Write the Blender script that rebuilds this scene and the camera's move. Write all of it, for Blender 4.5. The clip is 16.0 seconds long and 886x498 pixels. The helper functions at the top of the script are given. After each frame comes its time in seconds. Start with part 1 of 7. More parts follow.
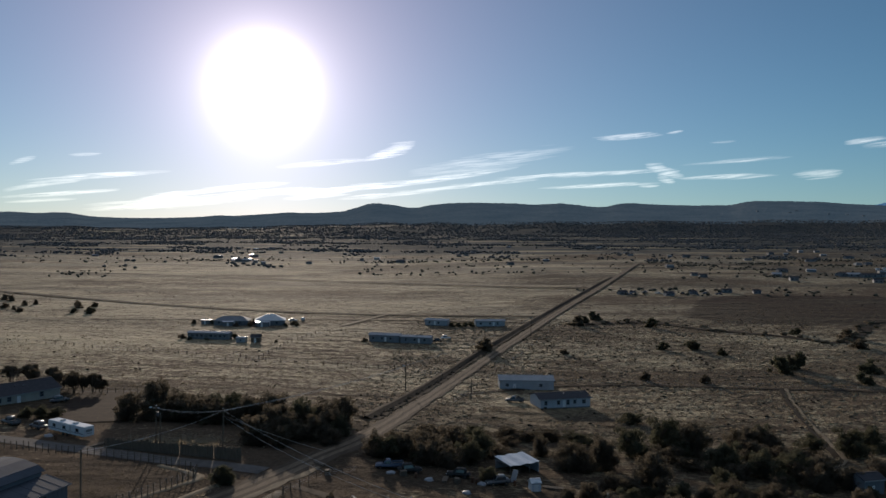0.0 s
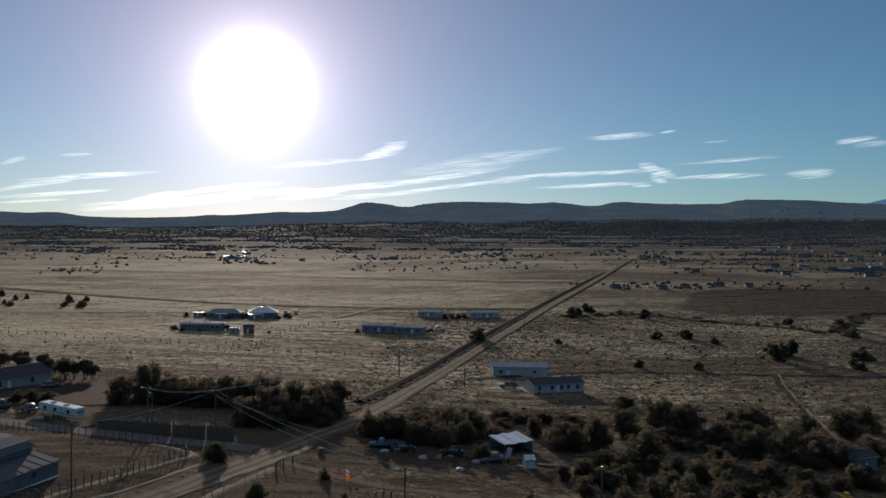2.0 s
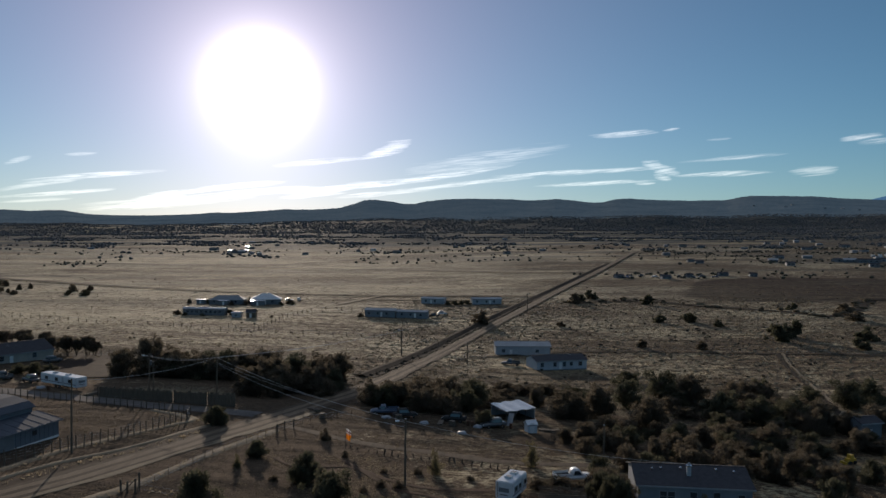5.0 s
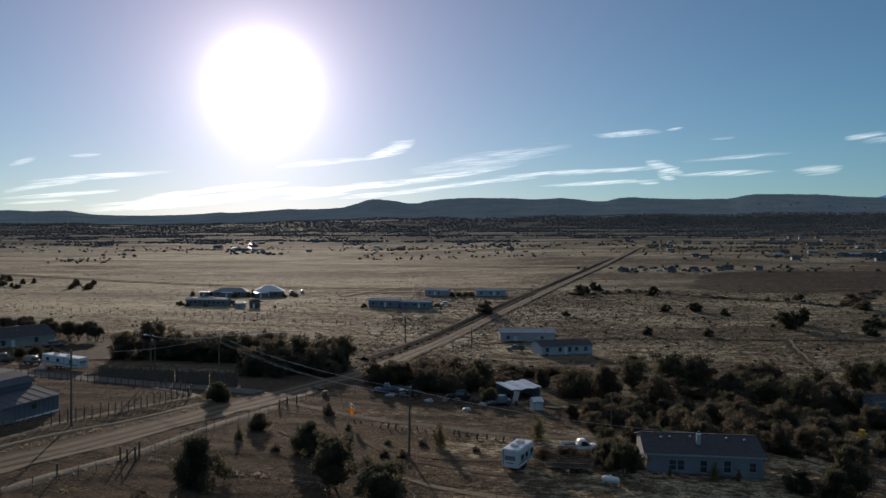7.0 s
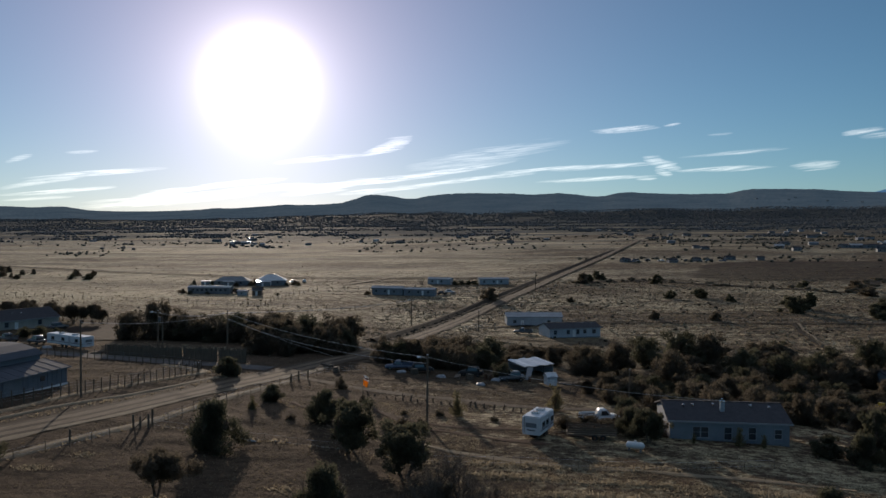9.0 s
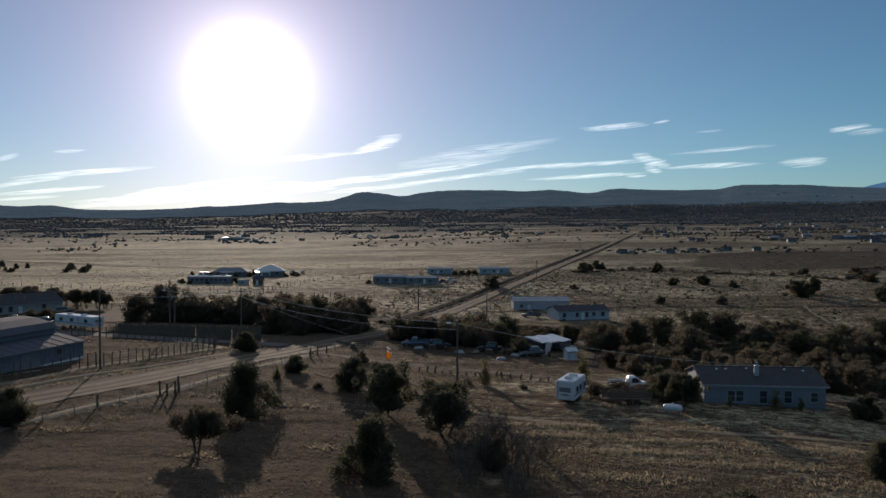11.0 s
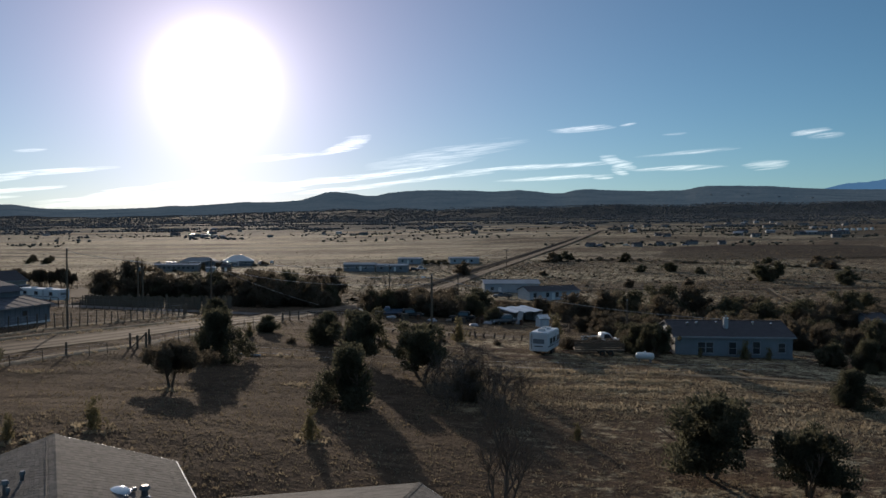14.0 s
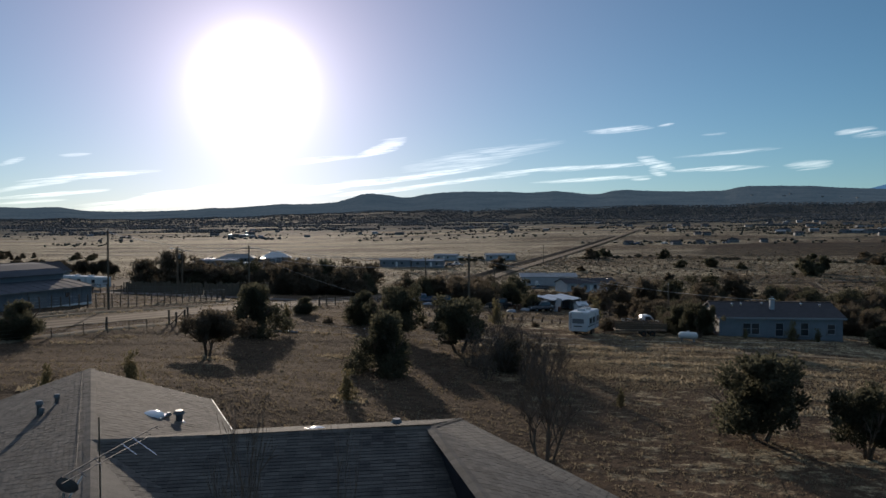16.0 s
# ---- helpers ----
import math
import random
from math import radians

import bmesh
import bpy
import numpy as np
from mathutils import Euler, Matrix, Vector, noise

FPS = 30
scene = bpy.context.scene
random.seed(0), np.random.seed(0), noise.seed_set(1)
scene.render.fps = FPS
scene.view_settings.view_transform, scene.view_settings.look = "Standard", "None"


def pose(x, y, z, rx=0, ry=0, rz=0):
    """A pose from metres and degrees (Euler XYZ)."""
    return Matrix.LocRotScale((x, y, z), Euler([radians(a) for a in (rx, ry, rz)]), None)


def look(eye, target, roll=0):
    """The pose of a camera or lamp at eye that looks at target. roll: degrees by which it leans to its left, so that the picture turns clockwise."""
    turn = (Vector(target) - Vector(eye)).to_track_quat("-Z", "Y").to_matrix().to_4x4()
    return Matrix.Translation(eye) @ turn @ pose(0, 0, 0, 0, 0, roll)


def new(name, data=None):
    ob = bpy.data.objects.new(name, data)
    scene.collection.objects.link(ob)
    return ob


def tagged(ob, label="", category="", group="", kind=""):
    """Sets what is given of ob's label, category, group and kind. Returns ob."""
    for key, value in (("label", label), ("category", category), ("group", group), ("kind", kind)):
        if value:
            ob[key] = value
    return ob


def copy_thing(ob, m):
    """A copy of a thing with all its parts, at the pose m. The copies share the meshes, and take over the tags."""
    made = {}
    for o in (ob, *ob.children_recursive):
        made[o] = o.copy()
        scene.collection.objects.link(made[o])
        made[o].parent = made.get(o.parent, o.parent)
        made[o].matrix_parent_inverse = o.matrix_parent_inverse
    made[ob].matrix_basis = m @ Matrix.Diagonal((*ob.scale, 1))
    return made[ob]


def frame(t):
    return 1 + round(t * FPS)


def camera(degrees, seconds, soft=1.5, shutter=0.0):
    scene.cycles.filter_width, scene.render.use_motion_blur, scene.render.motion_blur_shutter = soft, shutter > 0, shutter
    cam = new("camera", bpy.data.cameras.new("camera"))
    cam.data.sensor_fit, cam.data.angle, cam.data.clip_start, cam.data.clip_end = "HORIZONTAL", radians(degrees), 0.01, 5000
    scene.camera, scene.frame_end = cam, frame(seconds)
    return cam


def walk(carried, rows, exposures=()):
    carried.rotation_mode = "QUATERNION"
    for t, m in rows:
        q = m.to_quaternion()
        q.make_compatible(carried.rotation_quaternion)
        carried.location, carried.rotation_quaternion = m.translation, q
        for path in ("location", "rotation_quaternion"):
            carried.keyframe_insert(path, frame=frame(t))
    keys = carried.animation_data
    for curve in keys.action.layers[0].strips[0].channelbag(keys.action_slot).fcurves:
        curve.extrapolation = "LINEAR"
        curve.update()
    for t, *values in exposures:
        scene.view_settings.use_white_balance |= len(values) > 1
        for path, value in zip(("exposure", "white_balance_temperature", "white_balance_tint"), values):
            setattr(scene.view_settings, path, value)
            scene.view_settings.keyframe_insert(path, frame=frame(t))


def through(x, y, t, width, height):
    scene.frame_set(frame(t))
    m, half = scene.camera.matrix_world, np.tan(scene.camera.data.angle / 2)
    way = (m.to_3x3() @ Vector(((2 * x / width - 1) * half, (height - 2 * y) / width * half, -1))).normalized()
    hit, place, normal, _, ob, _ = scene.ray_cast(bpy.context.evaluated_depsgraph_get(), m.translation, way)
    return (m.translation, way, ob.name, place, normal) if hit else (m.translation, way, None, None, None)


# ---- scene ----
cam = camera(60.0, 16.0)
PATH = [
    (0, (3.594, -3.055, 48.045), (3.503, -1.058, 48.006), 0.8),
    (0.5, (3.305, -3.032, 46.989), (3.221, -1.034, 46.951), 0.8),
    (1, (3.562, -2.842, 45.937), (3.48, -0.844, 45.898), 0.8),
    (1.5, (3.703, -2.779, 44.844), (3.625, -0.781, 44.805), 0.8),
    (2, (3.568, -2.658, 43.737), (3.495, -0.66, 43.698), 0.7),
    (2.5, (3.822, -2.535, 42.649), (3.751, -0.537, 42.61), 0.8),
    (3, (3.789, -2.477, 41.627), (3.717, -0.479, 41.587), 0.7),
    (3.5, (3.902, -2.243, 40.491), (3.824, -0.245, 40.45), 0.6),
    (4, (3.891, -2.252, 39.379), (3.811, -0.254, 39.338), 0.6),
    (6.3, (4.363, -1.569, 34.446), (4.278, 0.428, 34.399), 0.5),
    (6.5, (3.971, -1.193, 33.879), (3.889, 0.804, 33.836), 0.5),
    (7, (3.96, -0.548, 32.829), (3.868, 1.449, 32.786), 0.4),
    (7.5, (3.945, 0.006, 31.861), (3.854, 2.004, 31.818), 0.4),
    (8, (3.529, 0.407, 30.845), (3.445, 2.405, 30.798), 0.5),
    (8.5, (2.502, 0.81, 29.755), (2.417, 2.807, 29.705), 0.4),
    (9, (1.252, 1.257, 28.71), (1.166, 3.254, 28.657), 0.3),
    (9.2, (0.3, 1.603, 28.154), (0.22, 3.601, 28.101), 0.3),
    (11.5, (-4.016, 2.665, 23.453), (-4.074, 4.663, 23.394), 0.1),
    (12, (-4.239, 2.771, 22.441), (-4.291, 4.769, 22.384), 0.2),
    (12.5, (-4.489, 2.966, 21.336), (-4.532, 4.965, 21.28), 0.1),
    (13, (-4.622, 2.803, 20.398), (-4.652, 4.802, 20.342), 0.2),
    (13.5, (-4.411, 2.35, 19.547), (-4.409, 4.35, 19.491), 0.2),
    (14, (-4.443, 2.345, 18.439), (-4.423, 4.345, 18.384), 0.1),
    (14.5, (-4.496, 2.499, 17.185), (-4.435, 4.498, 17.132), 0.2),
    (15, (-4.371, 2.513, 16.215), (-4.29, 4.51, 16.165), 0.2),
    (15.5, (-4.418, 2.842, 15.785), (-4.393, 4.841, 15.737), 0.1),
    (16, (-4.637, 3.331, 15.567), (-4.71, 5.329, 15.517), -0.0),
]
walk(cam, [(t, look(eye, target, roll)) for t, eye, target, roll in PATH], exposures=((0, 0.0, 6700, 12.5), (9, 0.05, 6700, 12.5), (16, 0.17, 6700, 12.5)))

# ---- light of the place: low winter sun ahead, clear sky with streaks of cloud ----
SUN_AZ, SUN_EL = radians(-15.85), radians(10.4)


def node(tree, kind, **values):
    n = tree.nodes.new(kind)
    for key, value in values.items():
        if key.startswith("i"):
            n.inputs[int(key[1:])].default_value = value
    return n


def math_node(tree, op, a, b=None, c=None, clamp=False):
    n = tree.nodes.new("ShaderNodeMath")
    n.operation, n.use_clamp = op, clamp
    for k, v in enumerate((a, b, c)):
        if v is None:
            continue
        if isinstance(v, (int, float)):
            n.inputs[k].default_value = v
        else:
            tree.links.new(v, n.inputs[k])
    return n.outputs[0]


def make_world():
    w = bpy.data.worlds.new("sky")
    scene.world = w
    w.use_nodes = True
    t = w.node_tree
    t.nodes.clear()
    out = t.nodes.new("ShaderNodeOutputWorld")
    sky = t.nodes.new("ShaderNodeTexSky")
    sky.sky_type, sky.sun_disc = "NISHITA", False
    sky.sun_elevation, sky.sun_rotation = SUN_EL, SUN_AZ
    sky.altitude, sky.air_density, sky.dust_density, sky.ozone_density = 1600, 1.0, 0.06, 2.4
    coord = t.nodes.new("ShaderNodeTexCoord")
    sep = t.nodes.new("ShaderNodeSeparateXYZ")
    t.links.new(coord.outputs["Generated"], sep.inputs[0])
    m = lambda *a, **k: math_node(t, *a, **k)
    az = m("MULTIPLY", m("ARCTAN2", sep.outputs[0], sep.outputs[1]), 180 / math.pi)
    el = m("MULTIPLY", m("ARCSINE", sep.outputs[2]), 180 / math.pi)
    # fibrous noise, drawn out along the horizon
    comb = t.nodes.new("ShaderNodeCombineXYZ")
    t.links.new(m("ADD", m("MULTIPLY", az, 0.16), m("MULTIPLY", el, 0.1)), comb.inputs[0])
    t.links.new(m("MULTIPLY", m("SUBTRACT", el, m("MULTIPLY", az, 0.10)), 3.6), comb.inputs[1])
    fib = node(t, "ShaderNodeTexNoise", i2=2.2, i3=8.0, i4=0.68)
    t.links.new(comb.outputs[0], fib.inputs["Vector"])
    wisp = node(t, "ShaderNodeTexNoise", i2=0.9, i3=3.0)
    t.links.new(comb.outputs[0], wisp.inputs["Vector"])
    warp = m("MULTIPLY", m("SUBTRACT", wisp.outputs[0], 0.5), 2.4)
    total = None
    for a0, e0, a1, e1, thick, dense in CLOUDS_SUNWARD + CLOUDS_EAST:
        length = math.hypot(a1 - a0, e1 - e0)
        ca, sa = (a1 - a0) / length, (e1 - e0) / length
        da, de = m("SUBTRACT", az, (a0 + a1) / 2), m("ADD", m("SUBTRACT", el, (e0 + e1) / 2), m("MULTIPLY", warp, thick))
        u = m("DIVIDE", m("ADD", m("MULTIPLY", da, ca), m("MULTIPLY", de, sa)), length * 0.62)
        v = m("DIVIDE", m("SUBTRACT", m("MULTIPLY", de, ca), m("MULTIPLY", da, sa)), thick)
        r = m("ADD", m("MULTIPLY", u, u), m("MULTIPLY", v, v))
        one = m("MULTIPLY", m("POWER", m("SUBTRACT", 1.0, r, clamp=True), 0.8), dense)
        total = one if total is None else m("MAXIMUM", total, one)
    body = m("MULTIPLY", total, m("MULTIPLY", m("SUBTRACT", fib.outputs[0], 0.36, clamp=True), 4.6), clamp=True)
    # glow round the sun, its broad halo tinted pink for lens flare
    dot = t.nodes.new("ShaderNodeVectorMath")
    dot.operation = "DOT_PRODUCT"
    t.links.new(coord.outputs["Generated"], dot.inputs[0])
    dot.inputs[1].default_value = (math.sin(SUN_AZ) * math.cos(SUN_EL), math.cos(SUN_AZ) * math.cos(SUN_EL), math.sin(SUN_EL))
    ang = m("MULTIPLY", m("ARCCOSINE", m("MINIMUM", dot.outputs["Value"], 1.0)), 180 / math.pi)
    # unseen cirrus above the view, added as fill light, stronger on the sun's side
    sheet = m("MULTIPLY", m("DIVIDE", m("SUBTRACT", el, 19.0), 22.0, clamp=True), m("MULTIPLY", m("SUBTRACT", fib.outputs[0], 0.30, clamp=True), FILL_CIRRUS))
    sheet = m("MULTIPLY", sheet, m("MAXIMUM", m("ADD", 0.5, m("MULTIPLY", dot.outputs["Value"], 0.6)), 0.1))
    core = m("MULTIPLY", m("EXPONENT", m("MULTIPLY", m("POWER", m("DIVIDE", ang, CORE_W), 2.0), -1.0)), CORE)
    halo = m("MULTIPLY", m("EXPONENT", m("DIVIDE", ang, -HALO_W)), HALO)
    back = t.nodes.new("ShaderNodeBackground")
    tint = t.nodes.new("ShaderNodeMix")
    tint.data_type, tint.blend_type = "RGBA", "MULTIPLY"
    tint.inputs[0].default_value = 1.0
    deep = t.nodes.new("ShaderNodeMix")
    deep.data_type = "RGBA"
    deep.inputs[6].default_value, deep.inputs[7].default_value = AIR, AIR_LOW
    t.links.new(m("EXPONENT", m("DIVIDE", m("ABSOLUTE", el), -6.0)), deep.inputs[0])
    t.links.new(deep.outputs[2], tint.inputs[7])
    t.links.new(sky.outputs[0], tint.inputs[6])
    t.links.new(tint.outputs[2], back.inputs[0])
    back.inputs[1].default_value = SKY
    cloud = t.nodes.new("ShaderNodeBackground")
    cloud.inputs[0].default_value = (1.0, 0.94, 0.86, 1)
    t.links.new(m("MULTIPLY", body, m("ADD", CLOUD, m("MULTIPLY", halo, 0.5))), cloud.inputs[1])
    veil = t.nodes.new("ShaderNodeBackground")
    veil.inputs[0].default_value = (0.79, 0.88, 1.0, 1)
    t.links.new(sheet, veil.inputs[1])
    sunny = t.nodes.new("ShaderNodeBackground")
    sunny.inputs[0].default_value = (1.0, 0.60, 0.66, 1)
    low = m("MULTIPLY", m("EXPONENT", m("DIVIDE", m("ABSOLUTE", el), -3.0)), m("ADD", 0.07, m("MULTIPLY", m("EXPONENT", m("DIVIDE", ang, -13.0)), 0.85)))
    t.links.new(m("ADD", halo, low), sunny.inputs[1])
    disc = t.nodes.new("ShaderNodeBackground")
    disc.inputs[0].default_value = (1.0, 0.96, 0.97, 1)
    t.links.new(m("ADD", core, m("MULTIPLY", m("EXPONENT", m("DIVIDE", ang, -2.7)), 1.6)), disc.inputs[1])
    add1, add2, add3, add4 = (t.nodes.new("ShaderNodeAddShader") for _ in range(4))
    t.links.new(back.outputs[0], add1.inputs[0])
    t.links.new(cloud.outputs[0], add1.inputs[1])
    t.links.new(add1.outputs[0], add2.inputs[0])
    t.links.new(sunny.outputs[0], add2.inputs[1])
    t.links.new(add2.outputs[0], add3.inputs[0])
    t.links.new(disc.outputs[0], add3.inputs[1])
    t.links.new(add3.outputs[0], add4.inputs[0])
    t.links.new(veil.outputs[0], add4.inputs[1])
    t.links.new(add4.outputs[0], out.inputs[0])


SKY, CLOUD = 0.075, 0.50
FILL_CIRRUS = 1.9
AIR = (0.60, 0.89, 0.945, 1)
AIR_LOW = (0.41, 0.70, 0.89, 1)
CORE, CORE_W, HALO, HALO_W = 3.0, 2.3, 0.60, 11.5
# azimuth and elevation of both ends of each streak, half thickness, density
CLOUDS_SUNWARD = [
    (-32.05, 2.52, -27.93, 3.45, 0.23, 0.7), (-30.44, 3.22, -22.97, 4.08, 0.18, 1), (-32.06, 2.04, -26.11, 2.65, 0.23, 1), (-29.3, 2.36, -27.43, 2.51, 0.27, 0.9),
    (-32.06, 1.72, -28.46, 2.0, 0.14, 0.6), (-28.5, 4.93, -26.78, 5.11, 0.14, 0.7), (-32.03, 4.22, -30.68, 4.68, 0.18, 0.6), (-26.75, 1.53, -17.08, 2.32, 0.41, 1),
    (-24.26, 2.11, -18.44, 3.11, 0.23, 1), (-20.55, 2.8, -14.49, 3.53, 0.18, 0.8), (-18.25, 2.59, -11.85, 3.15, 0.27, 0.9), (-13.89, 2.47, -8.13, 3.51, 0.32, 0.9),
    (-10.83, 3.16, -2.89, 3.99, 0.23, 1), (-14.28, 4.76, -7.92, 5.47, 0.23, 0.6), (-8.46, 5.34, -5.12, 6.56, 0.45, 1), (-9.8, 2.55, -3.1, 3.24, 0.23, 0.7),
]
CLOUDS_EAST = [
    (-6.46, 3.57, 2.15, 4.94, 0.23, 1), (-4.15, 4.66, 5.89, 6.26, 0.59, 0.5), (-5.0, 3.11, 5.48, 4.46, 0.23, 1), (5.07, 3.51, 12.45, 3.87, 0.14, 1),
    (2.36, 4.27, 13.15, 4.78, 0.18, 1), (12.25, 5.12, 14.52, 4.35, 0.41, 1), (12.96, 4.22, 14.06, 3.96, 0.23, 0.9), (11.7, 3.64, 12.96, 3.7, 0.14, 1),
    (8.67, 7.15, 12.82, 7.35, 0.23, 1), (13.53, 7.41, 14.57, 7.53, 0.09, 0.8), (14.83, 4.18, 20.41, 4.35, 0.18, 1), (15.09, 5.17, 21.12, 5.55, 0.14, 0.6),
    (22.01, 4.37, 24.58, 4.47, 0.36, 0.8), (25.06, 6.37, 27.18, 6.54, 0.23, 0.8), (26.02, 6.1, 27.95, 6.2, 0.18, 0.6), (16.52, 6.66, 18.02, 6.72, 0.09, 0.6),
]
make_world()
sun = new("sun", bpy.data.lights.new("sun", "SUN"))
sun.data.energy, sun.data.angle, sun.data.color = 3.3, radians(0.6), (1.0, 0.86, 0.70)
sun.matrix_world = look((0, 0, 60), (-math.sin(SUN_AZ) * math.cos(SUN_EL), -math.cos(SUN_AZ) * math.cos(SUN_EL), 60 - math.sin(SUN_EL)))

# ---- materials ----
def mat(name, light, dark, scale=1.0, rough=0.8, metal=0.0, bump=0.0, fine=None, per_piece=0.0, spec=0.4, stretch=(1, 1, 1), through=0.0):
    """A surface of two tones mixed by coarse and fine noise, in metres."""
    m = bpy.data.materials.new(name)
    m.use_nodes = True
    t = m.node_tree
    bsdf = t.nodes["Principled BSDF"]
    bsdf.inputs["Roughness"].default_value, bsdf.inputs["Metallic"].default_value = rough, metal
    bsdf.inputs["Specular IOR Level"].default_value = spec
    coord = t.nodes.new("ShaderNodeTexCoord")
    mapping = t.nodes.new("ShaderNodeMapping")
    mapping.inputs["Scale"].default_value = stretch
    t.links.new(coord.outputs["Object"], mapping.inputs[0])
    coarse = node(t, "ShaderNodeTexNoise", i2=scale, i3=4.0, i4=0.6)
    grain = node(t, "ShaderNodeTexNoise", i2=fine or scale * 11, i3=3.0, i4=0.65)
    for n in (coarse, grain):
        t.links.new(mapping.outputs[0], n.inputs["Vector"])
    f = math_node(t, "ADD", math_node(t, "MULTIPLY", coarse.outputs[0], 0.65), math_node(t, "MULTIPLY", grain.outputs[0], 0.45))
    f = math_node(t, "MULTIPLY", math_node(t, "SUBTRACT", f, 0.33), 2.4, clamp=True)
    if per_piece:
        info = t.nodes.new("ShaderNodeObjectInfo")
        geo = t.nodes.new("ShaderNodeNewGeometry")
        r = math_node(t, "FRACT", math_node(t, "ADD", info.outputs["Random"], geo.outputs["Random Per Island"]))
        f = math_node(t, "ADD", f, math_node(t, "MULTIPLY", math_node(t, "SUBTRACT", r, 0.5), per_piece), clamp=True)
    mix = t.nodes.new("ShaderNodeMix")
    mix.data_type = "RGBA"
    mix.inputs[6].default_value, mix.inputs[7].default_value = (*dark, 1), (*light, 1)
    t.links.new(f, mix.inputs[0])
    t.links.new(mix.outputs[2], bsdf.inputs["Base Color"])
    if bump:
        b = t.nodes.new("ShaderNodeBump")
        b.inputs["Strength"].default_value, b.inputs["Distance"].default_value = 0.8, bump
        t.links.new(grain.outputs[0], b.inputs["Height"])
        t.links.new(b.outputs[0], bsdf.inputs["Normal"])
    if through:
        # thin leaves and blades let some light through
        lit, both = t.nodes.new("ShaderNodeBsdfTranslucent"), t.nodes.new("ShaderNodeMixShader")
        both.inputs[0].default_value = through
        t.links.new(mix.outputs[2], lit.inputs[0])
        t.links.new(bsdf.outputs[0], both.inputs[1])
        t.links.new(lit.outputs[0], both.inputs[2])
        t.links.new(both.outputs[0], t.nodes["Material Output"].inputs[0])
    return m


def ground_material():
    """Dry winter grass on brown soil: fields at hundreds of metres, mottles at tens, tufts at one."""
    m = bpy.data.materials.new("dry_grassland")
    m.use_nodes = True
    t = m.node_tree
    bsdf = t.nodes["Principled BSDF"]
    bsdf.inputs["Roughness"].default_value, bsdf.inputs["Specular IOR Level"].default_value = 0.95, 0.0
    geo = t.nodes.new("ShaderNodeNewGeometry")
    pos = geo.outputs["Position"]

    def noise_at(scale, detail=4.0, rough=0.6, stretch=None):
        n = node(t, "ShaderNodeTexNoise", i2=scale, i3=detail, i4=rough)
        if stretch:
            mp = t.nodes.new("ShaderNodeMapping")
            mp.inputs["Scale"].default_value, mp.inputs["Rotation"].default_value = stretch, (0, 0, 0.12)
            t.links.new(pos, mp.inputs[0])
            t.links.new(mp.outputs[0], n.inputs["Vector"])
        else:
            t.links.new(pos, n.inputs["Vector"])
        return n.outputs[0]

    def sharp(v, at, gain):
        return math_node(t, "MULTIPLY", math_node(t, "SUBTRACT", v, at), gain, clamp=True)

    def mixed(f, a, b):
        x = t.nodes.new("ShaderNodeMix")
        x.data_type = "RGBA"
        for k, v in ((0, f), (6, a), (7, b)):
            if isinstance(v, tuple):
                x.inputs[k].default_value = (*v, 1)
            else:
                t.links.new(v, x.inputs[k])
        return x.outputs[2]

    fields = noise_at(0.006, 3.0, 0.55, (0.7, 1.3, 1))
    streak = noise_at(0.05, 6.0, 0.7, (0.8, 1.3, 1))
    mottle = noise_at(0.3, 5.0, 0.7)
    tuft = noise_at(1.9, 4.0, 0.7)
    hummock = noise_at(0.09, 1.5, 0.5, (0.6, 1.5, 1))
    fleck = noise_at(0.9, 4.0, 0.7, (0.8, 1.25, 1))
    bands = noise_at(0.014, 6.0, 0.68, (0.6, 1.5, 1))
    grass = mixed(sharp(tuft, 0.34, 2.8), GRASS_DARK, GRASS)
    cover = math_node(t, "ADD", math_node(t, "MULTIPLY", fields, 1.6), math_node(t, "ADD", math_node(t, "MULTIPLY", streak, 1.15), math_node(t, "ADD", math_node(t, "MULTIPLY", mottle, 1.7), math_node(t, "ADD", math_node(t, "MULTIPLY", math_node(t, "SUBTRACT", fleck, 0.5), 2.2), math_node(t, "MULTIPLY", math_node(t, "SUBTRACT", bands, 0.5), 1.2)))))
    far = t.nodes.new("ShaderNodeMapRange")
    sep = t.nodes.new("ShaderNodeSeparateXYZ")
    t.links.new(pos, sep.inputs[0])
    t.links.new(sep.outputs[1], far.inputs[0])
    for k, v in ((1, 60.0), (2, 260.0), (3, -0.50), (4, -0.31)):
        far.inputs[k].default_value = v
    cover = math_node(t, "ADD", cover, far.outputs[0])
    side = t.nodes.new("ShaderNodeMapRange")
    t.links.new(math_node(t, "SUBTRACT", sep.outputs[0], math_node(t, "MULTIPLY", sep.outputs[1], 0.22)), side.inputs[0])
    for k, v in ((1, -160.0), (2, 60.0), (3, 0.07), (4, -0.14)):
        side.inputs[k].default_value = v
    cover = math_node(t, "ADD", cover, side.outputs[0])
    yard = t.nodes.new("ShaderNodeMapRange")
    t.links.new(sep.outputs[1], yard.inputs[0])
    for k, v in ((1, 110.0), (2, 215.0), (3, 1.0), (4, 0.0)):
        yard.inputs[k].default_value = v
    worn = t.nodes.new("ShaderNodeMapRange")
    t.links.new(sep.outputs[0], worn.inputs[0])
    for k, v in ((1, -45.0), (2, 8.0), (3, -0.75), (4, 0.12)):
        worn.inputs[k].default_value = v
    cover = math_node(t, "ADD", cover, math_node(t, "MULTIPLY", yard.outputs[0], worn.outputs[0]))
    straw = sharp(cover, 1.74, 2.4)
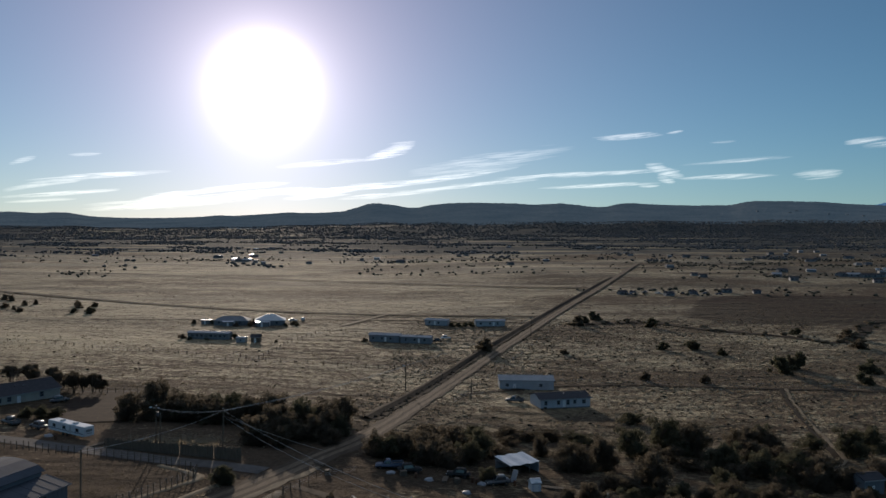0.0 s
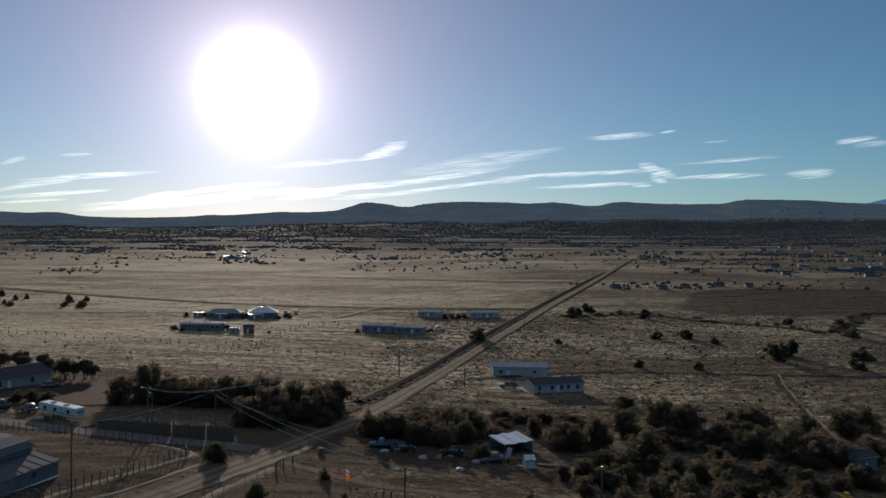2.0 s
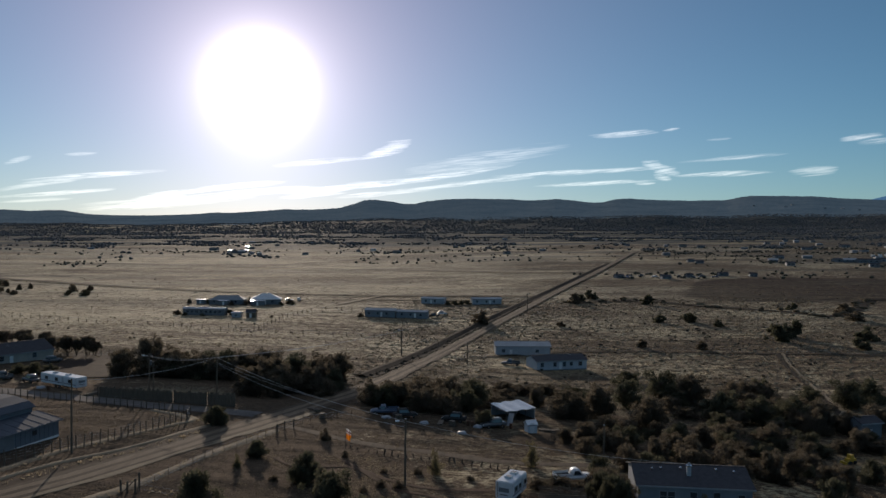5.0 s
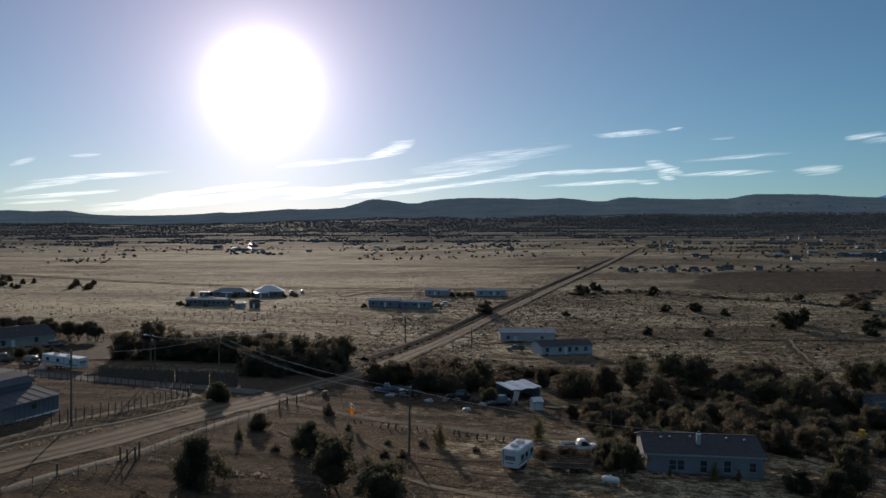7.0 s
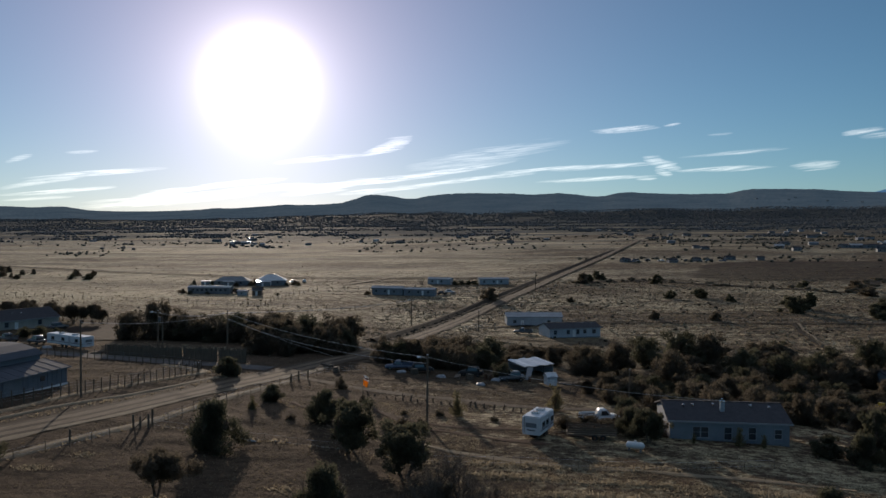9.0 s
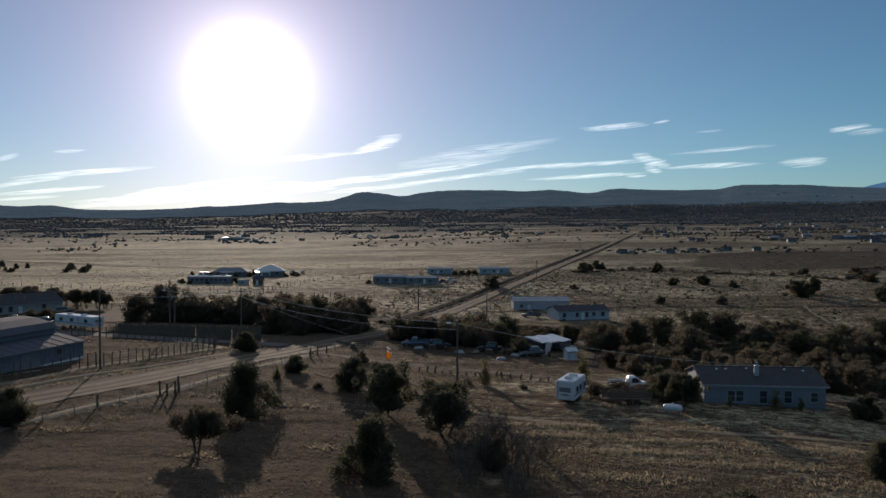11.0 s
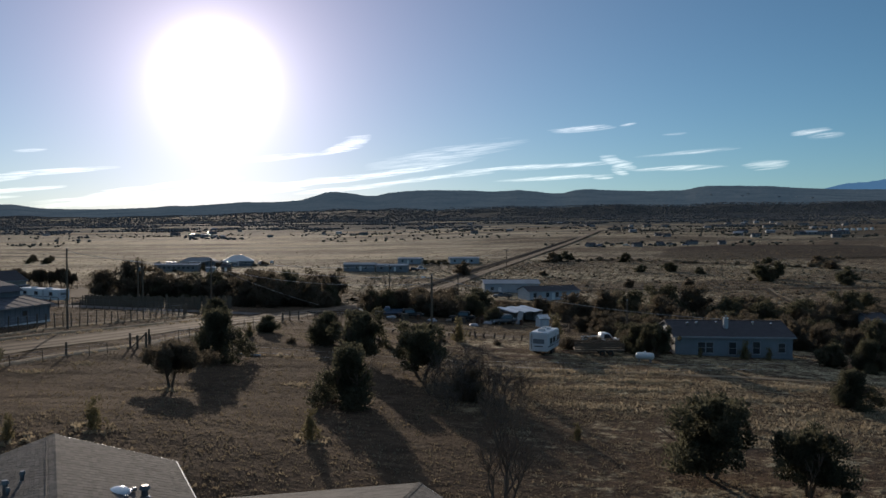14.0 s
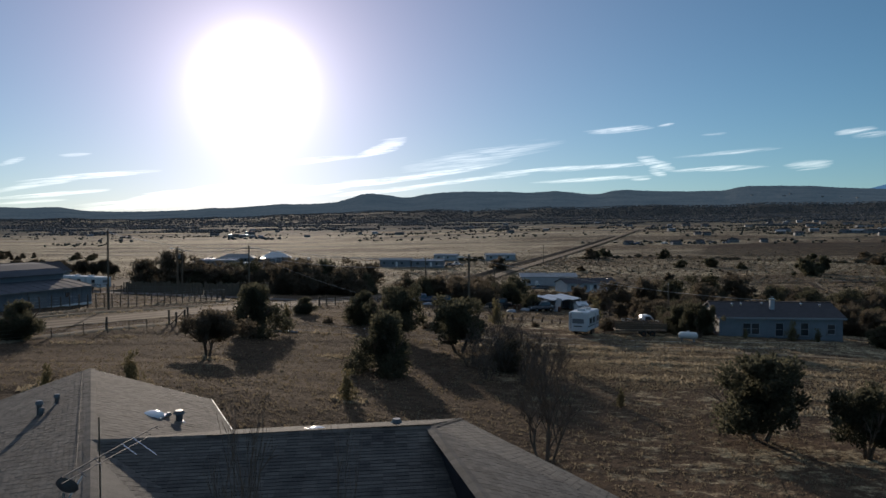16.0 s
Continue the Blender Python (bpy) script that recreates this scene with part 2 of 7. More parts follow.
    soil = mixed(sharp(tuft, 0.36, 3.0), SOIL_DARK, SOIL)
    soil = mixed(math_node(t, "MULTIPLY", yard.outputs[0], 0.8), soil, mixed(sharp(fleck, 0.34, 3.0), (0.055, 0.038, 0.027), (0.118, 0.083, 0.058)))
    col = mixed(straw, soil, grass)
    # a bare dark field beside the gully, with ragged edges
    fx = math_node(t, "DIVIDE", math_node(t, "SUBTRACT", math_node(t, "SUBTRACT", sep.outputs[0], 222.0), math_node(t, "MULTIPLY", math_node(t, "SUBTRACT", sep.outputs[1], 500.0), 0.35)), 80.0)
    fy = math_node(t, "DIVIDE", math_node(t, "SUBTRACT", sep.outputs[1], 500.0), 78.0)
    reach = math_node(t, "ADD", math_node(t, "ADD", math_node(t, "POWER", math_node(t, "ABSOLUTE", fx), 4.0), math_node(t, "POWER", math_node(t, "ABSOLUTE", fy), 4.0)), math_node(t, "MULTIPLY", streak, 1.2))
    bare = math_node(t, "MULTIPLY", sharp(math_node(t, "SUBTRACT", 2.2, reach), 0.5, 4.0), 0.9)
    col = mixed(bare, col, mixed(sharp(mottle, 0.35, 3.0), (0.042, 0.032, 0.026), (0.078, 0.059, 0.045)))
    # dark brown ground patches round the thicket, the grove, the corral and the yards
    for cx, cy, rx, ry, much in ((-108.0, 194.0, 30.0, 32.0, 0.85), (32.0, 166.0, 66.0, 54.0, 0.6), (-52.0, 181.0, 32.0, 11.0, 0.6), (-58.0, 120.0, 18.0, 24.0, 0.5), (-28.0, 70.0, 38.0, 32.0, 0.38)):
        ex = math_node(t, "DIVIDE", math_node(t, "SUBTRACT", sep.outputs[0], cx), rx)
        ey = math_node(t, "DIVIDE", math_node(t, "SUBTRACT", sep.outputs[1], cy), ry)
        r2 = math_node(t, "ADD", math_node(t, "ADD", math_node(t, "MULTIPLY", ex, ex), math_node(t, "MULTIPLY", ey, ey)), math_node(t, "MULTIPLY", math_node(t, "SUBTRACT", streak, 0.5), 2.0))
        dark_brown = math_node(t, "MULTIPLY", sharp(math_node(t, "SUBTRACT", 1.25, r2), 0.0, 2.5), much)
        col = mixed(dark_brown, col, mixed(sharp(fleck, 0.36, 3.0), (0.030, 0.023, 0.018), (0.090, 0.068, 0.046)))
        bare = math_node(t, "MAXIMUM", bare, dark_brown)
    # long dark streaks of scrub and thin grass across the plain, stronger in the settlement
    east = t.nodes.new("ShaderNodeMapRange")
    t.links.new(math_node(t, "ADD", sep.outputs[1], math_node(t, "MULTIPLY", sep.outputs[0], 0.8)), east.inputs[0])
    for k, v in ((1, 620.0), (2, 860.0), (3, 0.0), (4, 0.72)):
        east.inputs[k].default_value = v
    plain = t.nodes.new("ShaderNodeMapRange")
    t.links.new(sep.outputs[1], plain.inputs[0])
    for k, v in ((1, 220.0), (2, 420.0), (3, 0.0), (4, 0.42)):
        plain.inputs[k].default_value = v
    streaks = sharp(noise_at(0.011, 5.0, 0.65, (0.28, 1.3, 1)), 0.45, 9.0)
    col = mixed(math_node(t, "MULTIPLY", streaks, math_node(t, "MAXIMUM", east.outputs[0], plain.outputs[0])), col, mixed(sharp(mottle, 0.35, 3.0), (0.045, 0.040, 0.033), (0.105, 0.088, 0.062)))
    # wooded foothills with pale clearings; haze and tree shade painted into the dark scrub
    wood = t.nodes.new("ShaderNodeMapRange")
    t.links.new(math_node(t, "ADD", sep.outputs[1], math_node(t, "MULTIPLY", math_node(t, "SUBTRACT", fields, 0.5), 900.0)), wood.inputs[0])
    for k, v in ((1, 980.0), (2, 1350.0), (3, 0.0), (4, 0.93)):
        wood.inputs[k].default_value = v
    clear = sharp(noise_at(0.007, 5.0, 0.62, (0.35, 2.2, 1)), 0.54, 9.0)
    high = t.nodes.new("ShaderNodeMapRange")
    t.links.new(sep.outputs[2], high.inputs[0])
    for k, v in ((1, 30.0), (2, 75.0), (3, 1.0), (4, 0.05)):
        high.inputs[k].default_value = v
    clear = math_node(t, "MULTIPLY", clear, high.outputs[0])
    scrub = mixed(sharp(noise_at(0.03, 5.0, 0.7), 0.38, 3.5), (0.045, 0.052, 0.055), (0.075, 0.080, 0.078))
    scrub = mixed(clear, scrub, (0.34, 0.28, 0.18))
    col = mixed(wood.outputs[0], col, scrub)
    # dry straw is glossy against the low sun, bare soil is not
    gloss = math_node(t, "ADD", 0.015, math_node(t, "MULTIPLY", math_node(t, "MULTIPLY", math_node(t, "SUBTRACT", 1.0, bare), math_node(t, "POWER", straw, 1.3)), 0.26))
    t.links.new(math_node(t, "MULTIPLY", math_node(t, "SUBTRACT", 1.0, wood.outputs[0]), gloss), bsdf.inputs["Specular IOR Level"])
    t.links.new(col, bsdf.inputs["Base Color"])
    bump = t.nodes.new("ShaderNodeBump")
    bump.inputs["Strength"].default_value, bump.inputs["Distance"].default_value = 0.9, 0.35
    t.links.new(math_node(t, "ADD", tuft, math_node(t, "ADD", math_node(t, "MULTIPLY", mottle, 2.2), math_node(t, "MULTIPLY", hummock, 9.0))), bump.inputs["Height"])
    t.links.new(bump.outputs[0], bsdf.inputs["Normal"])
    return m


SOIL, SOIL_DARK, GRASS, GRASS_DARK = (0.152, 0.114, 0.080), (0.074, 0.055, 0.040), (0.47, 0.39, 0.235), (0.20, 0.163, 0.10)
GROUND = ground_material()
RUT = mat("pale_wheel_track", (0.215, 0.166, 0.118), (0.09, 0.069, 0.05), 1.2, 0.95, bump=0.04, spec=0.06, stretch=(1, 0.1, 1))
FRAME = mat("dull_window_frame", (0.30, 0.31, 0.33), (0.22, 0.23, 0.245), 2.0, 0.6)
DIRT = mat("packed_dirt", (0.118, 0.088, 0.063), (0.046, 0.035, 0.027), 0.9, 0.95, bump=0.06, stretch=(1, 0.12, 1), spec=0.06)
GRAVEL = mat("grey_gravel", (0.15, 0.138, 0.13), (0.07, 0.064, 0.06), 0.5, 0.95, bump=0.03, spec=0.05)
WEEDS = mat("dry_weeds", (0.27, 0.222, 0.155), (0.17, 0.138, 0.096), 0.15, 0.95, per_piece=0.7, through=0.45, spec=0.0)
SAGE = mat("grey_sagebrush", (0.22, 0.18, 0.125), (0.12, 0.097, 0.068), 0.3, 0.95, per_piece=0.8, through=0.5, spec=0.0)
WHITE = mat("white_siding", (0.48, 0.50, 0.53), (0.34, 0.36, 0.39), 0.7, 0.6)
WHITE_METAL = mat("white_painted_metal", (0.38, 0.41, 0.45), (0.25, 0.275, 0.305), 0.5, 0.35)
CREAM = mat("cream_siding", (0.40, 0.37, 0.32), (0.28, 0.26, 0.23), 0.6, 0.7)
GREY_WALL = mat("grey_siding", (0.20, 0.215, 0.235), (0.12, 0.13, 0.145), 0.6, 0.7)
TIN = mat("galvanised_roof", (0.62, 0.65, 0.68), (0.40, 0.42, 0.45), 0.4, 0.28, metal=0.8)
DARK_ROOF = mat("dark_shingle", (0.05, 0.05, 0.058), (0.022, 0.022, 0.028), 1.5, 0.9, bump=0.02)
SHINGLE = mat("brown_grey_shingle", (0.116, 0.112, 0.104), (0.044, 0.043, 0.044), 1.2, 0.9, bump=0.018, fine=20.0, per_piece=0.6, spec=0.15)
GLASS = mat("dark_window_glass", (0.05, 0.06, 0.07), (0.02, 0.025, 0.03), 0.5, 0.08, spec=0.8)
TRIM = mat("white_trim", (0.78, 0.78, 0.77), (0.62, 0.62, 0.62), 2.0, 0.5)
BARK = mat("juniper_bark", (0.16, 0.115, 0.08), (0.06, 0.045, 0.035), 6.0, 0.95, bump=0.02)
LEAF = mat("juniper_foliage", (0.128, 0.125, 0.084), (0.068, 0.067, 0.048), 1.4, 0.9, per_piece=0.8, spec=0.0, through=0.66)
LEAF_BROWN = mat("brown_winter_foliage", (0.165, 0.14, 0.104), (0.095, 0.080, 0.061), 1.4, 0.9, per_piece=0.8, spec=0.0, through=0.65)
PINE = mat("young_conifer_needles", (0.25, 0.215, 0.12), (0.12, 0.105, 0.062), 2.0, 0.9, per_piece=0.8, spec=0.0, through=0.5)
TWIG = mat("bare_twigs", (0.15, 0.115, 0.088), (0.075, 0.058, 0.046), 3.0, 0.95)
WOOD = mat("weathered_wood", (0.17, 0.13, 0.095), (0.07, 0.055, 0.042), 3.0, 0.95, bump=0.01, stretch=(1, 1, 0.2))
RUST = mat("rusty_steel", (0.16, 0.075, 0.04), (0.06, 0.035, 0.025), 4.0, 0.85, metal=0.3)
WIRE = mat("grey_wire", (0.55, 0.54, 0.51), (0.32, 0.31, 0.30), 2.0, 0.45, metal=0.6)
STEEL = mat("bare_steel", (0.60, 0.61, 0.62), (0.35, 0.35, 0.36), 3.0, 0.25, metal=1.0)
BLACK = mat("black_rubber", (0.03, 0.03, 0.03), (0.015, 0.015, 0.015), 3.0, 0.85)
BLUE = mat("blue_paint", (0.11, 0.14, 0.20), (0.06, 0.08, 0.12), 2.0, 0.4)
CAR_GREY = mat("grey_car_paint", (0.13, 0.14, 0.15), (0.08, 0.085, 0.09), 2.0, 0.35, metal=0.2)
CAR_WHITE = mat("white_car_paint", (0.62, 0.64, 0.65), (0.50, 0.52, 0.54), 2.0, 0.35)
CAR_RED = mat("faded_red_paint", (0.26, 0.07, 0.05), (0.14, 0.04, 0.03), 2.0, 0.5)
ORANGE = mat("orange_cloth", (0.85, 0.42, 0.05), (0.65, 0.28, 0.03), 2.0, 0.8)
YELLOW = mat("yellow_machine_paint", (0.60, 0.38, 0.05), (0.40, 0.24, 0.03), 2.0, 0.5)
HAZY = mat("far_range_blue_haze", (0.10, 0.145, 0.22), (0.07, 0.10, 0.16), 0.002, 1.0, spec=0.0)
HILLS = mat("far_wooded_hills_hazed", (0.11, 0.112, 0.105), (0.03, 0.04, 0.045), 0.006, 1.0, spec=0.0, fine=0.05)
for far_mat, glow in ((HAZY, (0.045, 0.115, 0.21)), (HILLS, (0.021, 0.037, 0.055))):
    # distance haze painted as blue emission on both backdrops
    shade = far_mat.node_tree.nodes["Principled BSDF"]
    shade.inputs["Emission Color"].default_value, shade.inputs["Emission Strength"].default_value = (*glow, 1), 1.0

# ---- lie of the land ----
TERRAIN = (4.866, -4.358, -2.36, 1.67, 0.179)
SWELLS = ((1.25, -30, 90, 55), (-2.531, 25, 250, 60), (-2.324, 80, 150, 60), (-1.534, -50, 20, 50), (1.2, 36, 96, 20), (2.5, -29, 45, 11))
RIDGE_A = (-0.6271, -0.5888, -0.5673, -0.5467, -0.5315, -0.5124, -0.4744, -0.4289, -0.3911, -0.3609, -0.3443, -0.3248, -0.3007, -0.2633, -0.2505, -0.2311,
           -0.2035, -0.1775, -0.1552, -0.144, -0.1329, -0.107, -0.0937, -0.0775, -0.0612, -0.0333, -0.0112, 0.051, 0.0708, 0.0912, 0.1057, 0.1276, 0.1494, 0.1668,
           0.1783, 0.1928, 0.2289, 0.2721, 0.3267, 0.3367, 0.3545, 0.4364, 0.4648, 0.4861, 0.5271)
RIDGE_Z = (134, 128, 133, 133, 124, 113, 109, 110, 115, 120, 129, 126, 132, 143, 148, 146, 149, 156, 181, 198, 201, 192, 180, 180, 196, 206, 210, 208, 202, 207, 212,
           205, 195, 196, 210, 217, 211, 208, 213, 226, 236, 235, 227, 224, 219)


CREST_A = np.linspace(-1.0, 1.0, 801)
CREST_Z = np.convolve(np.pad(np.interp(CREST_A, RIDGE_A, RIDGE_Z), 3, mode="edge"), np.hanning(9)[1:-1] / np.hanning(9).sum(), "valid")


def step(a, b, v):
    k = np.clip((np.asarray(v, float) - a) / (b - a), 0, 1)
    return k * k * (3 - 2 * k)


def lie(x, y):
    """Height of the ground at x, y (numbers or arrays)."""
    x, y = np.asarray(x, float), np.asarray(y, float)
    u, v = 1.6 * np.tanh(x / 160), 4.5 * np.tanh(y / 450)
    z = TERRAIN[0] + TERRAIN[1] * u + TERRAIN[2] * v + TERRAIN[3] * u * v + TERRAIN[4] * v * v
    for a, cx, cy, s in SWELLS:
        z = z + a * np.exp(-((x - cx) ** 2 + (y - cy) ** 2) / (2 * s * s))
    # the plain climbs slowly towards the hills, more on the east side
    a = np.clip(x / np.maximum(y, 400), -0.62, 0.62)
    z = z * (1 - step(600, 2000, y)) + (0.024 + 0.021 * np.clip(a, -0.55, 0.6)) * (np.hypot(y - 450, 80) + y - 450) / 2
    # wooded foothills, then the long ridge
    crest = np.interp(a, CREST_A, CREST_Z)
    wave = np.sin(a * 17 + y * 0.0016) + 0.7 * np.sin(a * 41 - y * 0.0034 + 1.3) + 0.4 * np.sin(a * 90 + y * 0.002)
    foot = (9 + 3 * wave) * np.exp(-(((y - 2650) / 230) ** 2))
    k = np.clip((y - 2300) / 1600, 0, 1)
    z = z + foot + (crest - z) * k**1.5 * (1 + 0.035 * wave * (1 - k)) - 0.5 * crest * step(3950, 4600, y)
    back = step(0, 900, -y) * 3
    return z - back


def rest(x, y):
    return float(lie(x, y))


def grid_object(name, verts, faces, material, smooth=True):
    me = bpy.data.meshes.new(name)
    me.from_pydata(verts, [], faces)
    me.materials.append(material)
    if smooth:
        me.polygons.foreach_set("use_smooth", [True] * len(me.polygons))
    me.update()
    return new(name, me)


def make_ground():
    rings = np.concatenate([[0.5], np.geomspace(4, 60, 24), np.geomspace(64, 1500, 150), np.linspace(1540, 4600, 110)])
    front = np.radians(np.linspace(-42, 42, 420))
    behind = np.radians(np.linspace(42, 318, 70))[1:-1]
    turn = np.concatenate([front, behind])
    r, a = np.meshgrid(rings, turn, indexing="ij")
    x, y = r * np.sin(a), r * np.cos(a)
    z = lie(x, y)
    rough = np.random.default_rng(5)
    bumpy = rough.normal(0, 1, r.shape)
    z = z + bumpy * np.where((r < 1500) & (r > 25), 0.02, 0.0) - 45 * step(2750, 3100, y)
    n, c = r.shape
    i = np.arange(n - 1)[:, None] * c + np.arange(c)[None, :]
    j = np.arange(n - 1)[:, None] * c + (np.arange(c)[None, :] + 1) % c
    faces = np.stack([i, i + c, j + c, j], -1).reshape(-1, 4)
    centre = len(x.ravel())
    verts = np.column_stack([x.ravel(), y.ravel(), z.ravel()]).tolist() + [(0, 0, rest(0, 0))]
    fan = [(k, (k + 1) % c, centre) for k in range(c)]
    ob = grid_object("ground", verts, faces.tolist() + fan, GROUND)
    return tagged(ob, "dry tan winter grassland rising to dark wooded hills", "ground", kind="structure")


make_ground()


def make_hills():
    """The wooded ridge behind the plain."""
    a, y = np.meshgrid(np.linspace(-0.95, 0.95, 900), np.linspace(2700, 4600, 90), indexing="ij")
    rough = np.random.default_rng(6)
    x = a * y
    z = lie(x, y) + rough.normal(0, 1, x.shape) * 0.9 - 3 * (1 - step(2700, 2800, y))
    n, c = x.shape
    i = np.arange(n - 1)[:, None] * c + np.arange(c - 1)[None, :]
    faces = np.stack([i, i + c, i + c + 1, i + 1], -1).reshape(-1, 4)
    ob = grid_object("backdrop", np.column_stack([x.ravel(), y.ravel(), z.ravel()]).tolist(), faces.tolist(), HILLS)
    tagged(ob, "long wooded ridge beyond the plain, slate-blue with painted haze", "hills", kind="structure")


make_hills()


def smooth_line(points, every):
    """Points along a Catmull-Rom line through the given ones."""
    p = [np.array(q, float) for q in points]
    p = [2 * p[0] - p[1], *p, 2 * p[-1] - p[-2]]
    line = []
    for k in range(1, len(p) - 2):
        n = max(2, int(np.linalg.norm(p[k + 1] - p[k]) / every))
        for s in np.linspace(0, 1, n, endpoint=False):
            line.append(0.5 * (2 * p[k] + (p[k + 1] - p[k - 1]) * s + (2 * p[k - 1] - 5 * p[k] + 4 * p[k + 1] - p[k + 2]) * s**2
                               + (3 * p[k] - p[k - 1] - 3 * p[k + 1] + p[k + 2]) * s**3))
    return line + [p[-2]]


def strip(name, points, width, material, label, category, lift=0.05, every=4.0, profile=((-0.5, 0), (-0.25, 0.04), (0, 0.0), (0.25, 0.04), (0.5, 0)), wobble=0.15, kind="structure"):
    """A band that follows the ground, with a cross profile of (share of the width, height)."""
    line = smooth_line(points, every)
    rng = random.Random(name)
    verts, faces = [], []
    for k, q in enumerate(line):
        d = line[min(k + 1, len(line) - 1)] - line[max(k - 1, 0)]
        d /= np.linalg.norm(d)
        side = np.array([d[1], -d[0]])
        far = 0.0012 * max(0, q[1] - 120)
        for share, high in profile:
            e = q + side * (share * (width(q[1]) if callable(width) else width) + (rng.uniform(-wobble, wobble) if abs(share) >= 0.5 else 0))
            verts.append((e[0], e[1], rest(*e) + lift + far + high))
    n = len(profile)
    for k in range(len(line) - 1):
        for s in range(n - 1):
            faces.append((k * n + s, k * n + s + 1, (k + 1) * n + s + 1, (k + 1) * n + s))
    return tagged(grid_object(name, verts, faces, material), label, category, kind=kind)


ROAD = [(192.9, 925.9), (187.3, 902.9), (110.4, 650.9), (59.4, 488.5), (25.6, 366), (5, 291), (-10.3, 226), (-17.6, 190), (-22.5, 168), (-28.5, 150), (-34, 133),
        (-39.8, 117.5), (-44.2, 106), (-48.5, 96), (-54, 86), (-61, 74), (-76, 52), (-100, 20)]
strip("road", ROAD, lambda y: 6.6 if y < 150 else max(4.8, 6.6 - 0.018 * (y - 150)), DIRT, "pale brown graded dirt road with wheel ruts", "road", lift=0.06,
      profile=((-0.5, -0.04), (-0.3, 0.05), (-0.17, 0.0), (0, 0.06), (0.17, 0.0), (0.3, 0.05), (0.5, -0.04)), wobble=0.5)
for side in (-1, 1):
    ruts = []
    for k, q in enumerate(ROAD):
        a, b = ROAD[max(k - 1, 0)], ROAD[min(k + 1, len(ROAD) - 1)]
        d = Vector((b[0] - a[0], b[1] - a[1])).normalized()
        ruts.append((q[0] + side * 1.15 * d.y, q[1] - side * 1.15 * d.x))
    strip("wheel_track", ruts, 1.4, RUT, "pale packed wheel track of the dirt road", "track", lift=0.10, wobble=0.3, profile=((-0.5, 0.0), (0, 0.015), (0.5, 0.0)))
LANE = [(-36, 139), (-46, 141), (-56, 142.3), (-70, 146), (-84, 149.5), (-94, 152.5), (-130, 160)]
strip("lane", LANE, 5.0, GRAVEL, "grey gravel lane leaving the dirt road", "road", lift=0.05)

# ---- building kit ----
def part(name, bm, material, parent, label="", smooth=False):
    """Links a bmesh as one mesh object under its thing."""
    me = bpy.data.meshes.new(name)
    bm.to_mesh(me)
    bm.free()
    me.materials.append(material)
    if smooth:
        me.polygons.foreach_set("use_smooth", [True] * len(me.polygons))
    ob = new(name, me)
    ob.parent = parent
    return tagged(ob, label)


def thing(name, m, label, category, group="", kind=""):
    ob = new(name)
    ob.empty_display_size = 0.3
    ob.matrix_world = m
    return tagged(ob, label, category, group, kind)


def box(bm, x0, y0, z0, x1, y1, z1, bevel=0.0):
    v = [bm.verts.new((x, y, z)) for z in (z0, z1) for x, y in ((x0, y0), (x1, y0), (x1, y1), (x0, y1))]
    fs = [bm.faces.new([v[k] for k in f]) for f in ((0, 3, 2, 1), (4, 5, 6, 7), (0, 1, 5, 4), (1, 2, 6, 5), (2, 3, 7, 6), (3, 0, 4, 7))]
    if bevel:
        es = list({e for f in fs for e in f.edges})
        bmesh.ops.bevel(bm, geom=es, offset=bevel, segments=2, affect="EDGES")
    return bm


def boxed(*a, **k):
    return box(bmesh.new(), *a, **k)


def tube(bm, a, b, r0, r1=None, sides=6):
    """A tapered round bar from a to b."""
    a, b, r1 = Vector(a), Vector(b), r0 if r1 is None else r1
    d = (b - a).normalized()
    s = d.orthogonal().normalized()
    w = d.cross(s)
    low, top = [], []
    for k in range(sides):
        c = math.cos(2 * math.pi * k / sides) * s + math.sin(2 * math.pi * k / sides) * w
        low.append(bm.verts.new(a + c * r0))
        top.append(bm.verts.new(b + c * r1))
    for k in range(sides):
        j = (k + 1) % sides
        bm.faces.new((low[k], low[j], top[j], top[k]))
    bm.faces.new(low[::-1])
    bm.faces.new(top)
    return bm


def hose(bm, points, r, sides=4):
    """One unbroken round line through the points."""
    rings = []
    for k, q in enumerate(points):
        d = (points[min(k + 1, len(points) - 1)] - points[max(k - 1, 0)]).normalized()
        s = d.cross(Vector((0, 0, 1))).normalized()
        w = s.cross(d)
        rings.append([bm.verts.new(q + (math.cos(2 * math.pi * j / sides) * s + math.sin(2 * math.pi * j / sides) * w) * r) for j in range(sides)])
    for a, b in zip(rings, rings[1:]):
        for j in range(sides):
            bm.faces.new((a[j], a[(j + 1) % sides], b[(j + 1) % sides], b[j]))
    bm.faces.new(rings[0][::-1])
    bm.faces.new(rings[-1])
    return bm


def slab(bm, quad, thick):
    """A slab with the given upper corners, thickened downwards."""
    up = [bm.verts.new(q) for q in quad]
    low = [bm.verts.new((q[0], q[1], q[2] - thick)) for q in quad]
    n = len(quad)
    bm.faces.new(up)
    bm.faces.new(low[::-1])
    for k in range(n):
        j = (k + 1) % n
        bm.faces.new((up[k], low[k], low[j], up[j]))
    return bm


def facing(p0, p1, sink=0.15):
    """The pose of a front wall that runs from p0 to p1, and its length."""
    dx, dy = p1[0] - p0[0], p1[1] - p0[1]
    z = min(rest(*p0), rest(*p1)) - sink
    return pose(p0[0], p0[1], z, 0, 0, math.degrees(math.atan2(dy, dx))), math.hypot(dx, dy)


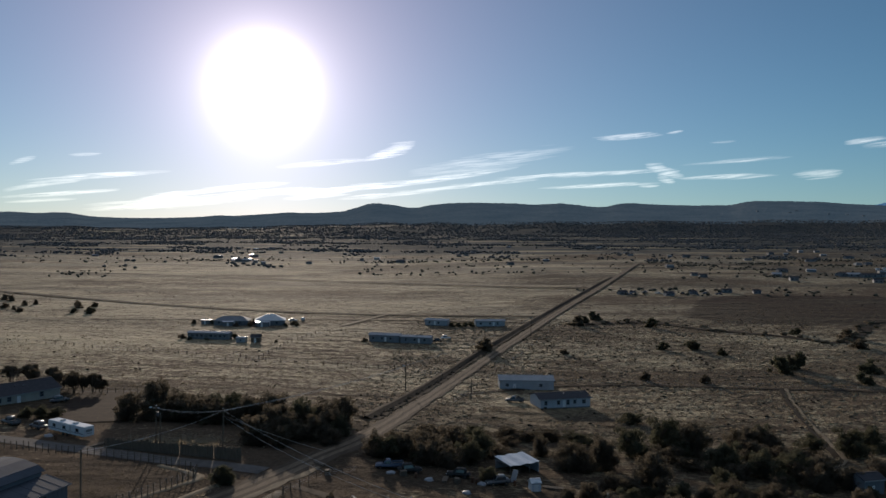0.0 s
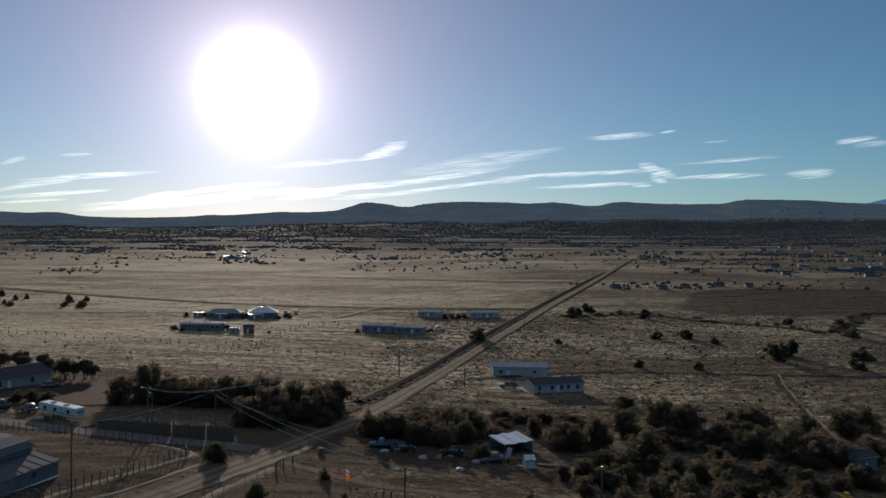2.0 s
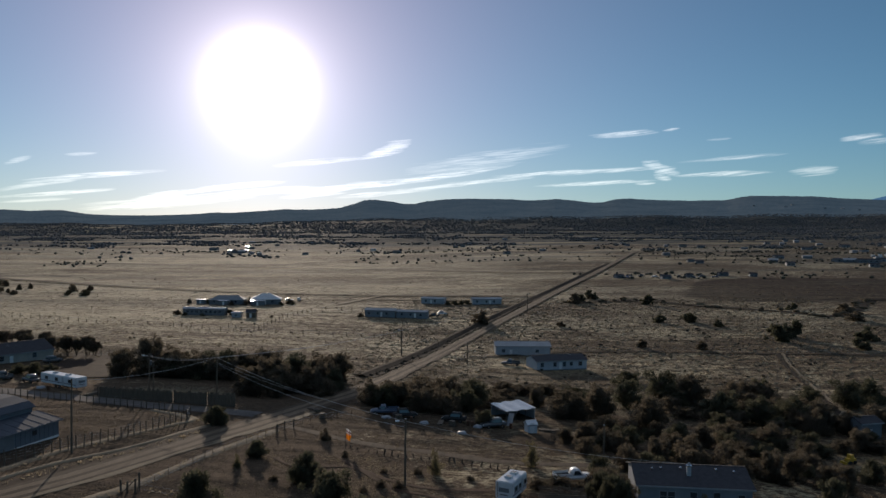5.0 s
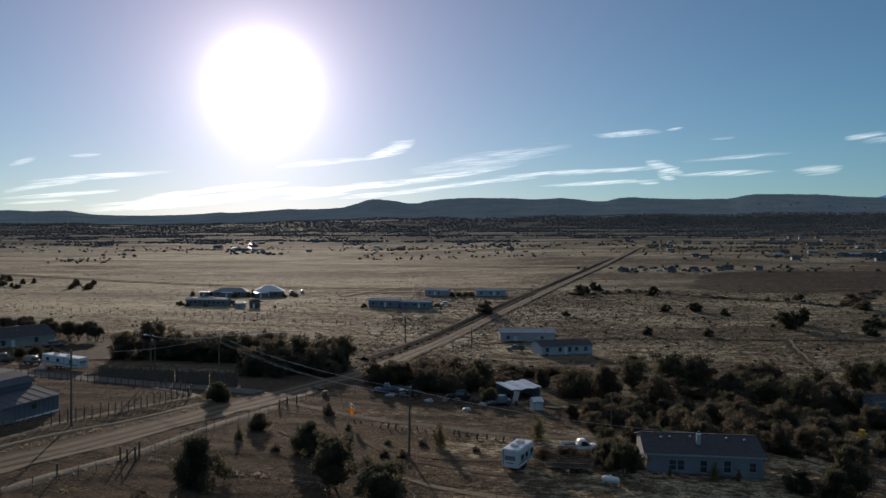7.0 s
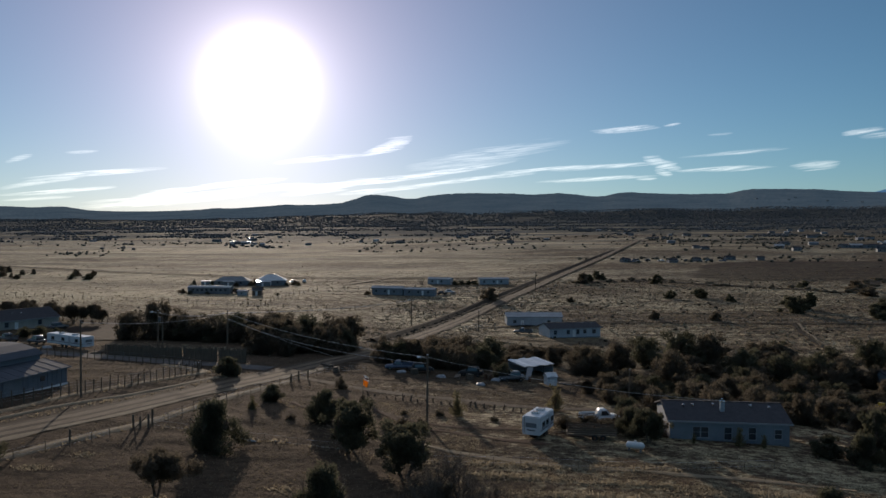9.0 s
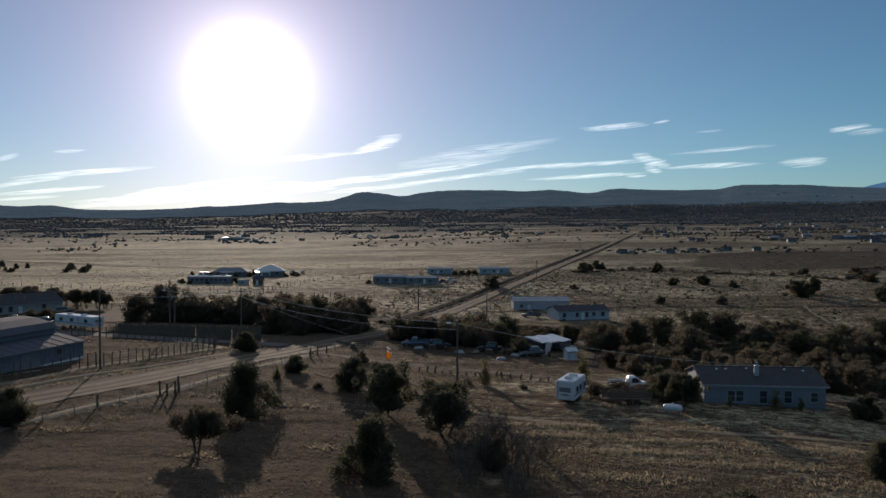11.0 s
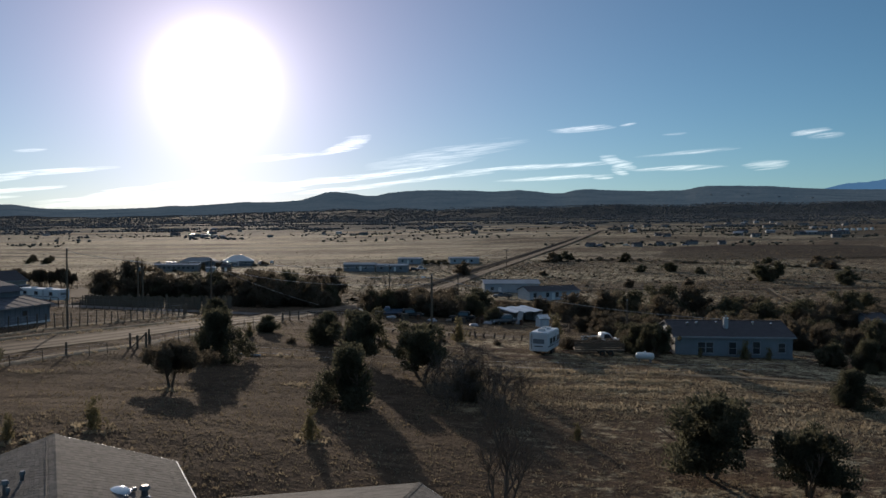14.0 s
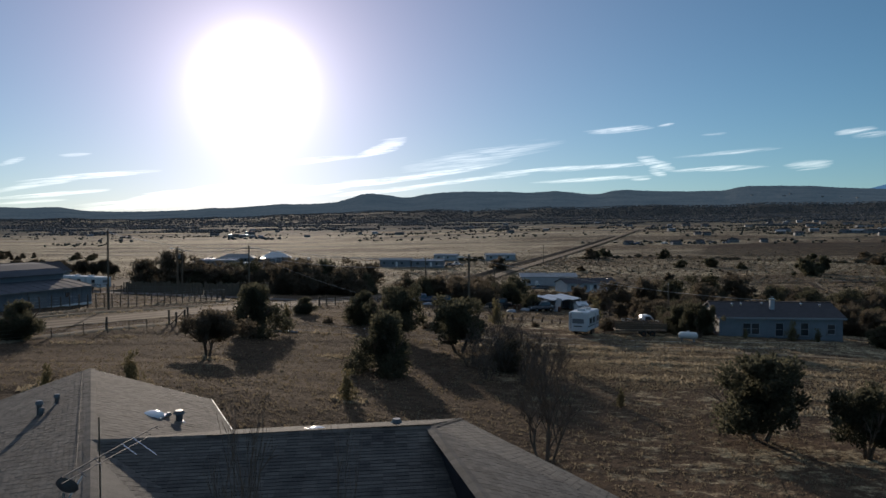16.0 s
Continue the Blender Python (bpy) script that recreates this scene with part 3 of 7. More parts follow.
def add_window(parent, x, z, w, h, y=0.0, bars=1):
    """A window proud of a wall at y that faces -y."""
    bm = bmesh.new()
    for x0, x1, z0, z1 in ((x - 0.07, x, z - 0.07, z + h + 0.07), (x + w, x + w + 0.07, z - 0.07, z + h + 0.07), (x, x + w, z - 0.07, z), (x, x + w, z + h, z + h + 0.07)):
        box(bm, x0, y - 0.07, z0, x1, y + 0.02, z1)
    for k in range(bars):
        zz = z + h * (k + 1) / (bars + 1)
        box(bm, x, y - 0.05, zz - 0.025, x + w, y + 0.01, zz + 0.025)
    win = part("window", bm, FRAME, parent)
    part("pane", boxed(x, y - 0.025, z, x + w, y + 0.01, z + h), GLASS, win)
    part("sill", boxed(x - 0.1, y - 0.11, z - 0.12, x + w + 0.1, y + 0.01, z - 0.072), FRAME, win)


def gabled(name, p0, p1, depth, high, rise, label, category, wall=WHITE, roof=DARK_ROOF, windows=(), doors=(), over=0.35, seams=0, skirt=0.5, vents=(), end_windows=(), group="", thick=0.14, hip=0.0):
    """A house whose front runs from p0 to p1, with the ridge along it. windows: (along, above ground, wide, high)."""
    m, length = facing(p0, p1)
    ob = thing(name, m, label, category, group)
    bm = bmesh.new()
    box(bm, 0, 0, -0.4, length, depth, high)
    for x in (() if hip else (0.0, length - 0.12)):
        v = [bm.verts.new(q) for q in ((x, 0, high), (x, depth, high), (x, depth / 2, high + rise), (x + 0.12, 0, high), (x + 0.12, depth, high), (x + 0.12, depth / 2, high + rise))]
        for f in ((0, 1, 2), (5, 4, 3), (0, 3, 4, 1), (1, 4, 5, 2), (2, 5, 3, 0)):
            bm.faces.new([v[k] for k in f])
    body = part("wall", bm, wall, ob)
    k = over * rise / (depth / 2)
    for y0, y1 in ((-over, depth / 2), (depth / 2, depth + over)):
        za, zb = (high - k, high + rise) if y0 < 0 else (high + rise, high - k)
        ia, ib = (0.0, hip) if y0 < 0 else (hip, 0.0)
        bm = slab(bmesh.new(), [(-over + ia, y0, za + thick), (length + over - ia, y0, za + thick), (length + over - ib, y1, zb + thick), (-over + ib, y1, zb + thick)], thick)
        r = part("roof", bm, roof, ob)
        for s in range(seams):
            x = -over + (length + 2 * over) * (s + 0.5) / seams
            sb = slab(bmesh.new(), [(x - 0.025, y0, za + thick + 0.045), (x + 0.025, y0, za + thick + 0.045), (x + 0.025, y1, zb + thick + 0.045), (x - 0.025, y1, zb + thick + 0.045)], 0.05)
            part("seam", sb, roof, r)
    for xa, xb in ((-over, hip - over), (length + over, length + over - hip)) if hip else ():
        tri = [(xa, -over, high - k + thick), (xb, depth / 2, high + rise + thick), (xa, depth + over, high - k + thick)]
        part("hip_end", slab(bmesh.new(), tri if xa < 0 else tri[::-1], thick), roof, ob)
    part("ridge_cap", boxed(hip - over, depth / 2 - 0.15, high + rise + thick - 0.03, length + over - hip, depth / 2 + 0.15, high + rise + thick + 0.05), roof, ob)
    part("fascia", boxed(-over, -over - 0.04, high - k - 0.06, length + over, -over - 0.005, high - k + thick), FRAME, ob)
    if skirt:
        part("skirting", boxed(-0.03, -0.03, -0.4, length + 0.03, -0.004, skirt), GREY_WALL, ob)
    for x, z, w, h in windows:
        add_window(body, x, z, w, h)
    for x in doors:
        d = part("door", boxed(x, -0.06, skirt, x + 0.92, 0.01, skirt + 2.03), TRIM, body)
        part("door_handle", boxed(x + 0.8, -0.12, skirt + 1.0, x + 0.85, -0.061, skirt + 1.05), STEEL, d)
        part("door_step", boxed(x - 0.2, -1.0, -0.3, x + 1.1, -0.05, skirt - 0.05), WOOD, ob)
    for y, z, w, h in end_windows:
        f = part("window", boxed(length - 0.01, y - 0.06, z - 0.06, length + 0.05, y + w + 0.06, z + h + 0.06), FRAME, body)
        part("pane", boxed(length + 0.04, y, z, length + 0.065, y + w, z + h), GLASS, f)
    for x, y, h in vents:
        zz = high + thick + rise * (1 - abs(y - depth / 2) / (depth / 2))
        v = part("roof_vent", tube(bmesh.new(), (x, y, zz - 0.1), (x, y, zz + h), 0.1, 0.1, 8), STEEL, ob)
        part("vent_cap", tube(bmesh.new(), (x, y, zz + h), (x, y, zz + h + 0.09), 0.17, 0.1, 8), STEEL, v)
    return ob


# ---- plants ----
def crown_mesh(name, seed, wide, high, low, count, size, material, lobes=14, loose=0.06, taper=0.35, lump=1.0):
    """A crown of many small sprays gathered in uneven lobes, with gaps between them."""
    rng = np.random.default_rng(seed)
    h = high - low
    t = rng.uniform(0, 1, lobes) ** 1.15
    t[:3] = (0.25, 0.55, 0.9)
    ang = rng.uniform(0, 2 * np.pi, lobes)
    # a lopsided outline: wider on some sides, pinched on others, with a few lobes that stick out
    side = 1 + 0.22 * np.sin(2 * ang + rng.uniform(0, 6)) + 0.18 * np.sin(3 * ang + 4 * t + rng.uniform(0, 6)) + np.where(rng.uniform(0, 1, lobes) < 0.15, 0.25, 0)
    round_off = np.sqrt(np.clip(1 - ((t - 0.35) / 0.85) ** 2, 0.1, 1))
    reach = wide / 2 * (1 - taper * t) * round_off * side * rng.uniform(0.1, 0.9, lobes)
    centre = np.column_stack([reach * np.cos(ang), reach * np.sin(ang), low + h * (0.10 + 0.76 * t + rng.normal(0, 0.05, lobes))])
    radius = wide / 2 * rng.uniform(0.18, 0.5, lobes) * (1 - 0.45 * t) * lump
    pick = rng.choice(lobes, count, p=radius**2 / (radius**2).sum())
    d = rng.normal(0, 1, (count, 3))
    d /= np.linalg.norm(d, axis=1)[:, None]
    shell = (rng.uniform(0.35, 1.08 + loose, count) + (rng.uniform(0, 1, count) < 0.08) * rng.uniform(0, 0.45, count))[:, None] * radius[pick][:, None]
    at = centre[pick] + d * shell * (1, 1, 1.15)
    at[:, 2] = np.maximum(at[:, 2], low * 0.75 + rng.uniform(0, 0.15, count))
    verts, faces = [], []
    for k in range(count):
        s = size * rng.uniform(0.6, 1.35)
        up = Vector((d[k][0] * 0.8, d[k][1] * 0.8, 0.9 + rng.uniform(-0.5, 0.5))).normalized()
        a = up.orthogonal().normalized()
        a = Matrix.Rotation(rng.uniform(0, 6.28), 3, up) @ a
        c = up.cross(a)
        o, b = Vector(at[k]), len(verts)
        verts += [o - a * s * 0.5, o + up * s * 0.9 - a * s * 0.12, o + a * s * 0.5, o - up * s * 0.55, o - c * s * 0.5, o + up * s * 0.75 + c * s * 0.2, o + c * s * 0.5]
        faces += [(b, b + 1, b + 2, b + 3), (b + 4, b + 5, b + 6, b + 3)]
    me = bpy.data.meshes.new(name)
    me.from_pydata(verts, [], faces)
    me.materials.append(material)
    return me


def limbs(bm, seed, root, way, length, radius, depth, spread=0.6, lift=0.25, sides=5, forks=3):
    """Tapered limbs that fork again and again."""
    rng = random.Random(seed)

    def grow(a, d, ln, r, left):
        b = a + d * ln
        tube(bm, a, b, r, r * 0.62, sides if left > 1 else 3)
        if left == 0:
            return
        for _ in range(forks if left > 1 else forks + 1):
            n = (d + Vector((rng.uniform(-1, 1), rng.uniform(-1, 1), rng.uniform(-0.5, 0.8))) * spread + Vector((0, 0, lift))).normalized()
            grow(a + d * ln * rng.uniform(0.55, 1.0), n, ln * rng.uniform(0.55, 0.8), r * 0.58, left - 1)

    grow(Vector(root), Vector(way).normalized(), length, radius, depth)
    return bm


def juniper_kind(seed, wide, high, low, count, size, material, label, category="tree", stems=3, lobes=14, taper=0.35, lump=1.0):
    ob = thing("juniper", pose(0, 0, -500), label, category)
    bm = bmesh.new()
    rng = random.Random(seed)
    for k in range(stems):
        a = rng.uniform(0, 6.28)
        limbs(bm, seed * 7 + k, (0.12 * math.cos(a), 0.12 * math.sin(a), -0.25), (0.35 * math.cos(a), 0.35 * math.sin(a), 1), high * 0.42, 0.09 + 0.04 * rng.random(), 2, 0.7, 0.15)
    part("trunk", bm, BARK, ob)
    c = new("crown", crown_mesh("crown", seed, wide, high, low, count, size, material, lobes=lobes, taper=taper, lump=lump))
    c.parent = ob
    return ob


def plant(kind, x, y, high, wide, turn, base_high, base_wide, sink=0.05, label="", group=""):
    """A copy of a plant kind at its place, drawn to its height and spread."""
    m = pose(x, y, rest(x, y) - sink, 0, 0, turn) @ Matrix.Diagonal((wide / base_wide, wide / base_wide, high / base_high, 1))
    ob = copy_thing(kind, m)
    return tagged(ob, label, group=group)

# ---- the house below the camera: two shingled wings ----
EAVE, RIDGE = 8.4, 9.9


def near_house():
    floor_z = rest(-12, 25) - 0.2
    ob = thing("ranch_house", pose(0, 0, floor_z), "single-storey house with brown-grey shingled gable and hip roof", "house")
    A, B, J, E, E2 = (-20.1, 33.9), (-10.8, 15.4), (-14.9, 23.4), (-5.8, 25.25), (-3.7, 16.8)
    GAB, INN, FRC, NR, NI, BR, AL, BL = (-15.6, 35.2), (-13.2, 30.35), (-5.05, 32.3), (1.5, 19.6), (-8.0, 18.7), (-6.3, 14.2), (-24.4, 31.7), (-15.0, 13.3)
    RK = (-2.6, 19.8)
    lo = lambda q: Vector((q[0], q[1], EAVE - floor_z))
    hi = lambda q: Vector((q[0], q[1], RIDGE - floor_z))
    planes = [("east far", [lo(INN), lo(GAB), hi(A), hi(J)]), ("east near", [lo(BR), lo(NI), hi(J), hi(B)]),
              ("west", [lo(AL), lo(BL), hi(B), hi(A)]), ("wing near", [lo(NI), lo(RK), hi(E), hi(J)]),
              ("wing far", [lo(FRC), lo(INN), hi(J), hi(E)]), ("end slope", [lo(NR), lo(FRC), hi(E)]), ("end slope near", [hi(E), hi(E2), lo(NR)])]
    for n, (_, poly) in enumerate(planes):
        bm = bmesh.new()
        slab(bm, poly, 0.16)
        roof = part("roof", bm, SHINGLE, ob)
        shingles(roof, poly, n)
    # ridge caps, fascia, gutters
    for a, b in ((A, B), (J, E), (E, E2)):
        for bm in ridge_bar(hi(a), hi(b), 0.16):
            part("ridge_shingle", bm, SHINGLE, ob)
    for a, b in ((E, FRC),):
        for bm in ridge_bar(hi(a), lo(b), 0.13):
            part("ridge_shingle", bm, SHINGLE, ob)
    for a, b in ((GAB, INN), (INN, FRC), (FRC, NR), (NI, RK), (NI, BR), (AL, BL)):
        d = (lo(b) - lo(a)).normalized()
        g = bmesh.new()
        tube(g, lo(a) + Vector((0, 0, -0.08)), lo(b) + Vector((0, 0, -0.08)), 0.085, 0.085, 8)
        part("gutter", g, TRIM, ob, "white gutter")
    for a, b in ((A, GAB), (A, AL), (B, BR), (B, BL), (E2, NR)):
        g = bmesh.new()
        tube(g, hi(a) + Vector((0, 0, -0.06)), lo(b) + Vector((0, 0, -0.06)), 0.075, 0.075, 4)
        part("barge_board", g, TRIM, ob)
    aside = Vector((-0.28, -0.14, -0.02))
    part("cable", hose(bmesh.new(), [hi(A).lerp(hi(B), k / 12) + aside + Vector((0.012 * math.sin(2.3 * k), 0, 0)) for k in range(13)], 0.009), BLACK, ob, "black cable along the ridge")
    # walls under the eaves
    for quad in ([(-19.8, 33.1), (-16.1, 34.6), (-6.3, 14.9), (-10.6, 15.9)], [(-23.6, 31.3), (-19.8, 33.1), (-10.6, 15.9), (-14.6, 13.9)], [(-13.0, 29.6), (-5.4, 31.4), (0.9, 20.0), (-7.6, 19.3)]):
        g = bmesh.new()
        low = [g.verts.new((x, y, -0.5)) for x, y in quad]
        top = [g.verts.new((x, y, EAVE - floor_z - 0.17)) for x, y in quad]
        for k in range(4):
            j = (k + 1) % 4
            g.faces.new((low[k], low[j], top[j], top[k]))
        g.faces.new(top)
        part("wall", g, CREAM, ob)
    # added upright wall; the shade on it is put in as dark shingle
    g = bmesh.new()
    v = [g.verts.new(q) for q in (hi(E) + Vector((0, 0, -0.2)), hi(E2) + Vector((0, 0, -0.2)), Vector((E2[0], E2[1], -0.5)), Vector((E[0], E[1], -0.5)))]
    g.faces.new(v)
    bmesh.ops.solidify(g, geom=list(g.faces), thickness=0.12)
    part("wall", g, DARK_ROOF, ob, "added upright wall, dark to stand for shade")
    on = lambda x, y, z: Vector((x, y, z - floor_z))
    # domed skylights and pipes
    for x, y, z in ((-15.45, 28.9, 9.12), (-9.25, 26.0, 9.37)):
        g = bmesh.new()
        box(g, x - 0.42, y - 0.42, z - floor_z - 0.2, x + 0.42, y + 0.42, z - floor_z + 0.12, 0.03)
        s = part("skylight", g, STEEL, ob, "bright metal-framed domed skylight")
        g = bmesh.new()
        bmesh.ops.create_uvsphere(g, u_segments=14, v_segments=8, radius=0.38)
        bmesh.ops.scale(g, vec=(1, 1, 0.5), verts=g.verts)
        bmesh.ops.translate(g, vec=on(x, y, z + 0.12), verts=g.verts)
        part("dome", g, DOME, s, smooth=True)
        for dx, dy in ((-1, -1), (-1, 1), (1, -1), (1, 1)):
            part("corner_cap", boxed(x + dx * 0.4 - 0.07, y + dy * 0.4 - 0.07, z - floor_z + 0.02, x + dx * 0.4 + 0.07, y + dy * 0.4 + 0.07, z - floor_z + 0.15, 0.02), GALV, s)
    for x, y, z, r, h in ((-14.65, 29.2, 8.95, 0.12, 0.3), (-18.95, 28.15, 9.36, 0.085, 0.42), (-18.75, 27.95, 9.4, 0.055, 0.2), (-18.85, 29.05, 9.55, 0.065, 0.26), (-6.9, 26.5, 9.5, 0.1, 0.2)):
        v = part("roof_vent", tube(bmesh.new(), on(x, y, z - 0.1), on(x, y, z + h), r, r, 10), CAR_GREY, ob)
        part("vent_cap", tube(bmesh.new(), on(x, y, z + h), on(x, y, z + h + 0.12), r * 1.7, r * 1.2, 10), CAR_GREY, v)
        part("flashing", tube(bmesh.new(), on(x, y, z - 0.06), on(x, y, z + 0.05), r * 2.3, r * 1.2, 10), GALV, v)


def ridge_bar(a, b, w):
    d = (b - a).normalized()
    s = Vector((d.y, -d.x, 0)).normalized()
    pieces = []
    n = max(2, int((b - a).length / 0.3))
    for k in range(n):
        bm = bmesh.new()
        p, q = a + (b - a) * (k / n), a + (b - a) * ((k + 1.06) / n)
        up = Vector((0, 0, 0.035))
        v = [bm.verts.new(c) for c in (p - s * w - Vector((0, 0, w * 0.26)) + up, p + up * 1.3, p + s * w - Vector((0, 0, w * 0.26)) + up, q - s * w - Vector((0, 0, w * 0.26)) + up * 0.7, q + up, q + s * w - Vector((0, 0, w * 0.26)) + up * 0.7)]
        bm.faces.new((v[0], v[1], v[4], v[3]))
        bm.faces.new((v[1], v[2], v[5], v[4]))
        bm.faces.new((v[0], v[2], v[1]))
        pieces.append(bm)
    return pieces


SHINGLE_JOBS = []


def shingles(roof, poly, seed):
    SHINGLE_JOBS.append((roof, poly, seed))


def lay_shingles():
    """Courses of shingles with staggered joints; the courses that lie well in view are single pieces."""
    budget = 290
    for roof, poly, seed in SHINGLE_JOBS:
        rng = random.Random(seed)
        o = poly[0]
        u = (poly[1] - poly[0]).normalized()
        nrm = (poly[1] - poly[0]).cross(poly[2] - poly[0]).normalized()
        if nrm.z < 0:
            nrm = -nrm
        v = nrm.cross(u)
        if v.z < 0:
            v = -v
        flat = [((q - o).dot(u), (q - o).dot(v)) for q in poly]
        top = max(q[1] for q in flat)
        verts, faces, course = [], [], 0.16
        single = seed == 0
        row = math.floor(min(q[1] for q in flat) / course)
        while row * course < top - 0.05:
            v0, v1 = row * course, min(row * course + course * 1.12, top)
            mid = v0 + course / 2
            cuts = []
            for k in range(len(flat)):
                (ua, va), (ub, vb) = flat[k], flat[(k + 1) % len(flat)]
                if (va - mid) * (vb - mid) < 0:
                    cuts.append(ua + (ub - ua) * (mid - va) / (vb - va))
            cuts.sort()
            if len(cuts) >= 2:
                x = cuts[0] - (0.165 if row % 2 else 0.0)
                while x < cuts[-1]:
                    a, b = max(x + 0.010, cuts[0]), min(x + 0.325, cuts[-1])
                    if b - a > 0.04:
                        lift, drop = 0.014 + rng.uniform(0, 0.008), rng.uniform(-0.010, 0.010)
                        c = [o + u * a + v * (v0 + drop) + nrm * lift, o + u * b + v * (v0 + drop) + nrm * lift, o + u * b + v * v1 + nrm * 0.006, o + u * a + v * v1 + nrm * 0.006,
                             o + u * a + v * (v0 + drop), o + u * b + v * (v0 + drop)]
                        fs = [(0, 1, 2, 3), (4, 5, 1, 0), (0, 3, 4), (1, 5, 2)]
                        if single and budget > 0 and 1.0 < v0 < 3.4 and b - a > 0.3:
                            budget -= 1
                            me = bpy.data.meshes.new("shingle")
                            me.from_pydata(c, [], fs)
                            me.materials.append(SHINGLE)
                            new("shingle", me).parent = roof
                        else:
                            k = len(verts)
                            verts += c
                            faces += [tuple(i + k for i in f) for f in fs]
                    x += 0.33
            row += 1
        me = bpy.data.meshes.new("shingle_course")
        me.from_pydata(verts, [], faces)
        me.materials.append(SHINGLE)
        ob = new("shingle_course", me)
        ob.parent = roof
        tagged(ob, kind="stuff")


DOME = mat("clear_dome", (0.80, 0.83, 0.86), (0.65, 0.68, 0.72), 2.0, 0.16, spec=1.0)
GALV = mat("galvanised_pipe", (0.50, 0.51, 0.52), (0.30, 0.30, 0.31), 3.0, 0.35, metal=0.8)
near_house()


DULL = mat("dull_aluminium", (0.13, 0.13, 0.135), (0.06, 0.06, 0.062), 3.0, 0.6, metal=0.3)


def tv_antenna():
    x, y, z = -11.75, 18.0, 9.55
    ob = thing("tv_antenna", pose(x, y, z), "grey metal rooftop antenna on a thin mast", "antenna")
    part("mast", tube(bmesh.new(), (-0.14, 0, -0.2), (-0.16, 0, 2.35), 0.019, 0.015, 8), WOOD, ob, "dark mast")
    a, b = Vector((-0.16, -1.4, 1.62)), Vector((0.2, 1.95, 1.70))
    boom = part("boom", tube(bmesh.new(), a, b, 0.014, 0.012, 6), DULL, ob)
    part("boom_brace", tube(bmesh.new(), a + Vector((0, 0, -0.12)), a + (b - a) * 0.86 + Vector((0, 0, -0.14)), 0.010, 0.010, 5), DULL, boom)
    side = Vector((0.65, -0.76, 0.0)).normalized()
    for f, half in ((0.03, 0.3), (0.14, 0.62), (0.3, 0.5), (0.45, 0.25), (0.58, 0.95), (0.7, 1.5), (0.85, 0.3), (0.96, 0.18)):
        c = a + (b - a) * f
        part("element", tube(bmesh.new(), c - side * half * 0.06, c + side * half, 0.014 if half > 0.9 else 0.009, 0.014 if half > 0.9 else 0.009, 5), STEEL if half > 0.9 else DULL, boom)
    dish = thing("satellite_dish", pose(-12.35, 17.2, 10.45), "small dark grey satellite dish on a bent arm beside the ridge", "dish")
    part("arm", tube(bmesh.new(), (0, 0, -1.35), (0.1, 0.1, 0.2), 0.03, 0.03, 8), GALV, dish)
    g = bmesh.new()
    bmesh.ops.create_uvsphere(g, u_segments=18, v_segments=12, radius=0.75)
    bmesh.ops.delete(g, geom=[w for w in g.verts if w.co.z > -0.5], context="VERTS")
    bmesh.ops.translate(g, vec=(0, 0, 0.75), verts=g.verts)
    bmesh.ops.scale(g, vec=(0.4, 0.4, 0.4), verts=g.verts)
    bmesh.ops.rotate(g, cent=(0, 0, 0), matrix=Matrix.Rotation(radians(-60), 3, "X"), verts=g.verts)
    bmesh.ops.translate(g, vec=(0.1, 0.15, 0.25), verts=g.verts)
    part("reflector", g, DULL, dish, smooth=True)
    part("feed_arm", tube(bmesh.new(), (0.1, 0.2, 0.0), (0.12, 0.75, 0.3), 0.018, 0.018, 6), GALV, dish)


tv_antenna()

# ---- homes and sheds of the settlement ----
PALE_GREY = mat("pale_blue_grey_siding", (0.215, 0.235, 0.265), (0.14, 0.155, 0.18), 0.7, 0.6)
RV_WHITE = mat("white_trailer_skin", (0.66, 0.68, 0.70), (0.48, 0.50, 0.53), 0.6, 0.4)
gabled("mobile_home", (22.4, 219.6), (37.4, 224.6), 8.0, 3.0, 1.15, "white double-wide mobile home with dark shingle roof", "house", WHITE, DARK_ROOF,
       windows=((1.2, 1.4, 0.9, 1.1), (5.2, 1.4, 0.9, 1.1), (8.2, 1.3, 0.9, 1.3), (10.4, 1.5, 0.9, 1.0), (13.2, 1.4, 1.1, 1.1)), doors=(7.0,), vents=((8.4, 2.5, 0.3), (11.5, 2.6, 0.25), (14.0, 2.4, 0.3)), end_windows=((2.0, 1.4, 0.9, 1.1),))
BRIGHT = mat("bright_white_roof_metal", (0.55, 0.57, 0.59), (0.40, 0.42, 0.44), 0.6, 0.5)
AGED_TIN = mat("aged_tin_roof", (0.30, 0.315, 0.33), (0.17, 0.18, 0.19), 0.4, 0.5, metal=0.3)
gabled("metal_workshop", (11.3, 247.4), (29.0, 248.3), 7.5, 3.2, 1.0, "long pale metal workshop with ribbed tin roof", "shed", WHITE_METAL, AGED_TIN,
       windows=((2.0, 1.2, 1.0, 0.9), (13.0, 1.2, 1.0, 0.9)), doors=(4.5,), seams=16, skirt=0.0, end_windows=((3.0, 1.0, 1.0, 1.0),))
gabled("mobile_home", (-126, 335), (-107.2, 334.6), 5.0, 3.0, 0.5, "grey-white single-wide mobile home with a row of windows", "house", GREY_WALL, AGED_TIN,
       windows=tuple((1.6 + 2.1 * k, 1.3, 1.2, 1.0) for k in range(8)), doors=(), vents=((9.0, 2.2, 0.5),))
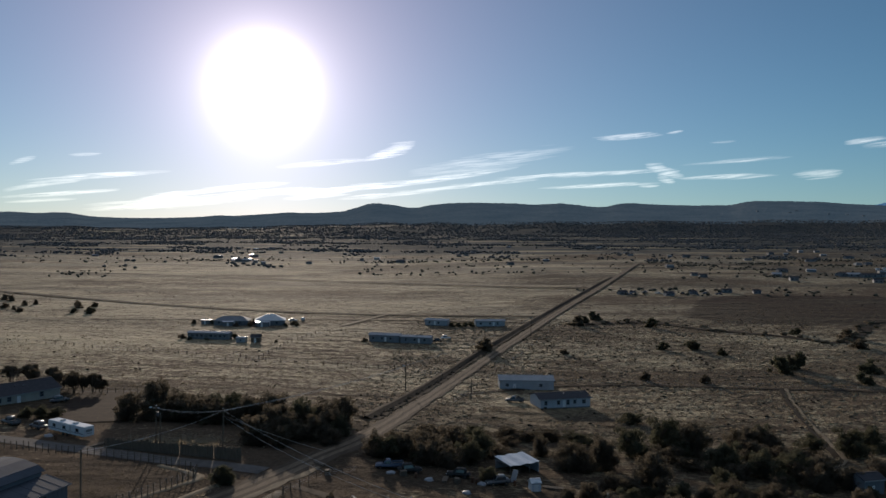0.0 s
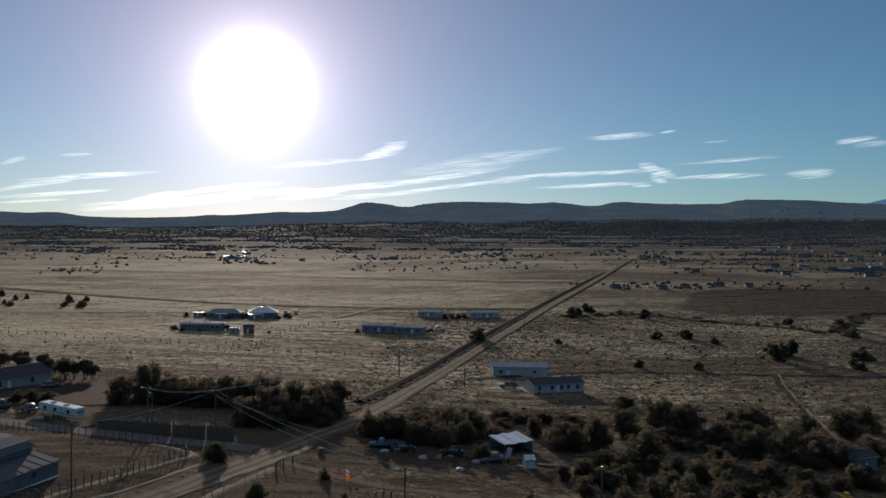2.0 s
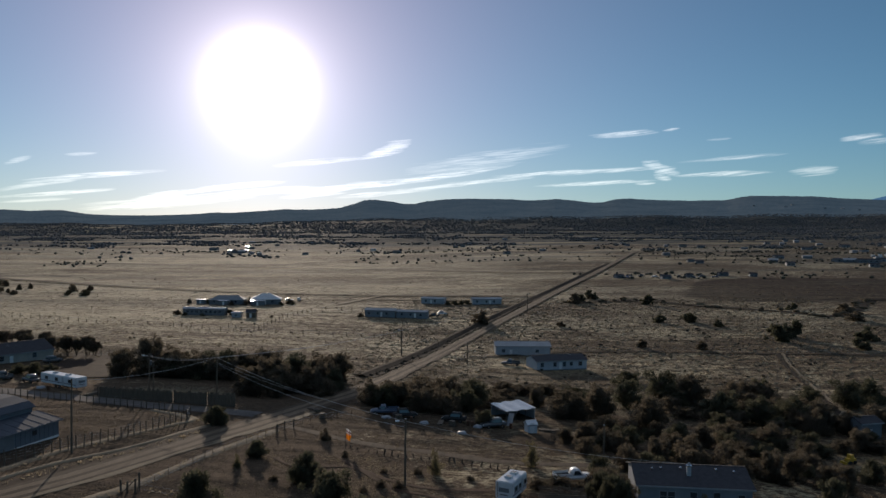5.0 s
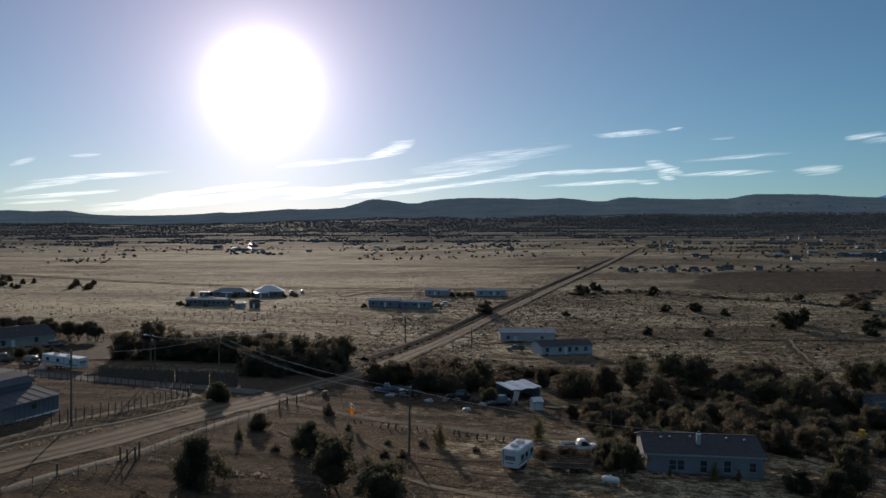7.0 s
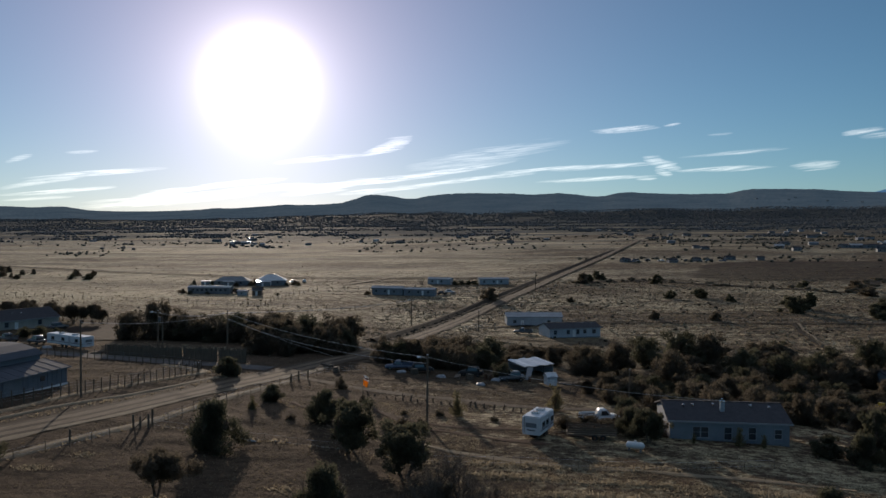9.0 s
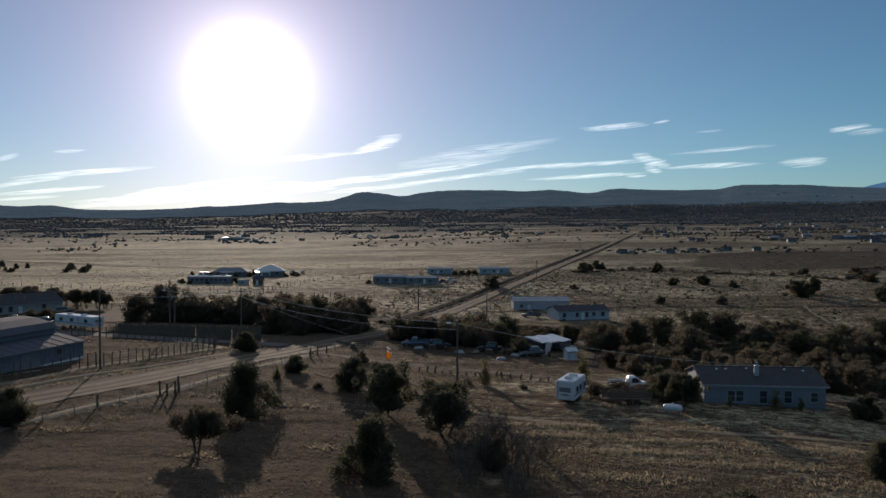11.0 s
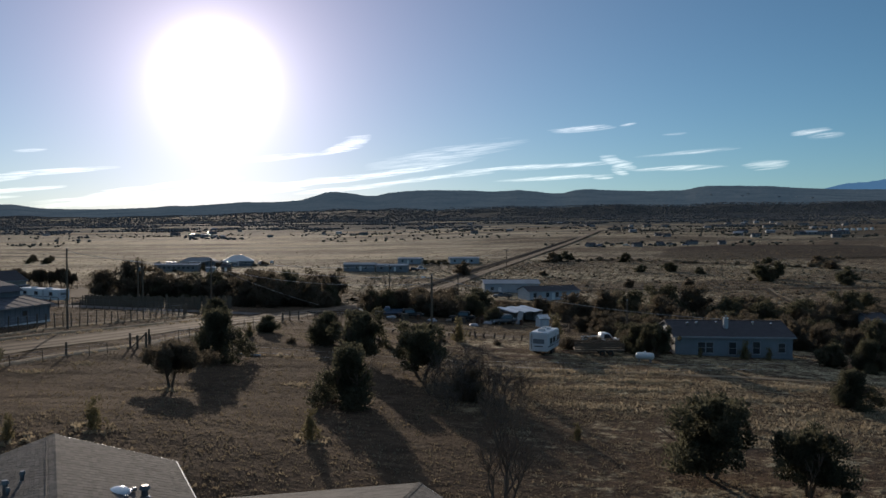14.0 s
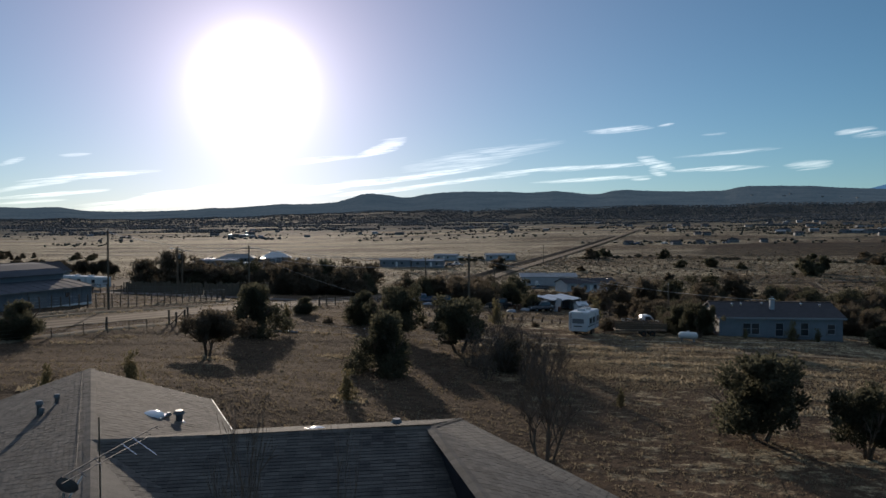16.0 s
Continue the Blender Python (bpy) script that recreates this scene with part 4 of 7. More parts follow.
gabled("storage_shed", (-101.4, 327.2), (-97.4, 327.2), 3.0, 2.0, 0.35, "low dark shed with a worn tin roof", "shed", WHITE_METAL, AGED_TIN, skirt=0.0, windows=((1.5, 0.8, 0.7, 0.6),))
gabled("storage_shed", (-95.0, 327.4), (-91.2, 327.6), 3.4, 2.6, 1.0, "dark brown board shed", "shed", WOOD, DARK_ROOF, skirt=0.0, doors=(1.4,))
gabled("bungalow", (-134, 392), (-116.5, 394), 9.0, 2.7, 1.9, "blue-grey house with a dull hipped metal roof", "house", GREY_WALL, GREY_WALL, hip=4.0, windows=((2, 1.2, 1.2, 1.1), (7, 1.2, 1.2, 1.1), (13, 1.2, 1.2, 1.1)), doors=(10.0,), skirt=0.3)
gabled("bungalow", (-112.5, 393), (-97.5, 396.6), 10.0, 2.9, 2.7, "blue-grey house with a bright white hipped metal roof", "house", GREY_WALL, BRIGHT, hip=6.0, windows=((2.2, 1.2, 1.3, 1.1), (10.5, 1.2, 1.3, 1.1)), doors=(7.0,), skirt=0.3)
gabled("mobile_home", (-44.8, 339.5), (-31.0, 337.6), 5.0, 3.3, 0.7, "pale blue-grey single-wide mobile home with a dark porch", "house", PALE_GREY, AGED_TIN, windows=((1.5, 1.4, 1.0, 1.0), (5.5, 1.4, 1.0, 1.0), (9.5, 1.4, 1.0, 1.0)), doors=(7.2,))
gabled("mobile_home", (-30.4, 337.4), (-16.8, 335.4), 5.0, 3.1, 0.5, "pale blue-grey single-wide mobile home with flat sides", "house", PALE_GREY, AGED_TIN, windows=((2, 1.4, 1.0, 1.0), (6, 1.4, 1.0, 1.0), (10.5, 1.4, 1.0, 1.0)), doors=(8.0,))
gabled("mobile_home", (-24.0, 404), (-12.0, 401), 5.0, 3.1, 0.6, "white mobile home beside a dark hedge", "house", WHITE_METAL, AGED_TIN, windows=((2, 1.4, 1.0, 1.0), (7, 1.4, 1.0, 1.0)), doors=(5.0,))
gabled("mobile_home", (3.2, 399), (18.4, 402), 5.0, 3.2, 0.6, "white mobile home with a tin roof", "house", WHITE_METAL, AGED_TIN, windows=((2, 1.4, 1.0, 1.0), (7, 1.4, 1.0, 1.0), (11, 1.4, 1.0, 1.0)), doors=(9.0,))
gabled("farm_house", (-121.0, 180.8), (-109.6, 200.4), 10.0, 2.8, 2.2, "cream house with a dark blue-grey shingle roof", "house", CREAM, DARK_ROOF,
       windows=((2.5, 1.2, 1.4, 1.2), (6.0, 1.2, 1.0, 1.2), (8.5, 1.2, 1.0, 1.2), (17.0, 1.2, 1.0, 1.2)), doors=(11.0,), skirt=0.25, vents=((5.0, 2.5, 0.4), (12.0, 3.0, 0.3), (14.0, 2.6, 0.3)))
gabled("garden_shed", (14.2, 138.2), (15.9, 138.7), 1.9, 1.7, 0.5, "small white gabled garden shed", "shed", RV_WHITE, RV_WHITE, skirt=0.0, over=0.15, doors=(0.4,))
gabled("tan_shed", (80.0, 150.0), (84.5, 151.5), 4.0, 3.2, 0.8, "grey board shed among junipers", "shed", GREY_WALL, DARK_ROOF, skirt=0.0, doors=(1.5,))
gabled("manufactured_house", (25.6, 97.7), (39.9, 96.7), 9.6, 3.0, 1.35, "pale blue-grey manufactured house with dark roof and a flue", "house", PALE_GREY, DARK_ROOF,
       windows=((2.8, 1.0, 0.85, 1.25), (3.8, 1.0, 0.85, 1.25), (6.6, 0.8, 0.85, 1.5), (9.5, 0.9, 0.85, 1.45), (12.6, 1.1, 0.8, 1.1)), doors=(), skirt=0.45,
       vents=((2.2, 3.0, 0.35), (3.4, 3.3, 0.3), (10.6, 3.4, 0.3), (12.8, 3.2, 0.25), (6.0, 3.6, 0.25)))


def flue():
    x, y = 32.6, 99.6
    z = rest(32.6, 97.5) - 0.2
    ob = thing("metal_chimney", pose(x, y, z), "tall bright metal chimney box on the house roof", "chimney")
    part("chase", boxed(-0.26, -0.25, 2.5, 0.26, 0.25, 4.7, 0.03), WHITE_METAL, ob)
    c = part("chimney_cap", boxed(-0.33, -0.32, 4.7, 0.33, 0.32, 4.8), STEEL, ob)
    part("flue_pipe", tube(bmesh.new(), (0, 0, 4.8), (0, 0, 5.1), 0.12, 0.16, 10), STEEL, c)


flue()


def steel_barn():
    """A tall metal hall with a lean-to along the road side, whose eave runs back from the far corner."""
    z = rest(-61.5, 114) - 0.05
    u, v = Vector((-0.25, -0.968, 0)), Vector((-0.968, 0.25, 0))
    m = Matrix(((u.x, -v.x, 0, -61.5), (u.y, -v.y, 0, 116.2), (0, 0, 1, z), (0, 0, 0, 1)))
    ob = thing("steel_barn", m, "pale blue-grey steel barn hall with a lean-to along the road", "barn")
    # local x runs along the lean-to wall, -y away from the road
    part("wall", boxed(0, -4.8, -0.6, 21, 0, 2.75), BARN, ob, "pale lean-to wall")
    lean = part("roof", slab(bmesh.new(), [(-0.4, 0.45, 2.78), (21.4, 0.45, 2.78), (21.4, -4.6, 3.75), (-0.4, -4.6, 3.75)][::-1], 0.08), BLUE_TIN, ob, "low ribbed lean-to roof")
    for k in range(12):
        x = -0.3 + 1.9 * k
        part("roof_rib", slab(bmesh.new(), [(x, 0.45, 2.815), (x + 0.05, 0.45, 2.815), (x + 0.05, -4.6, 3.785), (x, -4.6, 3.785)][::-1], 0.04), BLUE_TIN, lean)
    part("wall", boxed(0.6, -16.5, -0.6, 27, -4.62, 4.6), BARN, ob, "tall pale hall wall")
    # rounded hall roof in five strips
    arch = [(-4.2, 4.55), (-5.6, 5.35), (-8.4, 5.95), (-10.55, 6.1), (-12.7, 5.95), (-15.5, 5.35), (-16.9, 4.55)]
    for (ya, za), (yb, zb) in zip(arch, arch[1:]):
        part("roof", slab(bmesh.new(), [(0.3, ya, za), (27.3, ya, za), (27.3, yb, zb), (0.3, yb, zb)][::-1], 0.07), BLUE_TIN, ob)
    for x in (0.62, 26.9):
        g = bmesh.new()
        g.faces.new([g.verts.new((x, y, q - 0.1)) for y, q in arch])
        bmesh.ops.solidify(g, geom=list(g.faces), thickness=0.08)
        part("gable", g, BARN, ob)
    for k in range(24):
        part("wall_rib", boxed(0.2 + 0.9 * k, 0.002, 0.0, 0.26 + 0.9 * k, 0.04, 2.7), BARN, ob)
    part("door", boxed(8.6, 0.0, 0.0, 11.8, 0.06, 2.4), GREY_WALL, ob)
    part("window", boxed(4.4, 0.0, 1.4, 5.2, 0.07, 2.1), GLASS, ob)
    part("gutter", boxed(-0.4, 0.46, 2.62, 21.4, 0.58, 2.74), GREY_WALL, ob)
    part("base_board", boxed(-0.02, 0.003, -0.4, 21.02, 0.05, 0.35), TRIM, ob, "white board along the foot of the wall")


BARN = mat("pale_barn_metal", (0.15, 0.172, 0.205), (0.10, 0.115, 0.14), 0.5, 0.5)
BLUE_TIN = mat("blue_grey_tin", (0.075, 0.087, 0.108), (0.045, 0.053, 0.067), 0.5, 0.75, spec=0.12)
steel_barn()


def carport():
    m, length = facing((10.6, 148.7), (16.6, 152.6), 0.8)
    ob = thing("carport", m, "open carport with a sagging white metal roof", "carport")
    roof = part("roof", boxed(0, -0.25, 2.86, length, 5.4, 2.9), GREY_WALL, ob)
    n = 9
    for k in range(n):
        a, b = length * k / n, length * (k + 1) / n
        za, zb = 3.0 + 0.12 * math.sin(k * 1.7), 3.0 + 0.12 * math.sin((k + 1) * 1.7)
        part("roof_sheet", slab(bmesh.new(), [(a, -0.3, za), (b - 0.02, -0.3, zb), (b - 0.02, 5.5, zb + 0.5), (a, 5.5, za + 0.5)], 0.05), RV_WHITE, roof, "sagging white sheet")
    part("side_wall", boxed(length - 0.1, 0.0, -0.4, length, 5.2, 2.9), WHITE_METAL, ob)
    part("back_wall", boxed(0, 5.1, -0.4, length, 5.2, 3.2), GREY_WALL, ob)
    for x in (0.1, length / 3, 2 * length / 3):
        part("post", boxed(x, 0, -0.4, x + 0.1, 0.1, 2.9), WOOD, ob)
    b = thing("metal_sheet", pose(10.9, 143.6, rest(10.9, 143.6), 0, 14, 20), "pale sheet leaning beside the carport", "panel")
    part("sheet", boxed(-0.5, -0.04, -0.1, 0.6, 0.04, 2.4, 0.01), WHITE_METAL, b)


carport()


def trailer(name, p0, p1, wide, high, label, awning=False):
    """A travel trailer whose near side runs from p0 to p1."""
    m, length = facing(p0, p1, 0.05)
    ob = thing(name, m, label, "trailer")
    b = bmesh.new()
    box(b, 0, 0, 0.65, length, wide, high, 0.12)
    body = part("body", b, RV_WHITE, ob)
    part("stripe", boxed(0.15, -0.012, 1.15, length - 0.15, -0.002, 1.32), GREY_WALL, body)
    for f in (0.14, 0.42, 0.78):
        add_window(body, length * f, 1.55, 1.0, 0.62, 0.0, 0)
    d = part("door", boxed(length * 0.6, -0.03, 0.75, length * 0.6 + 0.7, 0.0, 2.55), WHITE, body)
    part("door_handle", boxed(length * 0.6 + 0.55, -0.07, 1.5, length * 0.6 + 0.62, -0.031, 1.58), STEEL, d)
    # both ends
    for x in (-0.02, length - 0.03):
        e = part("end_window", boxed(x, wide * 0.2, 1.6, x + 0.05, wide * 0.8, 2.15), GREY_WALL, body)
        part("decal", boxed(x - 0.012 if x < 0 else x + 0.031, wide * 0.28, 1.2, x - 0.002 if x < 0 else x + 0.045, wide * 0.72, 1.34), CAR_GREY, body, "dark printed bar")
        part("ladder", boxed(x - 0.03, wide * 0.85, 0.9, x - 0.005, wide * 0.88, high - 0.1), STEEL, e)
    for f, w in ((0.25, 0.7), (0.6, 0.9)):
        u = part("roof_unit", boxed(length * f, wide * 0.3, high - 0.02, length * f + w, wide * 0.7, high + 0.28, 0.04), RV_WHITE, ob, "roof air conditioner")
        part("grille", boxed(length * f + 0.05, wide * 0.35, high + 0.281, length * f + w - 0.05, wide * 0.65, high + 0.29), GREY_WALL, u)
    for f in (0.42, 0.53):
        for y in (0.0, wide - 0.22):
            w = part("wheel", tube(bmesh.new(), (length * f, y, 0.36), (length * f, y + 0.22, 0.36), 0.36, 0.36, 16), BLACK, ob)
            part("rim", tube(bmesh.new(), (length * f, y - 0.01, 0.36), (length * f, y + 0.23, 0.36), 0.19, 0.19, 10), STEEL, w)
    part("tow_bar", tube(bmesh.new(), (length, wide / 2, 0.6), (length + 1.1, wide / 2, 0.55), 0.06, 0.05, 6), STEEL, ob)
    for x in (0.5, length - 0.5):
        part("jack", tube(bmesh.new(), (x, 0.4, 0.0), (x, 0.4, 0.66), 0.05, 0.05, 6), STEEL, ob)
    return ob


trailer("park_trailer", (-90.4, 161.0), (-79.2, 155.0), 2.5, 2.75, "long white park trailer with a pale roof by the lane")
trailer("travel_trailer", (9.2, 94.6), (11.33, 99.56), 2.35, 2.95, "white travel trailer parked end-on in the yard")


def tank():
    ob = thing("propane_tank", pose(19.9, 90.8, rest(19.9, 90.8), 0, 0, -22) @ Matrix.Diagonal((0.8, 0.8, 0.8, 1)), "white propane tank lying on feet in the yard", "tank")
    g = bmesh.new()
    bmesh.ops.create_uvsphere(g, u_segments=18, v_segments=12, radius=0.5)
    for w in g.verts:
        w.co.x += math.copysign(0.85, w.co.x) if abs(w.co.x) > 1e-4 else 0
    bmesh.ops.translate(g, vec=(0, 0, 0.85), verts=g.verts)
    part("shell", g, CAR_WHITE, ob, smooth=True)
    part("dome_lid", tube(bmesh.new(), (0, 0, 1.3), (0, 0, 1.5), 0.2, 0.17, 12), CAR_WHITE, ob)
    for x in (-0.8, 0.8):
        part("foot", boxed(x - 0.1, -0.35, -0.05, x + 0.1, 0.35, 0.5), GREY_WALL, ob)


tank()


def vehicle(name, x, y, turn, paint, label, kind="pickup", category="car"):
    """A pickup or car, nose along +x."""
    ob = thing(name, pose(x, y, rest(x, y), 0, 0, turn), label, category)
    L, W = (5.5, 1.9) if kind == "pickup" else (4.6, 1.8)
    b = bmesh.new()
    side = [(-L / 2, 0.45), (-L / 2, 1.0), (-0.3 if kind == "pickup" else -L / 2 + 0.5, 1.02), (0.9, 1.02), (L / 2 - 0.25, 0.92), (L / 2, 0.7), (L / 2, 0.4)]
    vs = [[b.verts.new((p, s * W / 2, q)) for p, q in side] for s in (-1, 1)]
    n = len(side)
    for k in range(n):
        j = (k + 1) % n
        b.faces.new((vs[0][k], vs[0][j], vs[1][j], vs[1][k]))
    b.faces.new(vs[0][::-1])
    b.faces.new(vs[1])
    bmesh.ops.recalc_face_normals(b, faces=b.faces)
    bmesh.ops.bevel(b, geom=list(b.edges), offset=0.05, segments=2, affect="EDGES")
    body = part("body", b, paint, ob, smooth=True)
    if kind == "pickup":
        part("bed", boxed(-L / 2 + 0.12, -W / 2 + 0.14, 1.0, -0.45, W / 2 - 0.14, 1.03), BLACK, ob)
        for s in (-1, 1):
            part("bed_side", boxed(-L / 2 + 0.03, s * (W / 2 - 0.07) - 0.05, 0.95, -0.4, s * (W / 2 - 0.07) + 0.05, 1.3, 0.03), paint, ob)
        part("tailgate", boxed(-L / 2 + 0.02, -W / 2 + 0.1, 0.95, -L / 2 + 0.1, W / 2 - 0.1, 1.29, 0.02), paint, ob)
    c0, c1 = (-0.35, 1.35) if kind == "pickup" else (-1.5, 1.05)
    c = bmesh.new()
    prof = [(c0, 1.0), (c0 + 0.18, 1.78), (c1 - 0.65, 1.8), (c1, 1.0)]
    vs = [[c.verts.new((p, s * (W / 2 - (0.06 if q < 1.1 else 0.2)), q)) for p, q in prof] for s in (-1, 1)]
    for k in range(4):
        j = (k + 1) % 4
        c.faces.new((vs[0][k], vs[0][j], vs[1][j], vs[1][k]))
    c.faces.new(vs[0][::-1])
    c.faces.new(vs[1])
    bmesh.ops.recalc_face_normals(c, faces=c.faces)
    bmesh.ops.bevel(c, geom=list(c.edges), offset=0.05, segments=2, affect="EDGES")
    cab = part("cab", c, paint, ob, smooth=True)
    for s in (-1, 1):
        g = bmesh.new()
        q = [(c0 + 0.2, 1.1), (c0 + 0.3, 1.66), (c1 - 0.75, 1.66), (c1 - 0.35, 1.1)]
        f = [g.verts.new((p, s * (W / 2 - 0.055 - (z - 1.1) * 0.2), z)) for p, z in q] + [g.verts.new((p, s * (W / 2 - 0.03 - (z - 1.1) * 0.2), z)) for p, z in q]
        for k in ((0, 1, 2, 3), (7, 6, 5, 4), (0, 4, 5, 1), (1, 5, 6, 2), (2, 6, 7, 3), (3, 7, 4, 0)):
            g.faces.new([f[i] for i in k])
        part("side_window", g, GLASS, cab)
    part("windscreen", slab(bmesh.new(), [(c1 - 0.02, -W / 2 + 0.2, 1.1), (c1 - 0.02, W / 2 - 0.2, 1.1), (c1 - 0.6, W / 2 - 0.26, 1.78), (c1 - 0.6, -W / 2 + 0.26, 1.78)], 0.02), GLASS, cab)
    for px in (-L / 2 + 0.95, L / 2 - 0.95):
        for s in (-1, 1):
            w = part("wheel", tube(bmesh.new(), (px, s * (W / 2 - 0.22), 0.37), (px, s * (W / 2 + 0.02), 0.37), 0.37, 0.37, 16), BLACK, ob)
            part("rim", tube(bmesh.new(), (px, s * (W / 2 - 0.1), 0.37), (px, s * (W / 2 + 0.03), 0.37), 0.2, 0.2, 10), STEEL, w)
    for s in (-1, 1):
        part("headlight", boxed(L / 2 - 0.06, s * 0.65 - 0.15, 0.62, L / 2 + 0.02, s * 0.65 + 0.15, 0.8, 0.02), DOME, ob)
        part("tail_light", boxed(-L / 2 - 0.02, s * 0.8 - 0.07, 0.7, -L / 2 + 0.03, s * 0.8 + 0.07, 0.95), CAR_RED, ob)
    part("bumper", boxed(L / 2 - 0.05, -W / 2 + 0.05, 0.38, L / 2 + 0.1, W / 2 - 0.05, 0.58, 0.03), STEEL, ob)
    return ob


vehicle("pickup_truck", 18.3, 106.3, 14, CAR_WHITE, "white pickup truck parked behind shrubs")
vehicle("pickup_truck", 15.3, 227.4, 172, CAR_GREY, "grey pickup truck beside the workshop")
vehicle("parked_car", -9.0, 144.6, 15, BLACK, "dark old car under trees by the road", "car")
vehicle("pickup_truck", -13.2, 146.9, 185, BLUE, "blue pickup truck parked under trees")
vehicle("parked_car", 0.5, 144.0, 170, BLACK, "dark old car among stored junk", "car")
vehicle("parked_car", 8.0, 141.0, 200, CAR_GREY, "grey car standing before the carport", "car")
vehicle("parked_car", 38.0, 130.0, 190, BLUE, "blue car among dark junipers", "car")
vehicle("pickup_truck", -102.3, 166.6, 150, CAR_GREY, "grey pickup truck near the lane")
vehicle("parked_car", -94.0, 163.5, 150, CAR_GREY, "grey car beside the park trailer", "car")
vehicle("parked_car", -105.8, 193.2, 60, CAR_GREY, "grey car in the farm yard", "car")
vehicle("parked_car", -10.8, 352.0, 10, CAR_WHITE, "white car beside a mobile home", "car")
vehicle("parked_car", -14.0, 343.0, 20, BLACK, "dark car beside a mobile home", "car")
vehicle("parked_car", -98.0, 416.5, 15, CAR_WHITE, "white car behind a metal-roofed house", "car")
vehicle("parked_car", -93.5, 421.0, 100, CAR_WHITE, "white car standing in the open beside a house", "car")
vehicle("pickup_truck", -141.0, 402.0, 20, CAR_GREY, "grey pickup truck behind a bungalow")
gabled("porch_roof", (-110.5, 387.8), (-104.0, 389.4), 3.2, 2.5, 0.10, "low porch with a shining tin roof", "porch", GREY_WALL, TIN, skirt=0.0, over=0.3, doors=(2.5,))
gabled("porch_roof", (-128.0, 388.6), (-123.0, 389.2), 3.0, 2.5, 0.09, "small porch with a shining tin roof", "porch", GREY_WALL, TIN, skirt=0.0, over=0.3, doors=(2.0,))
gabled("storage_shed", (-142.5, 397.0), (-138.0, 397.2), 4.0, 2.3, 0.11, "small shed with a flat shining tin roof", "shed", GREY_WALL, TIN, skirt=0.0, doors=(1.5,))
for x, y, turn, paint, words in ((113, 587, 20, CAR_GREY, "dull grey car in a crowded lot"), (122.3, 588.9, 0, BLUE, "blue pickup in a crowded lot"), (131.5, 590.3, 160, CAR_GREY, "dull grey car in a crowded lot"), (149, 586.8, 10, CAR_WHITE, "white pickup in a crowded lot"),
                                 (175, 582.7, 200, CAR_GREY, "dull grey car in a crowded lot"), (118.0, 576.0, 15, BLUE, "blue pickup in a crowded lot"), (158.0, 580.0, 5, BLACK, "black car in a crowded lot"), (166.0, 575.0, 170, CAR_GREY, "dull grey car in a crowded lot"), (140.0, 582.0, 30, CAR_WHITE, "white pickup in a crowded lot"), (184.0, 578.0, 0, BLUE, "blue pickup in a crowded lot"), (129.1, 581.3, 80, BLACK, "black car in a crowded lot")):
    vehicle("pickup_truck" if "pickup" in words else "parked_car", x, y, turn, paint, words, "pickup" if "pickup" in words else "car")
for k in range(9):
    # row of white trailers and trucks far off
    gabled("parked_trailer", (430 + 6.6 * k + 2.0 * (k % 3), 838 + 3 * k), (433.4 + 6.6 * k + 2.0 * (k % 3), 838.6 + 3 * k), 2.2, 2.0 + 0.3 * (k % 3), 0.08, "white box trailer standing in a distant row", "trailer", RV_WHITE, RV_WHITE, skirt=0.0, over=0.02, group="distant trailers")

def flatbed():
    """A long low trailer with stake sides, loaded with brush."""
    m, length = facing((12.6, 95.4), (18.6, 95.0), 0.02)
    ob = thing("flatbed_trailer", m, "dark brown stake-sided flatbed trailer heaped with dead branches", "trailer")
    deck = part("deck", boxed(0, 0, 0.62, length, 2.2, 0.76, 0.02), WOOD, ob)
    for k in range(8):
        x = 0.1 + (length - 0.2) * k / 7
        for y in (0.02, 2.12):
            part("stake", boxed(x - 0.04, y, 0.76, x + 0.04, y + 0.06, 1.62), RUST, deck)
    for y in (-0.02, 2.18):
        for z in (0.86, 1.12, 1.38):
            part("side_board", boxed(0.0, y, z, length, y + 0.035, z + 0.2), BARK, ob)
    for x in (length * 0.55, length * 0.72):
        for y in (-0.05, 2.03):
            w = part("wheel", tube(bmesh.new(), (x, y, 0.34), (x, y + 0.22, 0.34), 0.36, 0.36, 14), BLACK, ob)
            part("rim", tube(bmesh.new(), (x, y - 0.01, 0.34), (x, y + 0.23, 0.34), 0.19, 0.19, 10), RUST, w)
    part("drawbar", tube(bmesh.new(), (0, 1.1, 0.6), (-1.5, 1.1, 0.4), 0.06, 0.05, 6), RUST, ob)
    part("jack", tube(bmesh.new(), (-1.2, 1.1, 0.0), (-1.2, 1.1, 0.9), 0.04, 0.04, 6), RUST, ob)
    g, pile = bmesh.new(), random.Random(8)
    for k in range(60):
        x, y, a = pile.uniform(0.8, length - 0.8), pile.uniform(0.4, 1.8), pile.uniform(0, 3.1)
        d = Vector((math.cos(a), 0.5 * math.sin(a), pile.uniform(-0.15, 0.25))) * pile.uniform(0.3, 0.9)
        c = Vector((x, y, pile.uniform(0.85, 1.9 - 0.12 * abs(x - length / 2))))
        c.y = min(max(c.y, 0.3 + abs(d.y)), 1.9 - abs(d.y))
        tube(g, c - d, c + d, 0.05, 0.03, 5)
    part("load", g, BARK, ob, "heap of dead branches")


flatbed()

